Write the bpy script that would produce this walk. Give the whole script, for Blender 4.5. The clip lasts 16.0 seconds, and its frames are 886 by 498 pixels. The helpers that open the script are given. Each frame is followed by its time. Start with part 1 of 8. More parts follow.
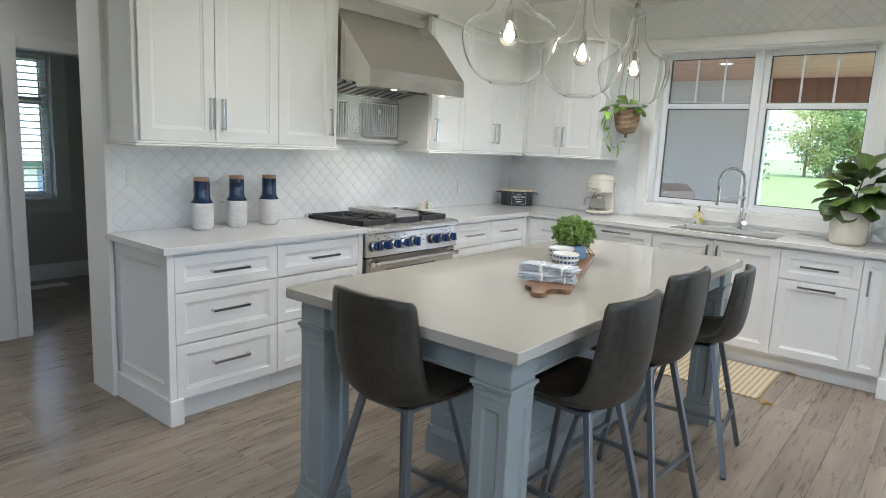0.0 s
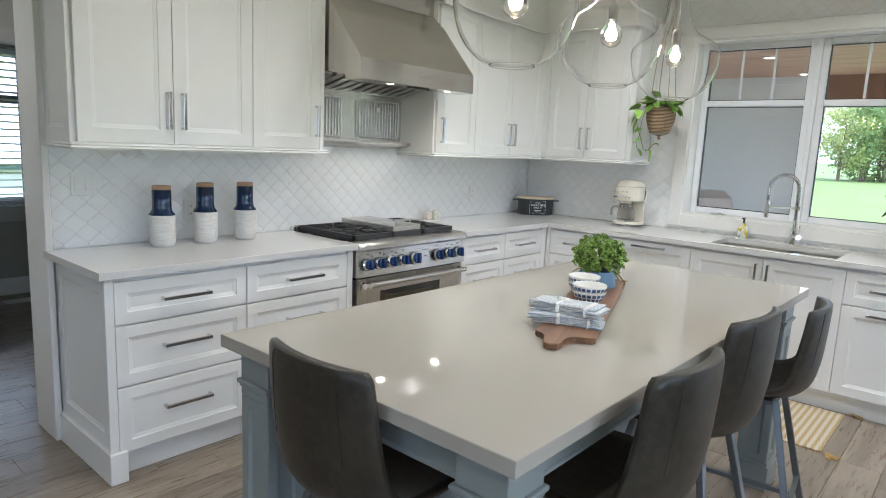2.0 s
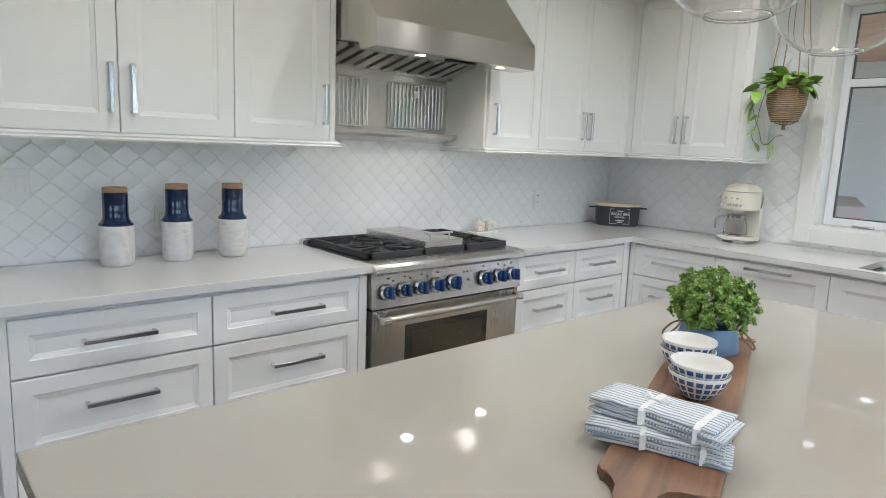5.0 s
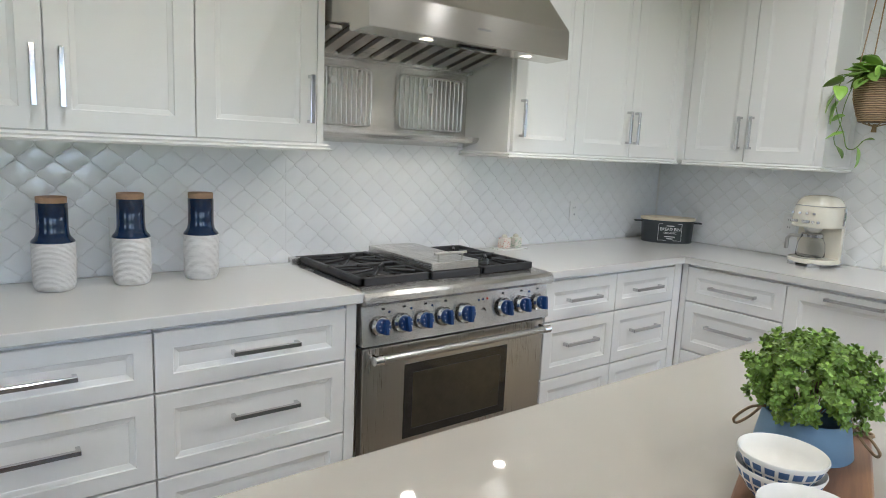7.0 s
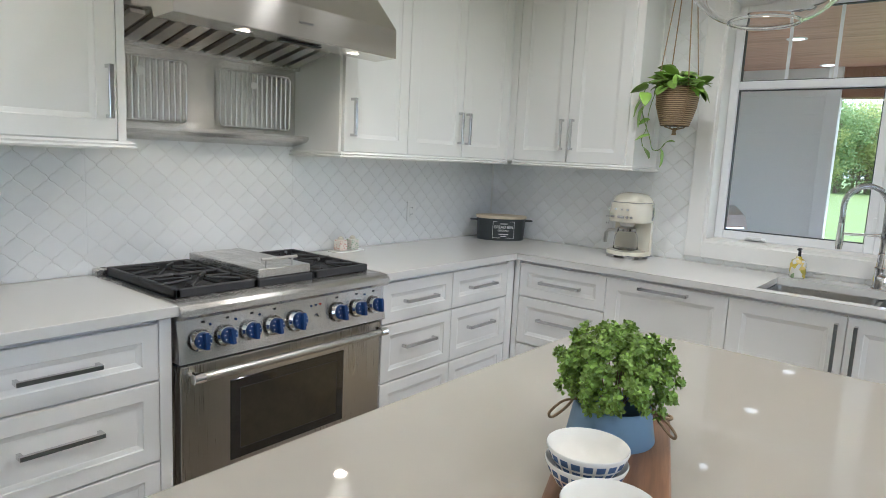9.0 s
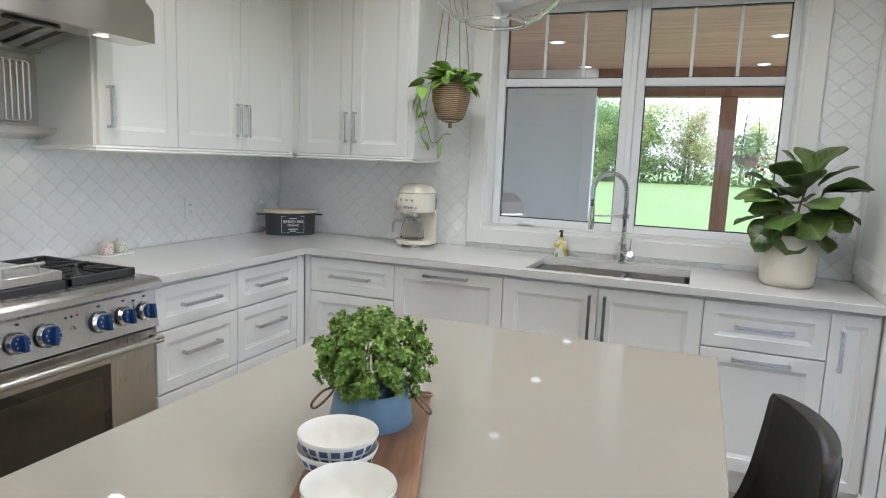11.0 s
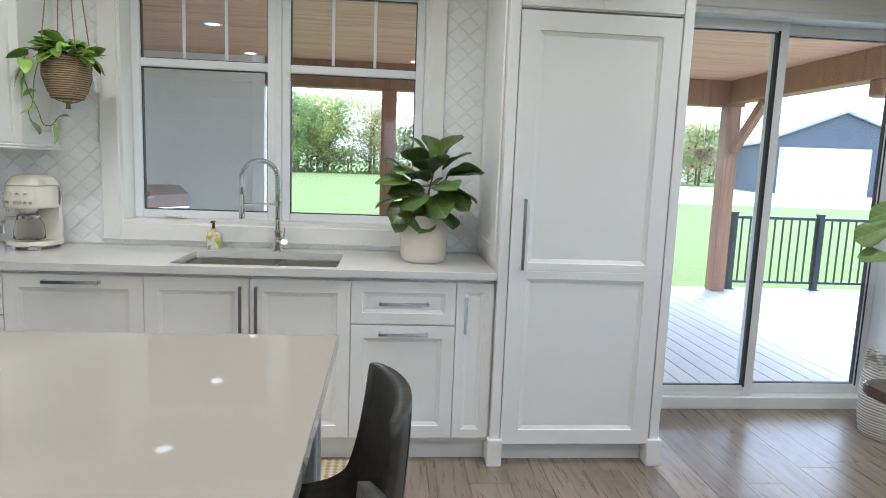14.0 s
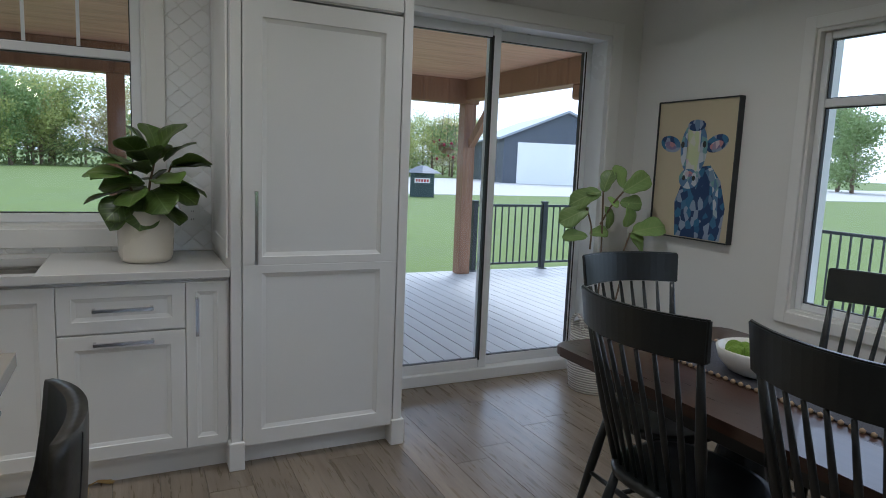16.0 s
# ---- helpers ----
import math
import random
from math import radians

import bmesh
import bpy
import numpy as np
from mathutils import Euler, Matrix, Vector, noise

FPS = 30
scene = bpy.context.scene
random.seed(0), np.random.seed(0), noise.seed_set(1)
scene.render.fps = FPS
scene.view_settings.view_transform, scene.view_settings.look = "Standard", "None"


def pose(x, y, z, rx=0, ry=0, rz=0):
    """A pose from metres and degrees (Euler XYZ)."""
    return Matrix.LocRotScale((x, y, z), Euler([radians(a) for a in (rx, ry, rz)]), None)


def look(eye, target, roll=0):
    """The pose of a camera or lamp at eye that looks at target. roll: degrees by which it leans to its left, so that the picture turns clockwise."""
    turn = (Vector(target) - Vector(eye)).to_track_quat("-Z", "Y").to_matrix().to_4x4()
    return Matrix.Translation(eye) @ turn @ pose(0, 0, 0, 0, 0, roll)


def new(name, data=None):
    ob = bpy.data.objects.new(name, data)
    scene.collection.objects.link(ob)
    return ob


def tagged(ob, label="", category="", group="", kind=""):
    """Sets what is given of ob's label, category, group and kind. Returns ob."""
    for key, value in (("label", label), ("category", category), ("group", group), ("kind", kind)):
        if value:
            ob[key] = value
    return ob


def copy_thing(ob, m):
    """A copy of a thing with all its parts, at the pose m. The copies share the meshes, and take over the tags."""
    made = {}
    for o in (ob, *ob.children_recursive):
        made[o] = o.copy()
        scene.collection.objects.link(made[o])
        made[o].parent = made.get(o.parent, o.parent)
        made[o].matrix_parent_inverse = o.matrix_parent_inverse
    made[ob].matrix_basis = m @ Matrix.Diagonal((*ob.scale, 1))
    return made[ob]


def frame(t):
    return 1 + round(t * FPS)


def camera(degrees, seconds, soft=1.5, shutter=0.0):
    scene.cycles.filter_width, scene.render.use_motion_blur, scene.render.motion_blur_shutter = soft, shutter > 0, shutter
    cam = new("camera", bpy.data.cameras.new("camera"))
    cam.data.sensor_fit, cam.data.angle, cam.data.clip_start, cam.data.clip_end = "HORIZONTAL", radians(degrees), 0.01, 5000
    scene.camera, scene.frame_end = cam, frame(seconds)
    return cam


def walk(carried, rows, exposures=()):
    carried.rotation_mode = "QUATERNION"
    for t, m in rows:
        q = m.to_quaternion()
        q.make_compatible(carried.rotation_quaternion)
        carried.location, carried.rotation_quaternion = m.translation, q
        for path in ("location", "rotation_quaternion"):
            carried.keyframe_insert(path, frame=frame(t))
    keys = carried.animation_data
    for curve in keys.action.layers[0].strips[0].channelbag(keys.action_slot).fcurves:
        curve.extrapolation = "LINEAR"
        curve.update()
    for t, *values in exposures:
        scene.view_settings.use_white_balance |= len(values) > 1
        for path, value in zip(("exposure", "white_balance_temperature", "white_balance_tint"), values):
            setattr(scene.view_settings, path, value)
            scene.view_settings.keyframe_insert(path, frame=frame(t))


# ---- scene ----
cam = camera(69.6, 16.0, 0.95)
PATH = [
    (0, (0.512, 0.356, 1.477), (-0.727, 1.891, 1.149), 2.6),
    (0.5, (0.439, 0.489, 1.473), (-0.819, 2.009, 1.145), 2.6),
    (1, (0.334, 0.618, 1.482), (-0.933, 2.13, 1.154), 2.7),
    (1.5, (0.269, 0.742, 1.472), (-1.008, 2.247, 1.145), 2.7),
    (2, (0.226, 0.883, 1.479), (-1.07, 2.372, 1.156), 2.6),
    (2.5, (0.17, 1.018, 1.493), (-1.177, 2.461, 1.168), 2.5),
    (3, (0.086, 1.145, 1.476), (-1.29, 2.559, 1.151), 2.5),
    (3.5, (-0.011, 1.277, 1.456), (-1.411, 2.669, 1.135), 2.4),
    (4, (-0.086, 1.408, 1.442), (-1.504, 2.781, 1.121), 2.4),
    (6.5, (-0.485, 2.012, 1.422), (-2.047, 3.221, 1.109), 2.5),
    (7, (-0.537, 2.095, 1.422), (-2.106, 3.296, 1.112), 2.6),
    (7.5, (-0.552, 2.124, 1.421), (-2.103, 3.348, 1.115), 2.9),
    (8, (-0.547, 2.156, 1.423), (-2.009, 3.489, 1.127), 3.0),
    (8.5, (-0.545, 2.177, 1.421), (-1.902, 3.617, 1.131), 2.9),
    (11, (-0.452, 2.236, 1.42), (-1.184, 4.076, 1.141), 2.3),
    (11.5, (-0.422, 2.253, 1.418), (-1.013, 4.143, 1.139), 2.3),
    (12, (-0.386, 2.273, 1.413), (-0.819, 4.206, 1.135), 2.3),
    (12.5, (-0.354, 2.293, 1.406), (-0.618, 4.257, 1.132), 2.2),
    (13, (-0.312, 2.305, 1.403), (-0.427, 4.283, 1.131), 2.2),
    (13.5, (-0.28, 2.314, 1.404), (-0.253, 4.296, 1.133), 2.2),
    (14, (-0.243, 2.318, 1.407), (-0.065, 4.292, 1.138), 2.2),
    (14.5, (-0.21, 2.313, 1.407), (0.143, 4.263, 1.139), 2.3),
    (15, (-0.171, 2.303, 1.408), (0.365, 4.212, 1.143), 2.4),
    (15.5, (-0.138, 2.298, 1.411), (0.573, 4.148, 1.145), 2.4),
    (16, (-0.106, 2.288, 1.406), (0.764, 4.07, 1.143), 2.3),
]
EXPOSURES = [(0.0, 2.42, 5160, 9), (4.0, 2.33, 5160, 9), (13.0, 2.14, 5160, 9), (15.6, 2.28, 5160, 9), (16.0, 1.00, 5160, 9)]
walk(cam, [(t, look(eye, target, roll)) for t, eye, target, roll in PATH],
     exposures=EXPOSURES)


# ---- world, sun, lights ----
world = bpy.data.worlds.new("sky")
scene.world = world
world.use_nodes = True
wn = world.node_tree
sky = wn.nodes.new("ShaderNodeTexSky")
sky.sky_type = 'NISHITA'
sky.sun_disc = False
sky.sun_elevation = radians(52)
sky.sun_rotation = radians(37)
sky.air_density, sky.dust_density, sky.ozone_density = 1.0, 2.5, 1.0
veil = wn.nodes.new("ShaderNodeMix")          # thin cloud over the blue
veil.data_type = 'RGBA'
veil.inputs[0].default_value = 0.65
veil.inputs[7].default_value = (6.2, 6.5, 6.9, 1)
wn.links.new(sky.outputs[0], veil.inputs[6])
wn.links.new(veil.outputs[2], wn.nodes["Background"].inputs[0])
wn.nodes["Background"].inputs[1].default_value = 0.15

sun = new("sun", bpy.data.lights.new("sun", 'SUN'))
sun.data.energy, sun.data.angle, sun.data.color = 1.3, radians(12), (1.0, 0.95, 0.88)
sun.matrix_world = look((6, 8, 13), (0, 0, 0))


def ceiling_lamp(x, y, z, power, size=0.12, colour=(1.0, 0.92, 0.82)):
    lamp = new("downlight_lamp", bpy.data.lights.new("downlight_lamp", 'AREA'))
    lamp.data.shape, lamp.data.size, lamp.data.energy, lamp.data.color = 'DISK', size, power, colour
    lamp.data.spread = radians(150)
    lamp.matrix_world = pose(x, y, z)
    return lamp


CEIL = 2.70
# few of these are seen; the rest are added as fill for the rooms
DOWNLIGHTS = [(-1.75, 2.3), (-1.75, 3.9), (-0.05, 2.3), (-0.05, 4.3), (-1.55, 4.75), (-0.6, 4.85), (1.7, 4.6),
              (-0.9, 0.2), (1.6, 0.4), (1.7, 2.6), (-3.8, 1.2)]
# dining side lamps are stronger, to lift the dim wall there
for lx, ly in DOWNLIGHTS:
    ceiling_lamp(lx, ly, CEIL - 0.012, 3.6 if lx > 1 else 1.5, 0.03, (1.0, 0.87, 0.70))

# ---- mesh helpers ----
def part(name, bm, material, parent, label="", smooth=False):
    me = bpy.data.meshes.new(name)
    bm.normal_update()
    bm.to_mesh(me)
    bm.free()
    me.materials.append(material)
    if smooth:
        for p in me.polygons:
            p.use_smooth = True
    ob = new(name, me)
    ob.parent = parent
    if label:
        ob["label"] = label
    return ob


def thing(name, m, label, category, group="", kind=""):
    ob = new(name)
    ob.empty_display_size = 0.1
    ob.matrix_basis = m
    return tagged(ob, label, category, group, kind)


def single(name, bm, material, m, label, category, group="", kind="", smooth=False):
    ob = part(name, bm, material, None, smooth=smooth)
    ob.matrix_basis = m
    return tagged(ob, label, category, group, kind)


def again(src, name, parent, m):
    """Another object on the mesh of src."""
    ob = new(name, src.data)
    ob.parent = parent
    ob.matrix_basis = m
    return ob


def B():
    return bmesh.new()


def box(bm, x0, x1, y0, y1, z0, z1, bevel=0.0, seg=2):
    vs = [bm.verts.new(c) for c in ((x0, y0, z0), (x1, y0, z0), (x1, y1, z0), (x0, y1, z0), (x0, y0, z1), (x1, y0, z1), (x1, y1, z1), (x0, y1, z1))]
    fs = [bm.faces.new([vs[i] for i in q]) for q in ((3, 2, 1, 0), (4, 5, 6, 7), (0, 1, 5, 4), (1, 2, 6, 5), (2, 3, 7, 6), (3, 0, 4, 7))]
    if bevel:
        es = list({e for f in fs for e in f.edges})
        bmesh.ops.bevel(bm, geom=es, offset=bevel, segments=seg, affect='EDGES', profile=0.5)
    return vs


def boxm(x0, x1, y0, y1, z0, z1, bevel=0.0, seg=2):
    bm = B()
    box(bm, x0, x1, y0, y1, z0, z1, bevel, seg)
    return bm


def ring(bm, c, u, v, ru, rv, seg):
    return [bm.verts.new(c + u * (ru * math.cos(2 * math.pi * i / seg)) + v * (rv * math.sin(2 * math.pi * i / seg))) for i in range(seg)]


def skin(bm, a, b):
    n = len(a)
    for i in range(n):
        bm.faces.new((a[i], a[(i + 1) % n], b[(i + 1) % n], b[i]))


def rod(bm, p0, p1, r0, r1=None, seg=12, caps=True):
    p0, p1 = Vector(p0), Vector(p1)
    r1 = r0 if r1 is None else r1
    d = (p1 - p0).normalized()
    u = d.orthogonal().normalized()
    v = d.cross(u)
    a, b = ring(bm, p0, u, v, r0, r0, seg), ring(bm, p1, u, v, r1, r1, seg)
    skin(bm, a, b)
    if caps:
        bm.faces.new(list(reversed(a)))
        bm.faces.new(b)


def tube(bm, pts, r, seg=8, closed=False, flat=1.0):
    pts = [Vector(p) for p in pts]
    n = len(pts)
    rs = r if isinstance(r, (list, tuple)) else [r] * n
    prev, u = None, None
    loops = []
    for i, p in enumerate(pts):
        if closed:
            d = (pts[(i + 1) % n] - pts[i - 1]).normalized()
        else:
            d = (pts[min(i + 1, n - 1)] - pts[max(i - 1, 0)]).normalized()
        u = d.orthogonal().normalized() if u is None else (u - d * u.dot(d)).normalized()
        v = d.cross(u)
        loops.append(ring(bm, p, u, v, rs[i], rs[i] * flat, seg))
    for a, b in zip(loops, loops[1:]):
        skin(bm, a, b)
    if closed:
        skin(bm, loops[-1], loops[0])
    else:
        bm.faces.new(list(reversed(loops[0])))
        bm.faces.new(loops[-1])


def lathe(bm, prof, seg=32, sx=1.0, sy=1.0, c=(0, 0, 0), cap=True):
    """prof: (radius, z) rows from the bottom up."""
    loops = []
    for r, z in prof:
        loops.append([bm.verts.new((c[0] + sx * r * math.cos(2 * math.pi * i / seg), c[1] + sy * r * math.sin(2 * math.pi * i / seg), c[2] + z)) for i in range(seg)])
    for a, b in zip(loops, loops[1:]):
        skin(bm, a, b)
    if cap:
        if prof[0][0] > 1e-4:
            bm.faces.new(list(reversed(loops[0])))
        if prof[-1][0] > 1e-4:
            bm.faces.new(loops[-1])


def prism(bm, outline, z0, z1):
    """A flat outline (x, y) drawn out from z0 to z1."""
    a = [bm.verts.new((x, y, z0)) for x, y in outline]
    b = [bm.verts.new((x, y, z1)) for x, y in outline]
    skin(bm, a, b)
    bm.faces.new(list(reversed(a)))
    bm.faces.new(b)


def front(bm, x0, x1, z0, z1, t=0.02, frame_w=0.055, step=0.012, deep=0.009, y=0.0):
    """A panelled door or drawer front: frame, sloped bead and sunk panel. Its face looks to -y and stands t proud of y."""
    fl, fr_, fb, ft = frame_w if isinstance(frame_w, tuple) else (frame_w,) * 4

    def rect(i, yy, k=0):
        return [bm.verts.new(c) for c in ((x0 + i + k * fl, yy, z0 + i + k * fb), (x1 - i - k * fr_, yy, z0 + i + k * fb), (x1 - i - k * fr_, yy, z1 - i - k * ft), (x0 + i + k * fl, yy, z1 - i - k * ft))]
    e = 0.002
    back, edge, face = rect(0, y), rect(0, y - t + e), rect(e, y - t)
    in1, in2 = rect(0, y - t, 1), rect(0.003, y - t + 0.004, 1)
    in3, in4 = rect(step, y - t + deep, 1), rect(step + 0.002, y - t + deep + 0.001, 1)
    loops = [back, edge, face, in1, in2, in3, in4]
    for a, b in zip(loops, loops[1:]):
        skin(bm, a, b)
    bm.faces.new(in4)
    bm.faces.new(list(reversed(back)))


def sweep(bm, prof, path):
    """A moulding: prof rows (out, up) carried along a level path of (x, y, out_x, out_y) rows at z."""
    loops = []
    for x, y, z, ox, oy in path:
        loops.append([bm.verts.new((x + ox * o, y + oy * o, z + u)) for o, u in prof])
    for a, b in zip(loops, loops[1:]):
        skin(bm, a, b)
    bm.faces.new(list(reversed(loops[0])))
    bm.faces.new(loops[-1])


# ---- materials ----
def nt(name):
    m = bpy.data.materials.new(name)
    m.use_nodes = True
    t = m.node_tree
    return m, t, t.nodes["Principled BSDF"]


def node(t, kind, **kw):
    n = t.nodes.new(kind)
    for k, v in kw.items():
        n.inputs[k].default_value = v
    return n


def mixrgb(t, fac, a, b, mode='MIX'):
    n = t.nodes.new("ShaderNodeMix")
    n.data_type, n.blend_type = 'RGBA', mode
    for sock, val in ((n.inputs[0], fac), (n.inputs[6], a), (n.inputs[7], b)):
        if hasattr(val, "links"):
            t.links.new(val, sock)
        else:
            sock.default_value = val if not isinstance(val, tuple) else (*val[:3], 1)
    return n.outputs[2]


def ramp(t, src, stops):
    n = t.nodes.new("ShaderNodeValToRGB")
    while len(n.color_ramp.elements) < len(stops):
        n.color_ramp.elements.new(0.5)
    for e, (p, c) in zip(n.color_ramp.elements, stops):
        e.position, e.color = p, (*c, 1) if isinstance(c, tuple) else (c, c, c, 1)
    t.links.new(src, n.inputs[0])
    return n.outputs[0]


def coords(t, scale=(1, 1, 1), jitter=0.0, which="Object"):
    tc = t.nodes.new("ShaderNodeTexCoord")
    mp = t.nodes.new("ShaderNodeMapping")
    mp.inputs["Scale"].default_value = scale
    t.links.new(tc.outputs[which], mp.inputs[0])
    if jitter:
        oi = t.nodes.new("ShaderNodeObjectInfo")
        mu = t.nodes.new("ShaderNodeVectorMath")
        mu.operation = 'SCALE'
        mu.inputs[0].default_value = (jitter, jitter * 0.7, jitter * 0.3)
        t.links.new(oi.outputs["Random"], mu.inputs["Scale"])
        t.links.new(mu.outputs[0], mp.inputs["Location"])
    return mp.outputs[0]


def noise_tex(t, vec, scale, detail=3.0, rough=0.55, dist=0.0):
    n = node(t, "ShaderNodeTexNoise", Scale=scale, Detail=detail, Roughness=rough, Distortion=dist)
    t.links.new(vec, n.inputs["Vector"])
    return n.outputs[0]


def bump(t, p, height, strength, distance=0.002):
    b = node(t, "ShaderNodeBump", Strength=strength, Distance=distance)
    t.links.new(height, b.inputs["Height"])
    t.links.new(b.outputs[0], p.inputs["Normal"])


def plain(name, col, rough=0.5, metal=0.0, var=0.06, scale=3.0, fine=90.0, rvar=0.08, bmp=0.05, jitter=0.0, coat=0.0, stretch=(1, 1, 1), ior=1.5):
    """Colour and gloss varied at two scales, with fine relief."""
    m, t, p = nt(name)
    v = coords(t, stretch, jitter)
    big, small = noise_tex(t, v, scale), noise_tex(t, v, fine, 4)
    dark = tuple(c * (1 - var) for c in col)
    lite = tuple(min(1.0, c * (1 + var)) for c in col)
    c1 = mixrgb(t, big, dark, lite)
    c2 = mixrgb(t, ramp(t, small, [(0.3, 0.0), (0.7, 1.0)]), tuple(c * (1 - var * 0.6) for c in col), lite)
    t.links.new(mixrgb(t, 0.4, c1, c2), p.inputs["Base Color"])
    r = node(t, "ShaderNodeMapRange")
    r.inputs["To Min"].default_value, r.inputs["To Max"].default_value = max(0.02, rough - rvar), min(1, rough + rvar)
    t.links.new(big, r.inputs[0])
    t.links.new(r.outputs[0], p.inputs["Roughness"])
    p.inputs["Metallic"].default_value = metal
    p.inputs["Coat Weight"].default_value = coat
    p.inputs["IOR"].default_value = ior
    if bmp:
        bump(t, p, small, bmp)
    return m


def wood(name, dark, lite, rough=0.45, grain=(1.0, 14.0, 14.0), jitter=0.0, spread=0.0, bmp=0.15, coat=0.0, knots=False):
    """Grain along the first axis; with spread each piece takes its own tone."""
    m, t, p = nt(name)
    v = coords(t, grain, jitter)
    g1 = noise_tex(t, v, 1.6, 6, 0.62, 0.6)
    g2 = noise_tex(t, v, 9.0, 4, 0.6, 0.2)
    c = ramp(t, g1, [(0.25, dark), (0.48, tuple((a * 0.38 + b * 0.62) for a, b in zip(dark, lite))), (0.75, lite)])
    c = mixrgb(t, ramp(t, g2, [(0.35, 0.30), (0.65, 0.0)]), c, tuple(d * 0.6 for d in dark))
    if knots:
        k = noise_tex(t, coords(t, (1.2, 5, 5), jitter), 2.4, 2, 0.5, 1.2)
        c = mixrgb(t, ramp(t, k, [(0.70, 0.0), (0.78, 0.55)]), c, tuple(d * 0.45 for d in dark))
    if spread:
        oi = t.nodes.new("ShaderNodeObjectInfo")
        f = ramp(t, oi.outputs["Random"], [(0.0, 1 - spread), (0.5, 1.0), (1.0, 1 + spread)])
        c = mixrgb(t, 1.0, c, f, 'MULTIPLY')
    t.links.new(c, p.inputs["Base Color"])
    r = node(t, "ShaderNodeMapRange")
    r.inputs["To Min"].default_value, r.inputs["To Max"].default_value = rough - 0.06, rough + 0.1
    t.links.new(g2, r.inputs[0])
    t.links.new(r.outputs[0], p.inputs["Roughness"])
    p.inputs["Coat Weight"].default_value = coat
    bump(t, p, g2, bmp)
    return m


def glass(name, rough=0.0, tint=(1, 1, 1), ior=1.45):
    m, t, p = nt(name)
    p.inputs["Base Color"].default_value = (*tint, 1)
    p.inputs["Roughness"].default_value, p.inputs["IOR"].default_value, p.inputs["Transmission Weight"].default_value = rough, ior, 1.0
    return m


def pane_glass(name, gloss=0.06):
    """Thin window glass: clear, with a faint mirror that grows towards grazing."""
    m, t, p = nt(name)
    tr, gl = t.nodes.new("ShaderNodeBsdfTransparent"), t.nodes.new("ShaderNodeBsdfGlossy")
    tr.inputs[0].default_value = (0.97, 0.98, 0.975, 1)
    gl.inputs["Roughness"].default_value = 0.01
    fr = node(t, "ShaderNodeFresnel", IOR=1.45)
    mx = t.nodes.new("ShaderNodeMixShader")
    t.links.new(fr.outputs[0], mx.inputs[0])
    t.links.new(tr.outputs[0], mx.inputs[1])
    t.links.new(gl.outputs[0], mx.inputs[2])
    t.links.new(mx.outputs[0], t.nodes["Material Output"].inputs[0])
    return m


def glow(name, col, power):
    m, t, p = nt(name)
    p.inputs["Base Color"].default_value = (*col, 1)
    p.inputs["Emission Color"].default_value = (*col, 1)
    p.inputs["Emission Strength"].default_value = power
    return m


def steel(name, col=(0.64, 0.63, 0.60), rough=0.28, along=(1, 60, 60), bmp=0.04, stretch=None):
    """Brushed stainless steel, its brush marks along the first axis."""
    m, t, p = nt(name)
    v = coords(t, along)
    s, b = noise_tex(t, v, 8, 4), noise_tex(t, coords(t), 2.0)
    t.links.new(mixrgb(t, s, tuple(c * 0.9 for c in col), tuple(min(1, c * 1.08) for c in col)), p.inputs["Base Color"])
    r = node(t, "ShaderNodeMapRange")
    r.inputs["To Min"].default_value, r.inputs["To Max"].default_value = rough - 0.08, rough + 0.1
    t.links.new(mixrgb(t, 0.5, s, b), r.inputs[0])
    t.links.new(r.outputs[0], p.inputs["Roughness"])
    p.inputs["Metallic"].default_value = 1.0
    if stretch:
        vec = node(t, "ShaderNodeCombineXYZ", X=stretch[0], Y=stretch[1], Z=stretch[2])
        t.links.new(vec.outputs[0], p.inputs["Tangent"])
        p.inputs["Anisotropic"].default_value = 0.85
    bump(t, p, s, bmp, 0.001)
    return m


M_WALL = plain("wall_paint", (0.79, 0.775, 0.74), 0.65, var=0.02, bmp=0.12, fine=160)
M_CEIL = plain("ceiling_paint", (0.84, 0.82, 0.77), 0.8, var=0.02, bmp=0.1)
M_TRIM = plain("trim_paint", (0.84, 0.83, 0.80), 0.38, var=0.015, bmp=0.03)
M_CAB = plain("cabinet_lacquer", (0.84, 0.835, 0.815), 0.33, var=0.012, fine=220, bmp=0.03, jitter=3.0)
M_BLUE = plain("island_paint", (0.265, 0.292, 0.286), 0.42, var=0.03, fine=200, bmp=0.04)
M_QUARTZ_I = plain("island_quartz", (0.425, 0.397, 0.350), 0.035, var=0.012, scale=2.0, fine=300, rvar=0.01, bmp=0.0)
M_QUARTZ = plain("quartz_top", (0.69, 0.68, 0.65), 0.09, var=0.012, scale=2.0, fine=300, rvar=0.03, bmp=0.0)
M_GROUT = plain("grout", (0.84, 0.84, 0.82), 0.75, var=0.03, bmp=0.2)
M_TILE = plain("tile_glaze", (0.87, 0.875, 0.87), 0.06, var=0.02, scale=9, fine=40, rvar=0.03, bmp=0.04, jitter=9.0, ior=1.6)
M_DARKWALL = plain("dark_wall_paint", (0.44, 0.43, 0.385), 0.7, var=0.03, bmp=0.12)
M_PLANK = wood("vinyl_plank", (0.150, 0.118, 0.086), (0.375, 0.312, 0.240), 0.27, (7.0, 0.55, 7.0), 40.0, 0.15, 0.10)
M_PLANK_REST = wood("vinyl_plank_far", (0.150, 0.118, 0.086), (0.375, 0.312, 0.240), 0.27, (7.0, 0.55, 7.0), 0.0, 0.0, 0.10)
M_STEEL = steel("brushed_steel")
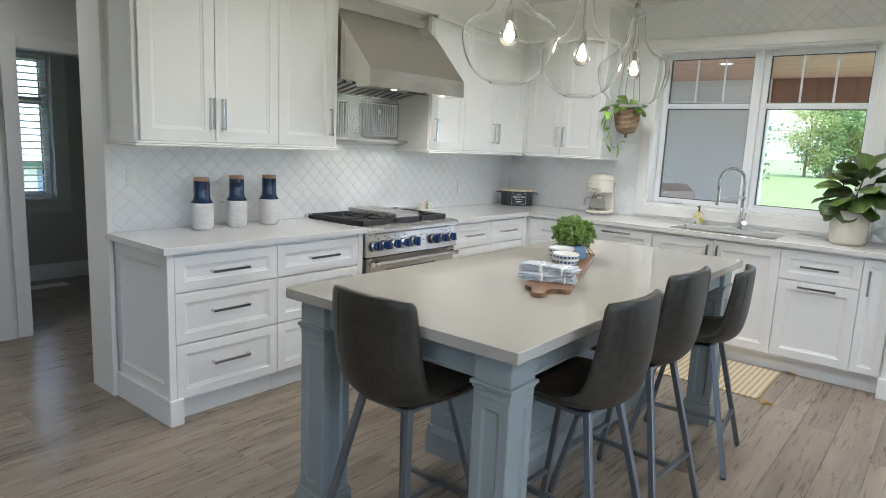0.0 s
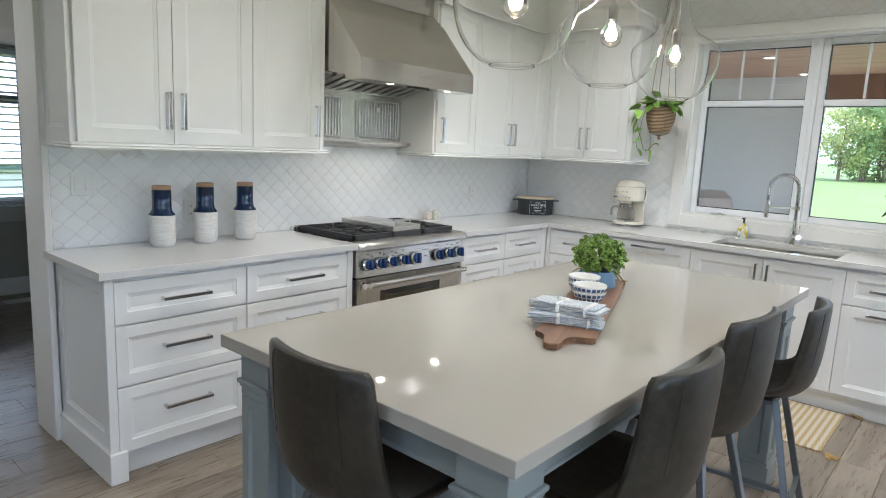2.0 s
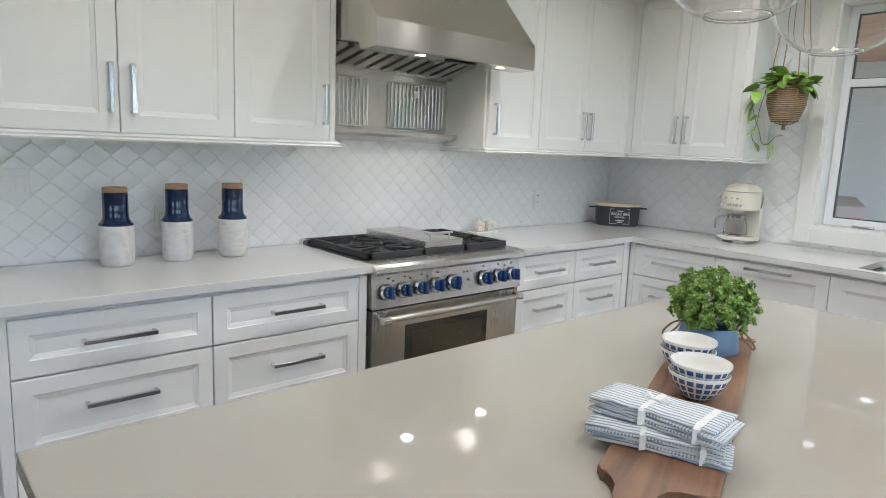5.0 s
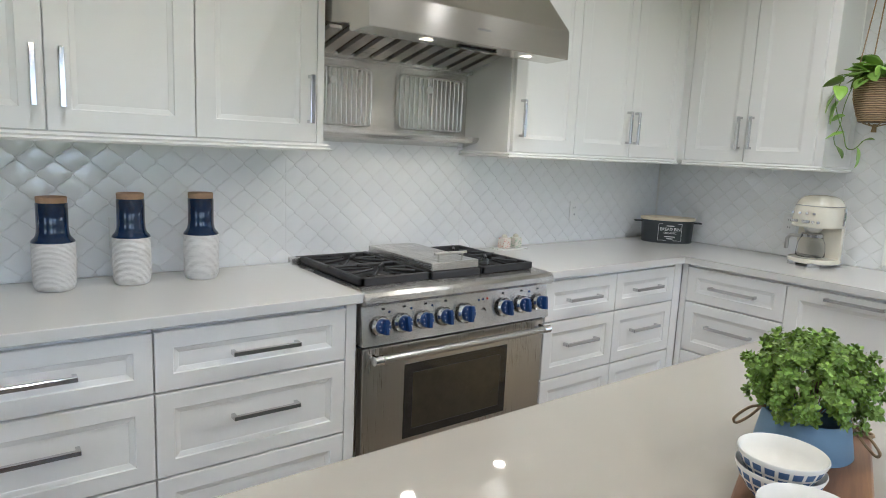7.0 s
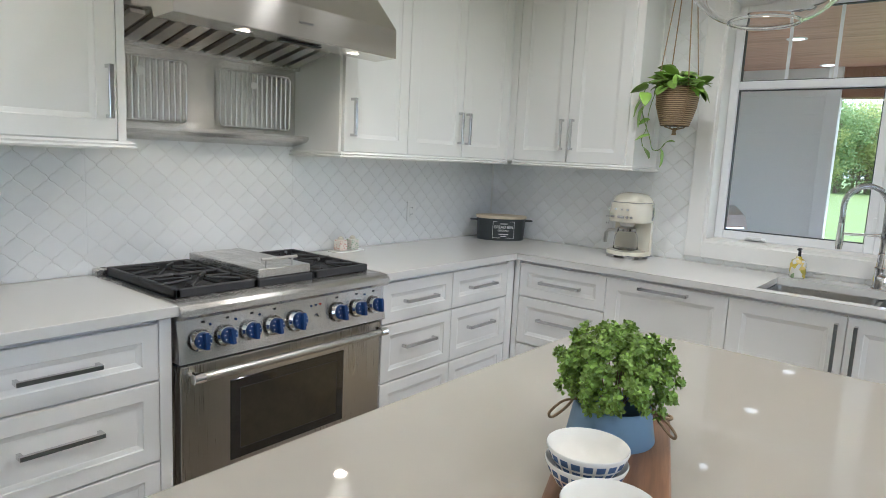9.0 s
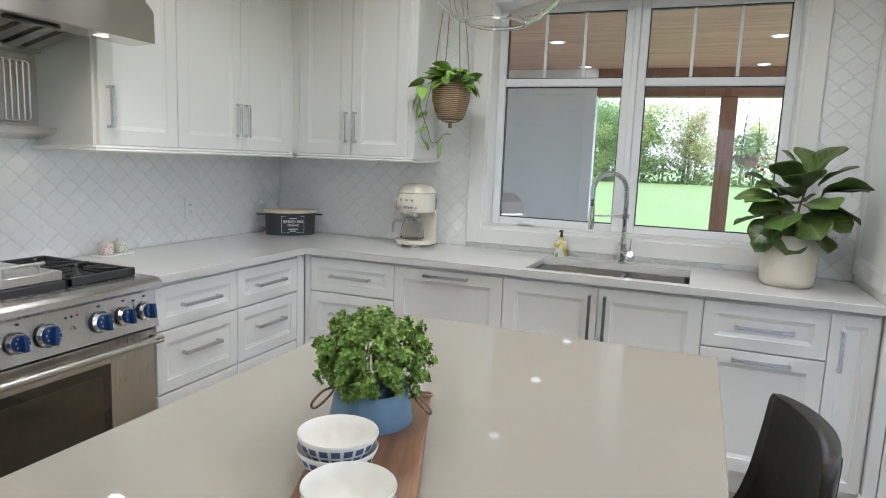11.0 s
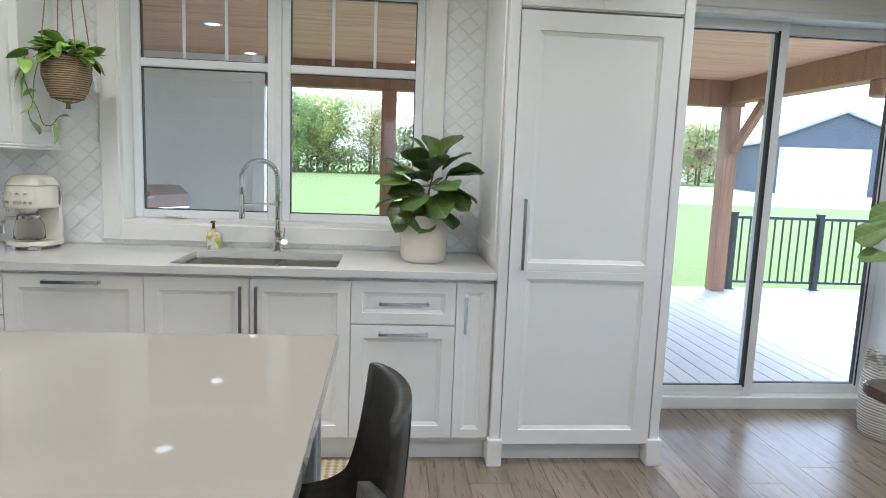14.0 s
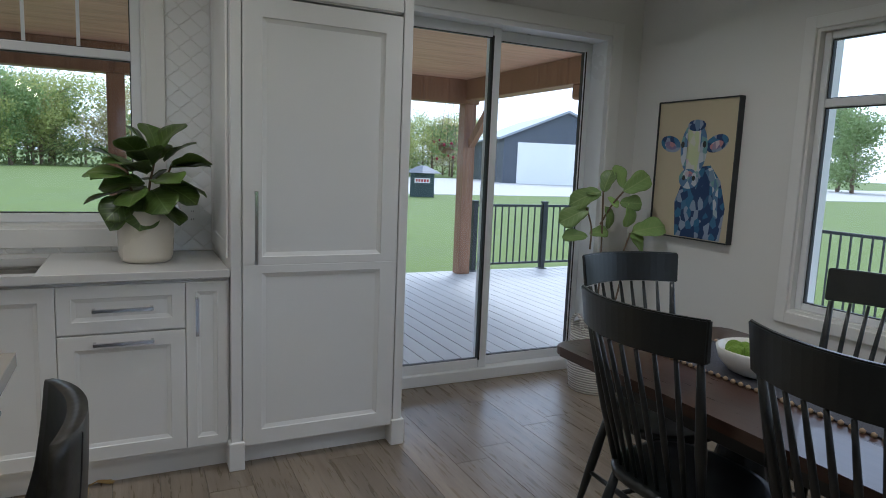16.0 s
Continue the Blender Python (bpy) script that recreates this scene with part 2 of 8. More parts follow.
M_CHROME = plain("chrome", (0.86, 0.86, 0.86), 0.08, 1.0, var=0.02, rvar=0.03, bmp=0.0)
M_BLACK = plain("black_iron", (0.025, 0.025, 0.027), 0.5, var=0.25, fine=240, bmp=0.25)
M_GASKET = plain("rubber_gasket", (0.06, 0.06, 0.062), 0.6, var=0.1, bmp=0.0)
M_PULL = plain("polished_pull", (0.58, 0.58, 0.59), 0.12, 1.0, var=0.03, rvar=0.03, bmp=0.0)
M_PANE = pane_glass("window_glass")
M_VINYL = plain("window_vinyl", (0.86, 0.87, 0.88), 0.3, var=0.01, bmp=0.0)
M_CEDAR = wood("cedar_board", (0.42, 0.215, 0.135), (0.72, 0.455, 0.31), 0.55, (0.6, 9.0, 9.0), 30.0, 0.14, 0.15, knots=True)
M_TIMBER = wood("stained_timber", (0.20, 0.098, 0.056), (0.43, 0.24, 0.14), 0.6, (10.0, 10.0, 0.7), 20.0, 0.1, 0.25)
M_SIDING = plain("lap_siding", (0.80, 0.775, 0.72), 0.6, var=0.05, bmp=0.1)
M_DECK = plain("deck_board", (0.46, 0.455, 0.44), 0.6, var=0.08, fine=60, bmp=0.2, jitter=20.0, stretch=(1, 8, 1))
M_FENCE = plain("powder_black", (0.03, 0.034, 0.038), 0.4, var=0.1, bmp=0.05)

# ---- the rooms ----
I4 = Matrix.Identity(4)
XR, YW, XE, XH, YB = -3.035, 5.755, 3.03, -4.475, -2.6      # range wall, window wall, dining wall, hall wall, back wall


def structure(name, boxes, material, label, category="wall"):
    bm = B()
    for b in boxes:
        box(bm, *b)
    return single(name, bm, material, I4, label, category, kind="structure")


def hole_wall(axis, face, back, a0, a1, z0, z1, holes):
    """Boxes of a wall along an axis, with rectangular holes (a0, a1, z0, z1) in order along it."""
    out, at = [], a0
    lo, hi = min(face, back), max(face, back)

    def add(u0, u1, w0, w1):
        if u1 - u0 > 1e-4 and w1 - w0 > 1e-4:
            out.append((u0, u1, lo, hi, w0, w1) if axis == 'x' else (lo, hi, u0, u1, w0, w1))
    for h0, h1, hz0, hz1 in holes:
        add(at, h0, z0, z1)
        add(h0, h1, z0, hz0)
        add(h0, h1, hz1, z1)
        at = h1
    add(at, a1, z0, z1)
    return out


WIN = (-1.615, -0.045, 1.035, 2.315)
SLD = (1.27, 2.767, 0.0, 2.29)
W2 = (2.62, 4.485, 0.70, 2.16)
# W4 is an unseen opening, added to throw daylight on the range wall
W4 = (-0.60, 1.95, 0.45, 2.20)
wall_range = structure("wall_range", [(-3.235, XR, 1.87, 5.955, 0, CEIL)], M_GROUT, "white plastered wall behind the range with grouted tile bed")
wall_window = structure("wall_window", hole_wall('x', YW, 5.955, XR, 3.23, 0, CEIL, [WIN, SLD]), M_WALL, "off-white painted wall with the sink window and sliding door")
wall_dining = structure("wall_dining", hole_wall('y', XE, 3.23, YB, YW, 0, CEIL, [W4, W2]), M_WALL, "off-white painted wall of the dining corner")
# the opening here is unseen, cut only to let daylight in from behind
wall_back = structure("wall_back", hole_wall('x', YB, YB - 0.2, -4.6, 3.23, 0, CEIL, [(-0.4, 2.1, 0.7, 2.20)]), M_WALL, "off-white painted back wall with a window added for daylight")
wall_hall = structure("wall_hall", hole_wall('y', XH, XH - 0.12, YB, 5.955, 0, CEIL, [(1.93, 2.95, 0, 1.975)]), M_WALL, "beige painted hall wall with a pantry doorway")
wall_hall_end = structure("wall_hall_end", [(XH, -3.235, 5.755, 5.955, 0, CEIL)], M_WALL, "beige painted end wall of the hall")
wall_pantry = structure("wall_pantry", hole_wall('y', -6.25, -6.40, 0.6, 4.8, 0, CEIL, [(1.75, 2.76, 0.78, 2.12)]) +
                        [(-6.25, -4.595, 0.45, 0.6, 0, CEIL), (-6.25, -4.595, 3.28, 3.4, 0, CEIL)], M_DARKWALL, "dark taupe painted pantry walls")
ceiling = structure("ceiling", [(-6.4, 3.23, YB - 0.2, 5.955, CEIL, CEIL + 0.15)], M_CEIL, "smooth cream-white painted ceiling", "ceiling")
floor = structure("floor", [(-6.4, 3.23, YB - 0.2, 5.955, -0.2, -0.006)], M_BLACK, "greige wood-look plank floor", "floor")

# bulkhead over the wall cabinets and the hood
bm = B()
box(bm, XR, -2.665, 1.86, YW, 2.405, CEIL)
box(bm, -2.665, -1.915, 5.385, YW, 2.405, CEIL)
cove = [(0, 0), (0.012, 0), (0.018, 0.012), (0.045, 0.05), (0.05, 0.062), (0, 0.062)]
sweep(bm, cove, [(-2.665, 1.86, 2.638, 1, 0), (-2.665, 5.385, 2.638, 1, -1), (-1.915, 5.385, 2.638, 1, -1), (-1.915, YW, 2.638, 1, 0)])
sweep(bm, [(0, 0), (0.02, 0.004), (0.022, 0.03), (0, 0.034)], [(-2.665, 1.86, 2.378, 1, 0), (-2.665, 3.17, 2.378, 1, 0)])
sweep(bm, [(0, 0), (0.02, 0.004), (0.022, 0.03), (0, 0.034)], [(-2.665, 4.10, 2.378, 1, 0), (-2.665, 5.385, 2.378, 1, -1), (-1.915, 5.385, 2.378, 1, -1), (-1.915, YW, 2.378, 1, 0)])
single("trim", bm, M_TRIM, I4, "white boxed bulkhead and crown over the wall cabinets", "trim", kind="structure")

# casings and baseboards
bm = B()
box(bm, -3.262, -3.000, 1.845, 1.874, 0, CEIL, 0.003, 1)
box(bm, -3.262, -3.2355, 1.874, 1.965, 0, CEIL, 0.003, 1)
single("trim", bm, M_TRIM, I4, "white casing round the end of the kitchen wall", "trim", kind="structure")
bm = B()
for b in ((-4.477, -4.449, -2.6, 1.83, 0, 0.14), (-4.477, -4.449, 3.05, 5.755, 0, 0.14), (-6.252, -6.232, 0.6, 3.28, 0, 0.15),
          (3.012, 3.032, YB, YW, 0, 0.12), (2.86, 3.012, 5.737, 5.757, 0, 0.12), (-4.449, 3.012, YB - 0.002, YB + 0.02, 0, 0.09)):
    box(bm, *b)
single("baseboard", bm, M_TRIM, I4, "white painted baseboards along the walls", "baseboard", kind="structure")
bm = B()
for b in ((-4.478, -4.452, 1.84, 1.93, 0, 2.06), (-4.478, -4.452, 2.95, 3.04, 0, 2.06), (-4.478, -4.452, 1.93, 2.95, 1.975, 2.06)):
    box(bm, *b, 0.003, 1)
single("trim", bm, M_TRIM, I4, "white casing of the pantry doorway", "trim", kind="structure")


def casing(axis, face, out, x0, x1, z0, z1, w, t, foot=True):
    """Flat casing round an opening, with its outer side out."""
    bm = B()
    f0, f1 = sorted((face, face + out * t))

    def add(a0, a1, b0, b1):
        box(bm, *((a0, a1, f0, f1) if axis == 'x' else (f0, f1, a0, a1)), b0, b1, 0.003, 1)
    add(x0 - w, x0, z0 - (w if foot else 0), z1 + w)
    add(x1, x1 + w, z0 - (w if foot else 0), z1 + w)
    add(x0, x1, z1, z1 + w)
    if foot:
        add(x0, x1, z0 - w, z0)
    return bm


def liner(axis, f0, f1, x0, x1, z0, z1, t, sill=True):
    bm = B()
    f0, f1 = sorted((f0, f1))

    def add(a0, a1, b0, b1):
        box(bm, *((a0, a1, f0, f1) if axis == 'x' else (f0, f1, a0, a1)), b0, b1)
    add(x0, x0 + t, z0, z1)
    add(x1 - t, x1, z0, z1)
    add(x0 + t, x1 - t, z1 - t, z1)
    if sill:
        add(x0 + t, x1 - t, z0, z0 + t)
    return bm


def sash(parent, axis, y0, y1, x0, x1, z0, z1, w, rail=None, bars=0, depth_pane=None):
    """A vinyl window sash with its glass: an optional rail and bars in the upper light."""
    bm = B()
    f0, f1 = sorted((y0, y1))

    def add(a0, a1, b0, b1, g0=f0, g1=f1, bev=0.006):
        box(bm, *((a0, a1, g0, g1) if axis == 'x' else (g0, g1, a0, a1)), b0, b1, bev, 2)
    add(x0, x0 + w, z0, z1)
    add(x1 - w, x1, z0, z1)
    add(x0 + w, x1 - w, z0, z0 + w)
    add(x0 + w, x1 - w, z1 - w, z1)
    if rail:
        add(x0 + w, x1 - w, rail - 0.022, rail + 0.022)
    part("window_frame", bm, M_VINYL, parent)
    mid = (f0 + f1) / 2
    if rail:
        for i in range(bars):
            bm = B()
            c = x0 + w + (x1 - x0 - 2 * w) * (i + 1) / (bars + 1)
            add(c - 0.008, c + 0.008, rail + 0.022, z1 - w, mid - 0.004, mid + 0.004, 0.002)
            part("glazing_bar", bm, M_VINYL, parent)
    for b0, b1 in (((z0 + w, rail - 0.022), (rail + 0.022, z1 - w)) if rail else ((z0 + w, z1 - w),)):
        bm = B()
        for a0, a1, c0, c1 in ((x0 + w, x0 + w + 0.005, b0, b1), (x1 - w - 0.005, x1 - w, b0, b1), (x0 + w + 0.005, x1 - w - 0.005, b0, b0 + 0.005), (x0 + w + 0.005, x1 - w - 0.005, b1 - 0.005, b1)):
            add(a0, a1, c0, c1, mid - 0.013, mid + 0.013, 0)
        part("gasket", bm, M_GASKET, parent)
        for g in (mid,):
            bm = B()
            if axis == 'x':
                q = [(x0 + w - .004, g, b0 - .004), (x1 - w + .004, g, b0 - .004), (x1 - w + .004, g, b1 + .004), (x0 + w - .004, g, b1 + .004)]
            else:
                q = [(g, x0 + w - .004, b0 - .004), (g, x1 - w + .004, b0 - .004), (g, x1 - w + .004, b1 + .004), (g, x0 + w - .004, b1 + .004)]
            bm.faces.new([bm.verts.new(c) for c in q])
            ob = part("pane", bm, M_PANE, parent)
            ob.visible_shadow = False


window_1 = thing("window_1", I4, "white vinyl twin casement window over the sink with grilled transoms", "window", kind="structure")
part("window_casing", casing('x', YW, -1, WIN[0], WIN[1], WIN[2], WIN[3], 0.088, 0.02), M_TRIM, window_1)
part("window_jamb", liner('x', YW - 0.004, 5.95, WIN[0], WIN[1], WIN[2], WIN[3], 0.016), M_TRIM, window_1)
sash(window_1, 'x', 5.885, 5.945, -1.599, -0.853, 1.051, 2.299, 0.045, 1.872, 2)
sash(window_1, 'x', 5.885, 5.945, -0.823, -0.061, 1.051, 2.299, 0.045, 1.872, 2)
part("window_mullion", boxm(-0.853, -0.823, 5.872, 5.945, 1.051, 2.299, 0.003, 1), M_VINYL, window_1)
bm = B()
box(bm, -1.44, -1.33, 5.862, 5.885, 1.056, 1.072, 0.004)
box(bm, -1.43, -1.345, 5.845, 5.862, 1.066, 1.078, 0.004)
part("crank_handle", bm, M_VINYL, window_1)
part("latch", boxm(-0.872, -0.852, 5.865, 5.885, 1.16, 1.23, 0.004), M_VINYL, window_1)

door_1 = thing("door_1", I4, "white vinyl sliding patio door with two tall glass panels, closed", "door", kind="structure")
part("door_casing", casing('x', YW, -1, SLD[0], SLD[1], SLD[2], SLD[3], 0.09, 0.02, False), M_TRIM, door_1)
part("door_jamb", liner('x', YW - 0.004, 5.95, SLD[0], SLD[1], SLD[2], SLD[3], 0.03, False), M_VINYL, door_1)
part("door_sill", boxm(SLD[0] + 0.03, SLD[1] - 0.03, 5.83, 5.99, 0.0, 0.075, 0.006), M_VINYL, door_1)
sash(door_1, 'x', 5.86, 5.90, SLD[0] + 0.03, 1.99, 0.075, 2.265, 0.062)
sash(door_1, 'x', 5.905, 5.945, 1.93, SLD[1] - 0.03, 0.075, 2.26, 0.062)
part("weather_strip", boxm(1.923, 1.933, 5.852, 5.860, 0.13, 2.21), M_BLACK, door_1)
part("weather_strip", boxm(2.679, 2.685, 5.898, 5.905, 0.13, 2.20), M_BLACK, door_1)

window_2 = thing("window_2", I4, "white vinyl dining room window with grilled transom", "window", kind="structure")
part("window_casing", casing('y', XE, -1, W2[0], W2[1], W2[2], W2[3], 0.062, 0.02), M_TRIM, window_2)
part("window_jamb", liner('y', XE - 0.004, 3.22, W2[0], W2[1], W2[2], W2[3], 0.016), M_TRIM, window_2)
sash(window_2, 'y', 3.06, 3.11, 3.535, W2[1] - 0.016, W2[2] + 0.016, W2[3] - 0.016, 0.038, 1.79, 1)
sash(window_2, 'y', 3.06, 3.11, W2[0] + 0.016, 3.525, W2[2] + 0.016, W2[3] - 0.016, 0.038, 1.79, 1)

# frame and sashes for the added, unseen dining opening
window_4 = thing("window_4", I4, "white vinyl three-sash dining room window, unseen, added for daylight", "window", kind="structure")
part("window_casing", casing('y', XE, -1, W4[0], W4[1], W4[2], W4[3], 0.075, 0.02), M_TRIM, window_4)
part("window_jamb", liner('y', XE - 0.004, 3.22, W4[0], W4[1], W4[2], W4[3], 0.016), M_TRIM, window_4)
for k in range(3):
    y0, y1 = W4[0] + 0.016 + 0.84 * k, W4[0] + 0.006 + 0.84 * (k + 1)
    sash(window_4, 'y', 3.12, 3.18, y0, y1, W4[2] + 0.016, W4[3] - 0.016, 0.05, 1.84, 1)

window_3 = thing("window_3", I4, "white framed pantry window behind open blinds", "window", kind="structure")
part("window_casing", casing('y', -6.25, 1, 1.75, 2.76, 0.78, 2.12, 0.13, 0.022), plain("grey_casing", (0.55, 0.54, 0.50), 0.5, var=0.03), window_3)
sash(window_3, 'y', -6.37, -6.31, 1.755, 2.755, 0.785, 2.115, 0.06)
part("window_rail", boxm(-6.345, -6.305, 1.81, 2.70, 1.66, 1.73, 0.004, 1), M_DARKWALL, window_3)
# unseen window added in the back wall to light the room
for nm, (a, b, c, d), n in (("window_5", (-0.4, 2.1, 0.7, 2.20), 3),):
    w = thing(nm, I4, "white framed window with grilled panes, added unseen in back wall", "window", kind="structure")
    for i in range(n):
        s0, s1 = a + (b - a) * i / n, a + (b - a) * (i + 1) / n
        sash(w, 'x', YB - 0.16, YB - 0.10, s0 + 0.005, s1 - 0.005, c + 0.005, d - 0.005, 0.06, d - 0.45, 2)
    part("window_casing", casing('x', YB, 1, a, b, c, d, 0.09, 0.02), M_TRIM, w)
blind = thing("window_blind", pose(-6.27, 1.80, 0.8), "white slatted blind tilted open in the pantry window", "blind")
for i in range(21):
    bm = B()
    z = 0.02 + i * 0.062
    vs = [bm.verts.new(c) for c in ((-0.022, 0, z - 0.006), (0.022, 0, z + 0.006), (0.022, 0.92, z + 0.006), (-0.022, 0.92, z - 0.006))]
    up = [bm.verts.new(v.co + Vector((-0.001, 0, 0.003))) for v in vs]
    skin(bm, vs, up)
    bm.faces.new(list(reversed(vs)))
    bm.faces.new(up)
    part("slat", bm, M_TRIM, blind)

for i, z in enumerate((0.55, 0.95, 1.35, 1.7)):
    sh = single("pantry_shelf", boxm(-5.6, -4.70, 2.98, 3.28, z, z + 0.025, 0.002, 1), M_TRIM, I4, "white pantry shelf fixed to the dark wall", "shelf", "pantry shelves")
vent = thing("floor_vent", pose(-5.95, 2.55, 0.0), "white metal floor register", "vent")
part("frame", boxm(-0.07, 0.07, -0.16, 0.16, 0, 0.006, 0.002, 1), M_TRIM, vent)
for i in range(9):
    part("louvre", boxm(-0.05, 0.05, -0.14 + i * 0.033, -0.128 + i * 0.033, 0.006, 0.010), M_TRIM, vent)
panel_door = thing("door_2", pose(-4.44, 1.80, 0), "white panelled pantry door standing open", "door", kind="structure")
pm = B()
front(pm, 0, 0.72, 0.01, 0.95, 0.035, 0.11)
front(pm, 0, 0.72, 0.95, 1.97, 0.035, 0.11)
ob = part("door_leaf", pm, M_TRIM, panel_door)
ob.matrix_basis = pose(0.02, 0, 0, 0, 0, -90)

# recessed lights, most of them unseen and added with their lamps
for lx, ly in DOWNLIGHTS:
    d = thing("downlight", pose(lx, ly, CEIL), "round white recessed ceiling light, lit, of a partly added set", "ceiling light", "kitchen downlights")
    bm = B()
    lathe(bm, [(0.062, -0.004), (0.085, -0.004), (0.088, 0.0), (0.062, 0.0)], 24, cap=False)
    part("bezel", bm, M_TRIM, d)

# ---- cabinets ----
def pull(parent, x, z, length, upright=False, y=-0.02):
    """A square chrome bar pull with two posts; (x, z) is its middle."""
    bm = B()
    h = length / 2
    s = 0.0072
    if upright:
        box(bm, x - s, x + s, y - 0.034, y - 0.022, z - h, z + h, 0.0012, 1)
        for k in (-1, 1):
            box(bm, x - s, x + s, y - 0.023, y, z + k * (h - 0.006) - 0.006, z + k * (h - 0.006) + 0.006, 0.001, 1)
    else:
        box(bm, x - h, x + h, y - 0.034, y - 0.022, z - s, z + s, 0.0012, 1)
        for k in (-1, 1):
            box(bm, x + k * (h - 0.006) - 0.006, x + k * (h - 0.006) + 0.006, y - 0.023, y, z - s, z + s, 0.001, 1)
    part("handle", bm, M_PULL, parent, "polished chrome bar handle")


G = 0.0018
ROWS3 = ((0.685, 0.868), (0.418, 0.681), (0.125, 0.414))


def base_unit(m, w, fronts, label, name="base_cabinet", depth=0.60, group="kitchen base cabinets"):
    """fronts: (kind, x0, x1, z0, z1, pull), each with its panel and pull."""
    c = thing(name, m, label, "cabinet", group)
    bm = B()
    box(bm, 0, w, 0.0, depth, 0.105, 0.66 if name == "sink_cabinet" else 0.884)
    if name == "sink_cabinet":
        box(bm, 0, w, 0.0, 0.03, 0.66, 0.884)
    part("body", bm, M_CAB, c)
    part("toe_kick", boxm(0, w, 0.045, 0.065, 0.0, 0.105), M_CAB, c)
    for kind, x0, x1, z0, z1, pu in fronts:
        bm = B()
        fw = 0.05 if (z1 - z0) < 0.35 else 0.058
        front(bm, x0 + G, x1 - G, z0 + G, z1 - G, 0.02, min(fw, (x1 - x0) * 0.24), 0.016, 0.008)
        f = part(kind, bm, M_CAB, c)
        if pu:
            pull(f, *pu)
    return c


def three(w, wp=0.22):
    out = []
    for z0, z1 in ROWS3:
        out.append(("drawer_front", 0.0, w, z0, z1, (w / 2, (z0 + z1) / 2 + (0.0 if z1 - z0 < 0.2 else 0.02), wp)))
    return out


def rw(y):
    return pose(-2.44, y, 0, 0, 0, 90)


def ww(x):
    return pose(x, 5.17, 0)


def stile(parent, x0, x1, z0=0.105, z1=0.884):
    part("stile", boxm(x0, x1, -0.018, 0.0, z0, z1, 0.0015, 1), M_CAB, parent)


c = base_unit(rw(1.905), 0.606, three(0.606), "white panelled three-drawer base cabinet beside the open end")
# end panel, its plinth and the corner foot
bm = B()
front(bm, 0.0, 0.585, 0.13, 0.884, 0.022, 0.07, 0.014, 0.008)
e = part("end_panel", bm, M_CAB, c)
e.matrix_basis = pose(0.0, 0.585, 0, 0, 0, -90)
bm = B()
box(bm, -0.04, -0.022, 0.047, 0.59, 0.0, 0.135)
box(bm, -0.043, 0.03, -0.034, 0.047, 0.0, 0.138, 0.003, 1)
box(bm, -0.036, 0.0, -0.02, 0.0, 0.135, 0.884, 0.002, 1)
part("plinth", bm, M_CAB, c)
c = base_unit(rw(2.513), 0.66, [(k, a, b - 0.042 if b > 0.5 else b, z0, z1, p) for k, a, b, z0, z1, p in three(0.66)], "white panelled three-drawer base cabinet beside the range")
stile(c, 0.62, 0.66)
c = base_unit(rw(4.115), 0.485, three(0.485), "white panelled three-drawer base cabinet beside the range")
c = base_unit(rw(4.60), 0.55, [(k, a, 0.48, z0, z1, (0.24, p[1], p[2])) for k, a, b, z0, z1, p in three(0.55)], "white panelled three-drawer base cabinet by the inside corner")
stile(c, 0.485, 0.55)
c = base_unit(ww(-2.42), 0.543, [(k, 0.035, 0.543, z0, z1, (0.29, p[1], 0.24)) for k, a, b, z0, z1, p in three(0.55)], "white panelled three-drawer base cabinet by the inside corner")
stile(c, 0.0, 0.033)
c = base_unit(ww(-1.877), 0.583, [("door", 0.0, 0.583, 0.125, 0.868, (0.29, 0.838, 0.235))], "dishwasher behind a white panelled front with chrome bar pull", "dishwasher", group="built-in appliances")
base_unit(ww(-1.294), 0.899, [("door", 0.0, 0.452, 0.125, 0.868, (0.418, 0.73, 0.21, True)), ("door", 0.452, 0.899, 0.125, 0.868, (0.486, 0.73, 0.21, True))],
          "white panelled two-door sink base cabinet", "sink_cabinet")
base_unit(ww(-0.395), 0.477, [("drawer_front", 0, 0.477, 0.668, 0.868, (0.24, 0.768, 0.225)), ("door", 0, 0.477, 0.125, 0.664, (0.24, 0.628, 0.225))],
          "white panelled pull-out cabinet below a drawer")
c = base_unit(ww(0.082), 0.180, [("door", 0, 0.172, 0.125, 0.868, (0.045, 0.718, 0.165, True))], "narrow white panelled base cabinet beside the fridge")

# ---- wall cabinets ----
LIGHT_RAIL = [(0, 0), (0.022, 0.0), (0.026, 0.007), (0.016, 0.013), (0.020, 0.019), (0.010, 0.027), (0, 0.027)]


def wall_unit(m, w, doors, label, depth=0.325, left=False, right=False, ends=(0, 0)):
    c = thing("wall_cabinet", m, label, "cabinet", "kitchen wall cabinets")
    part("body", boxm(0, w, 0.0, depth, 1.418, 2.40), M_CAB, c)
    for x0, x1, px in doors:
        bm = B()
        front(bm, x0 + G, x1 - G, 1.424, 2.38, 0.02, 0.062, 0.016, 0.008)
        d = part("door", bm, M_CAB, c)
        pull(d, px, 1.575, 0.168, True)
    bm = B()
    path = [(ends[0], -0.018, 1.394, 0, -1), (w + ends[1], -0.018, 1.394, 0, -1)]
    if left:
        path = [(-0.0, depth, 1.394, -1, 0), (0.0, -0.018, 1.394, -1, -1)] + path[1:]
    if right:
        path = path[:-1] + [(w, -0.018, 1.394, 1, -1), (w, depth, 1.394, 1, 0)]
    sweep(bm, LIGHT_RAIL, path)
    part("light_rail", bm, M_CAB, c)
    return c


def rwu(y):
    return pose(-2.71, y, 0, 0, 0, 90)


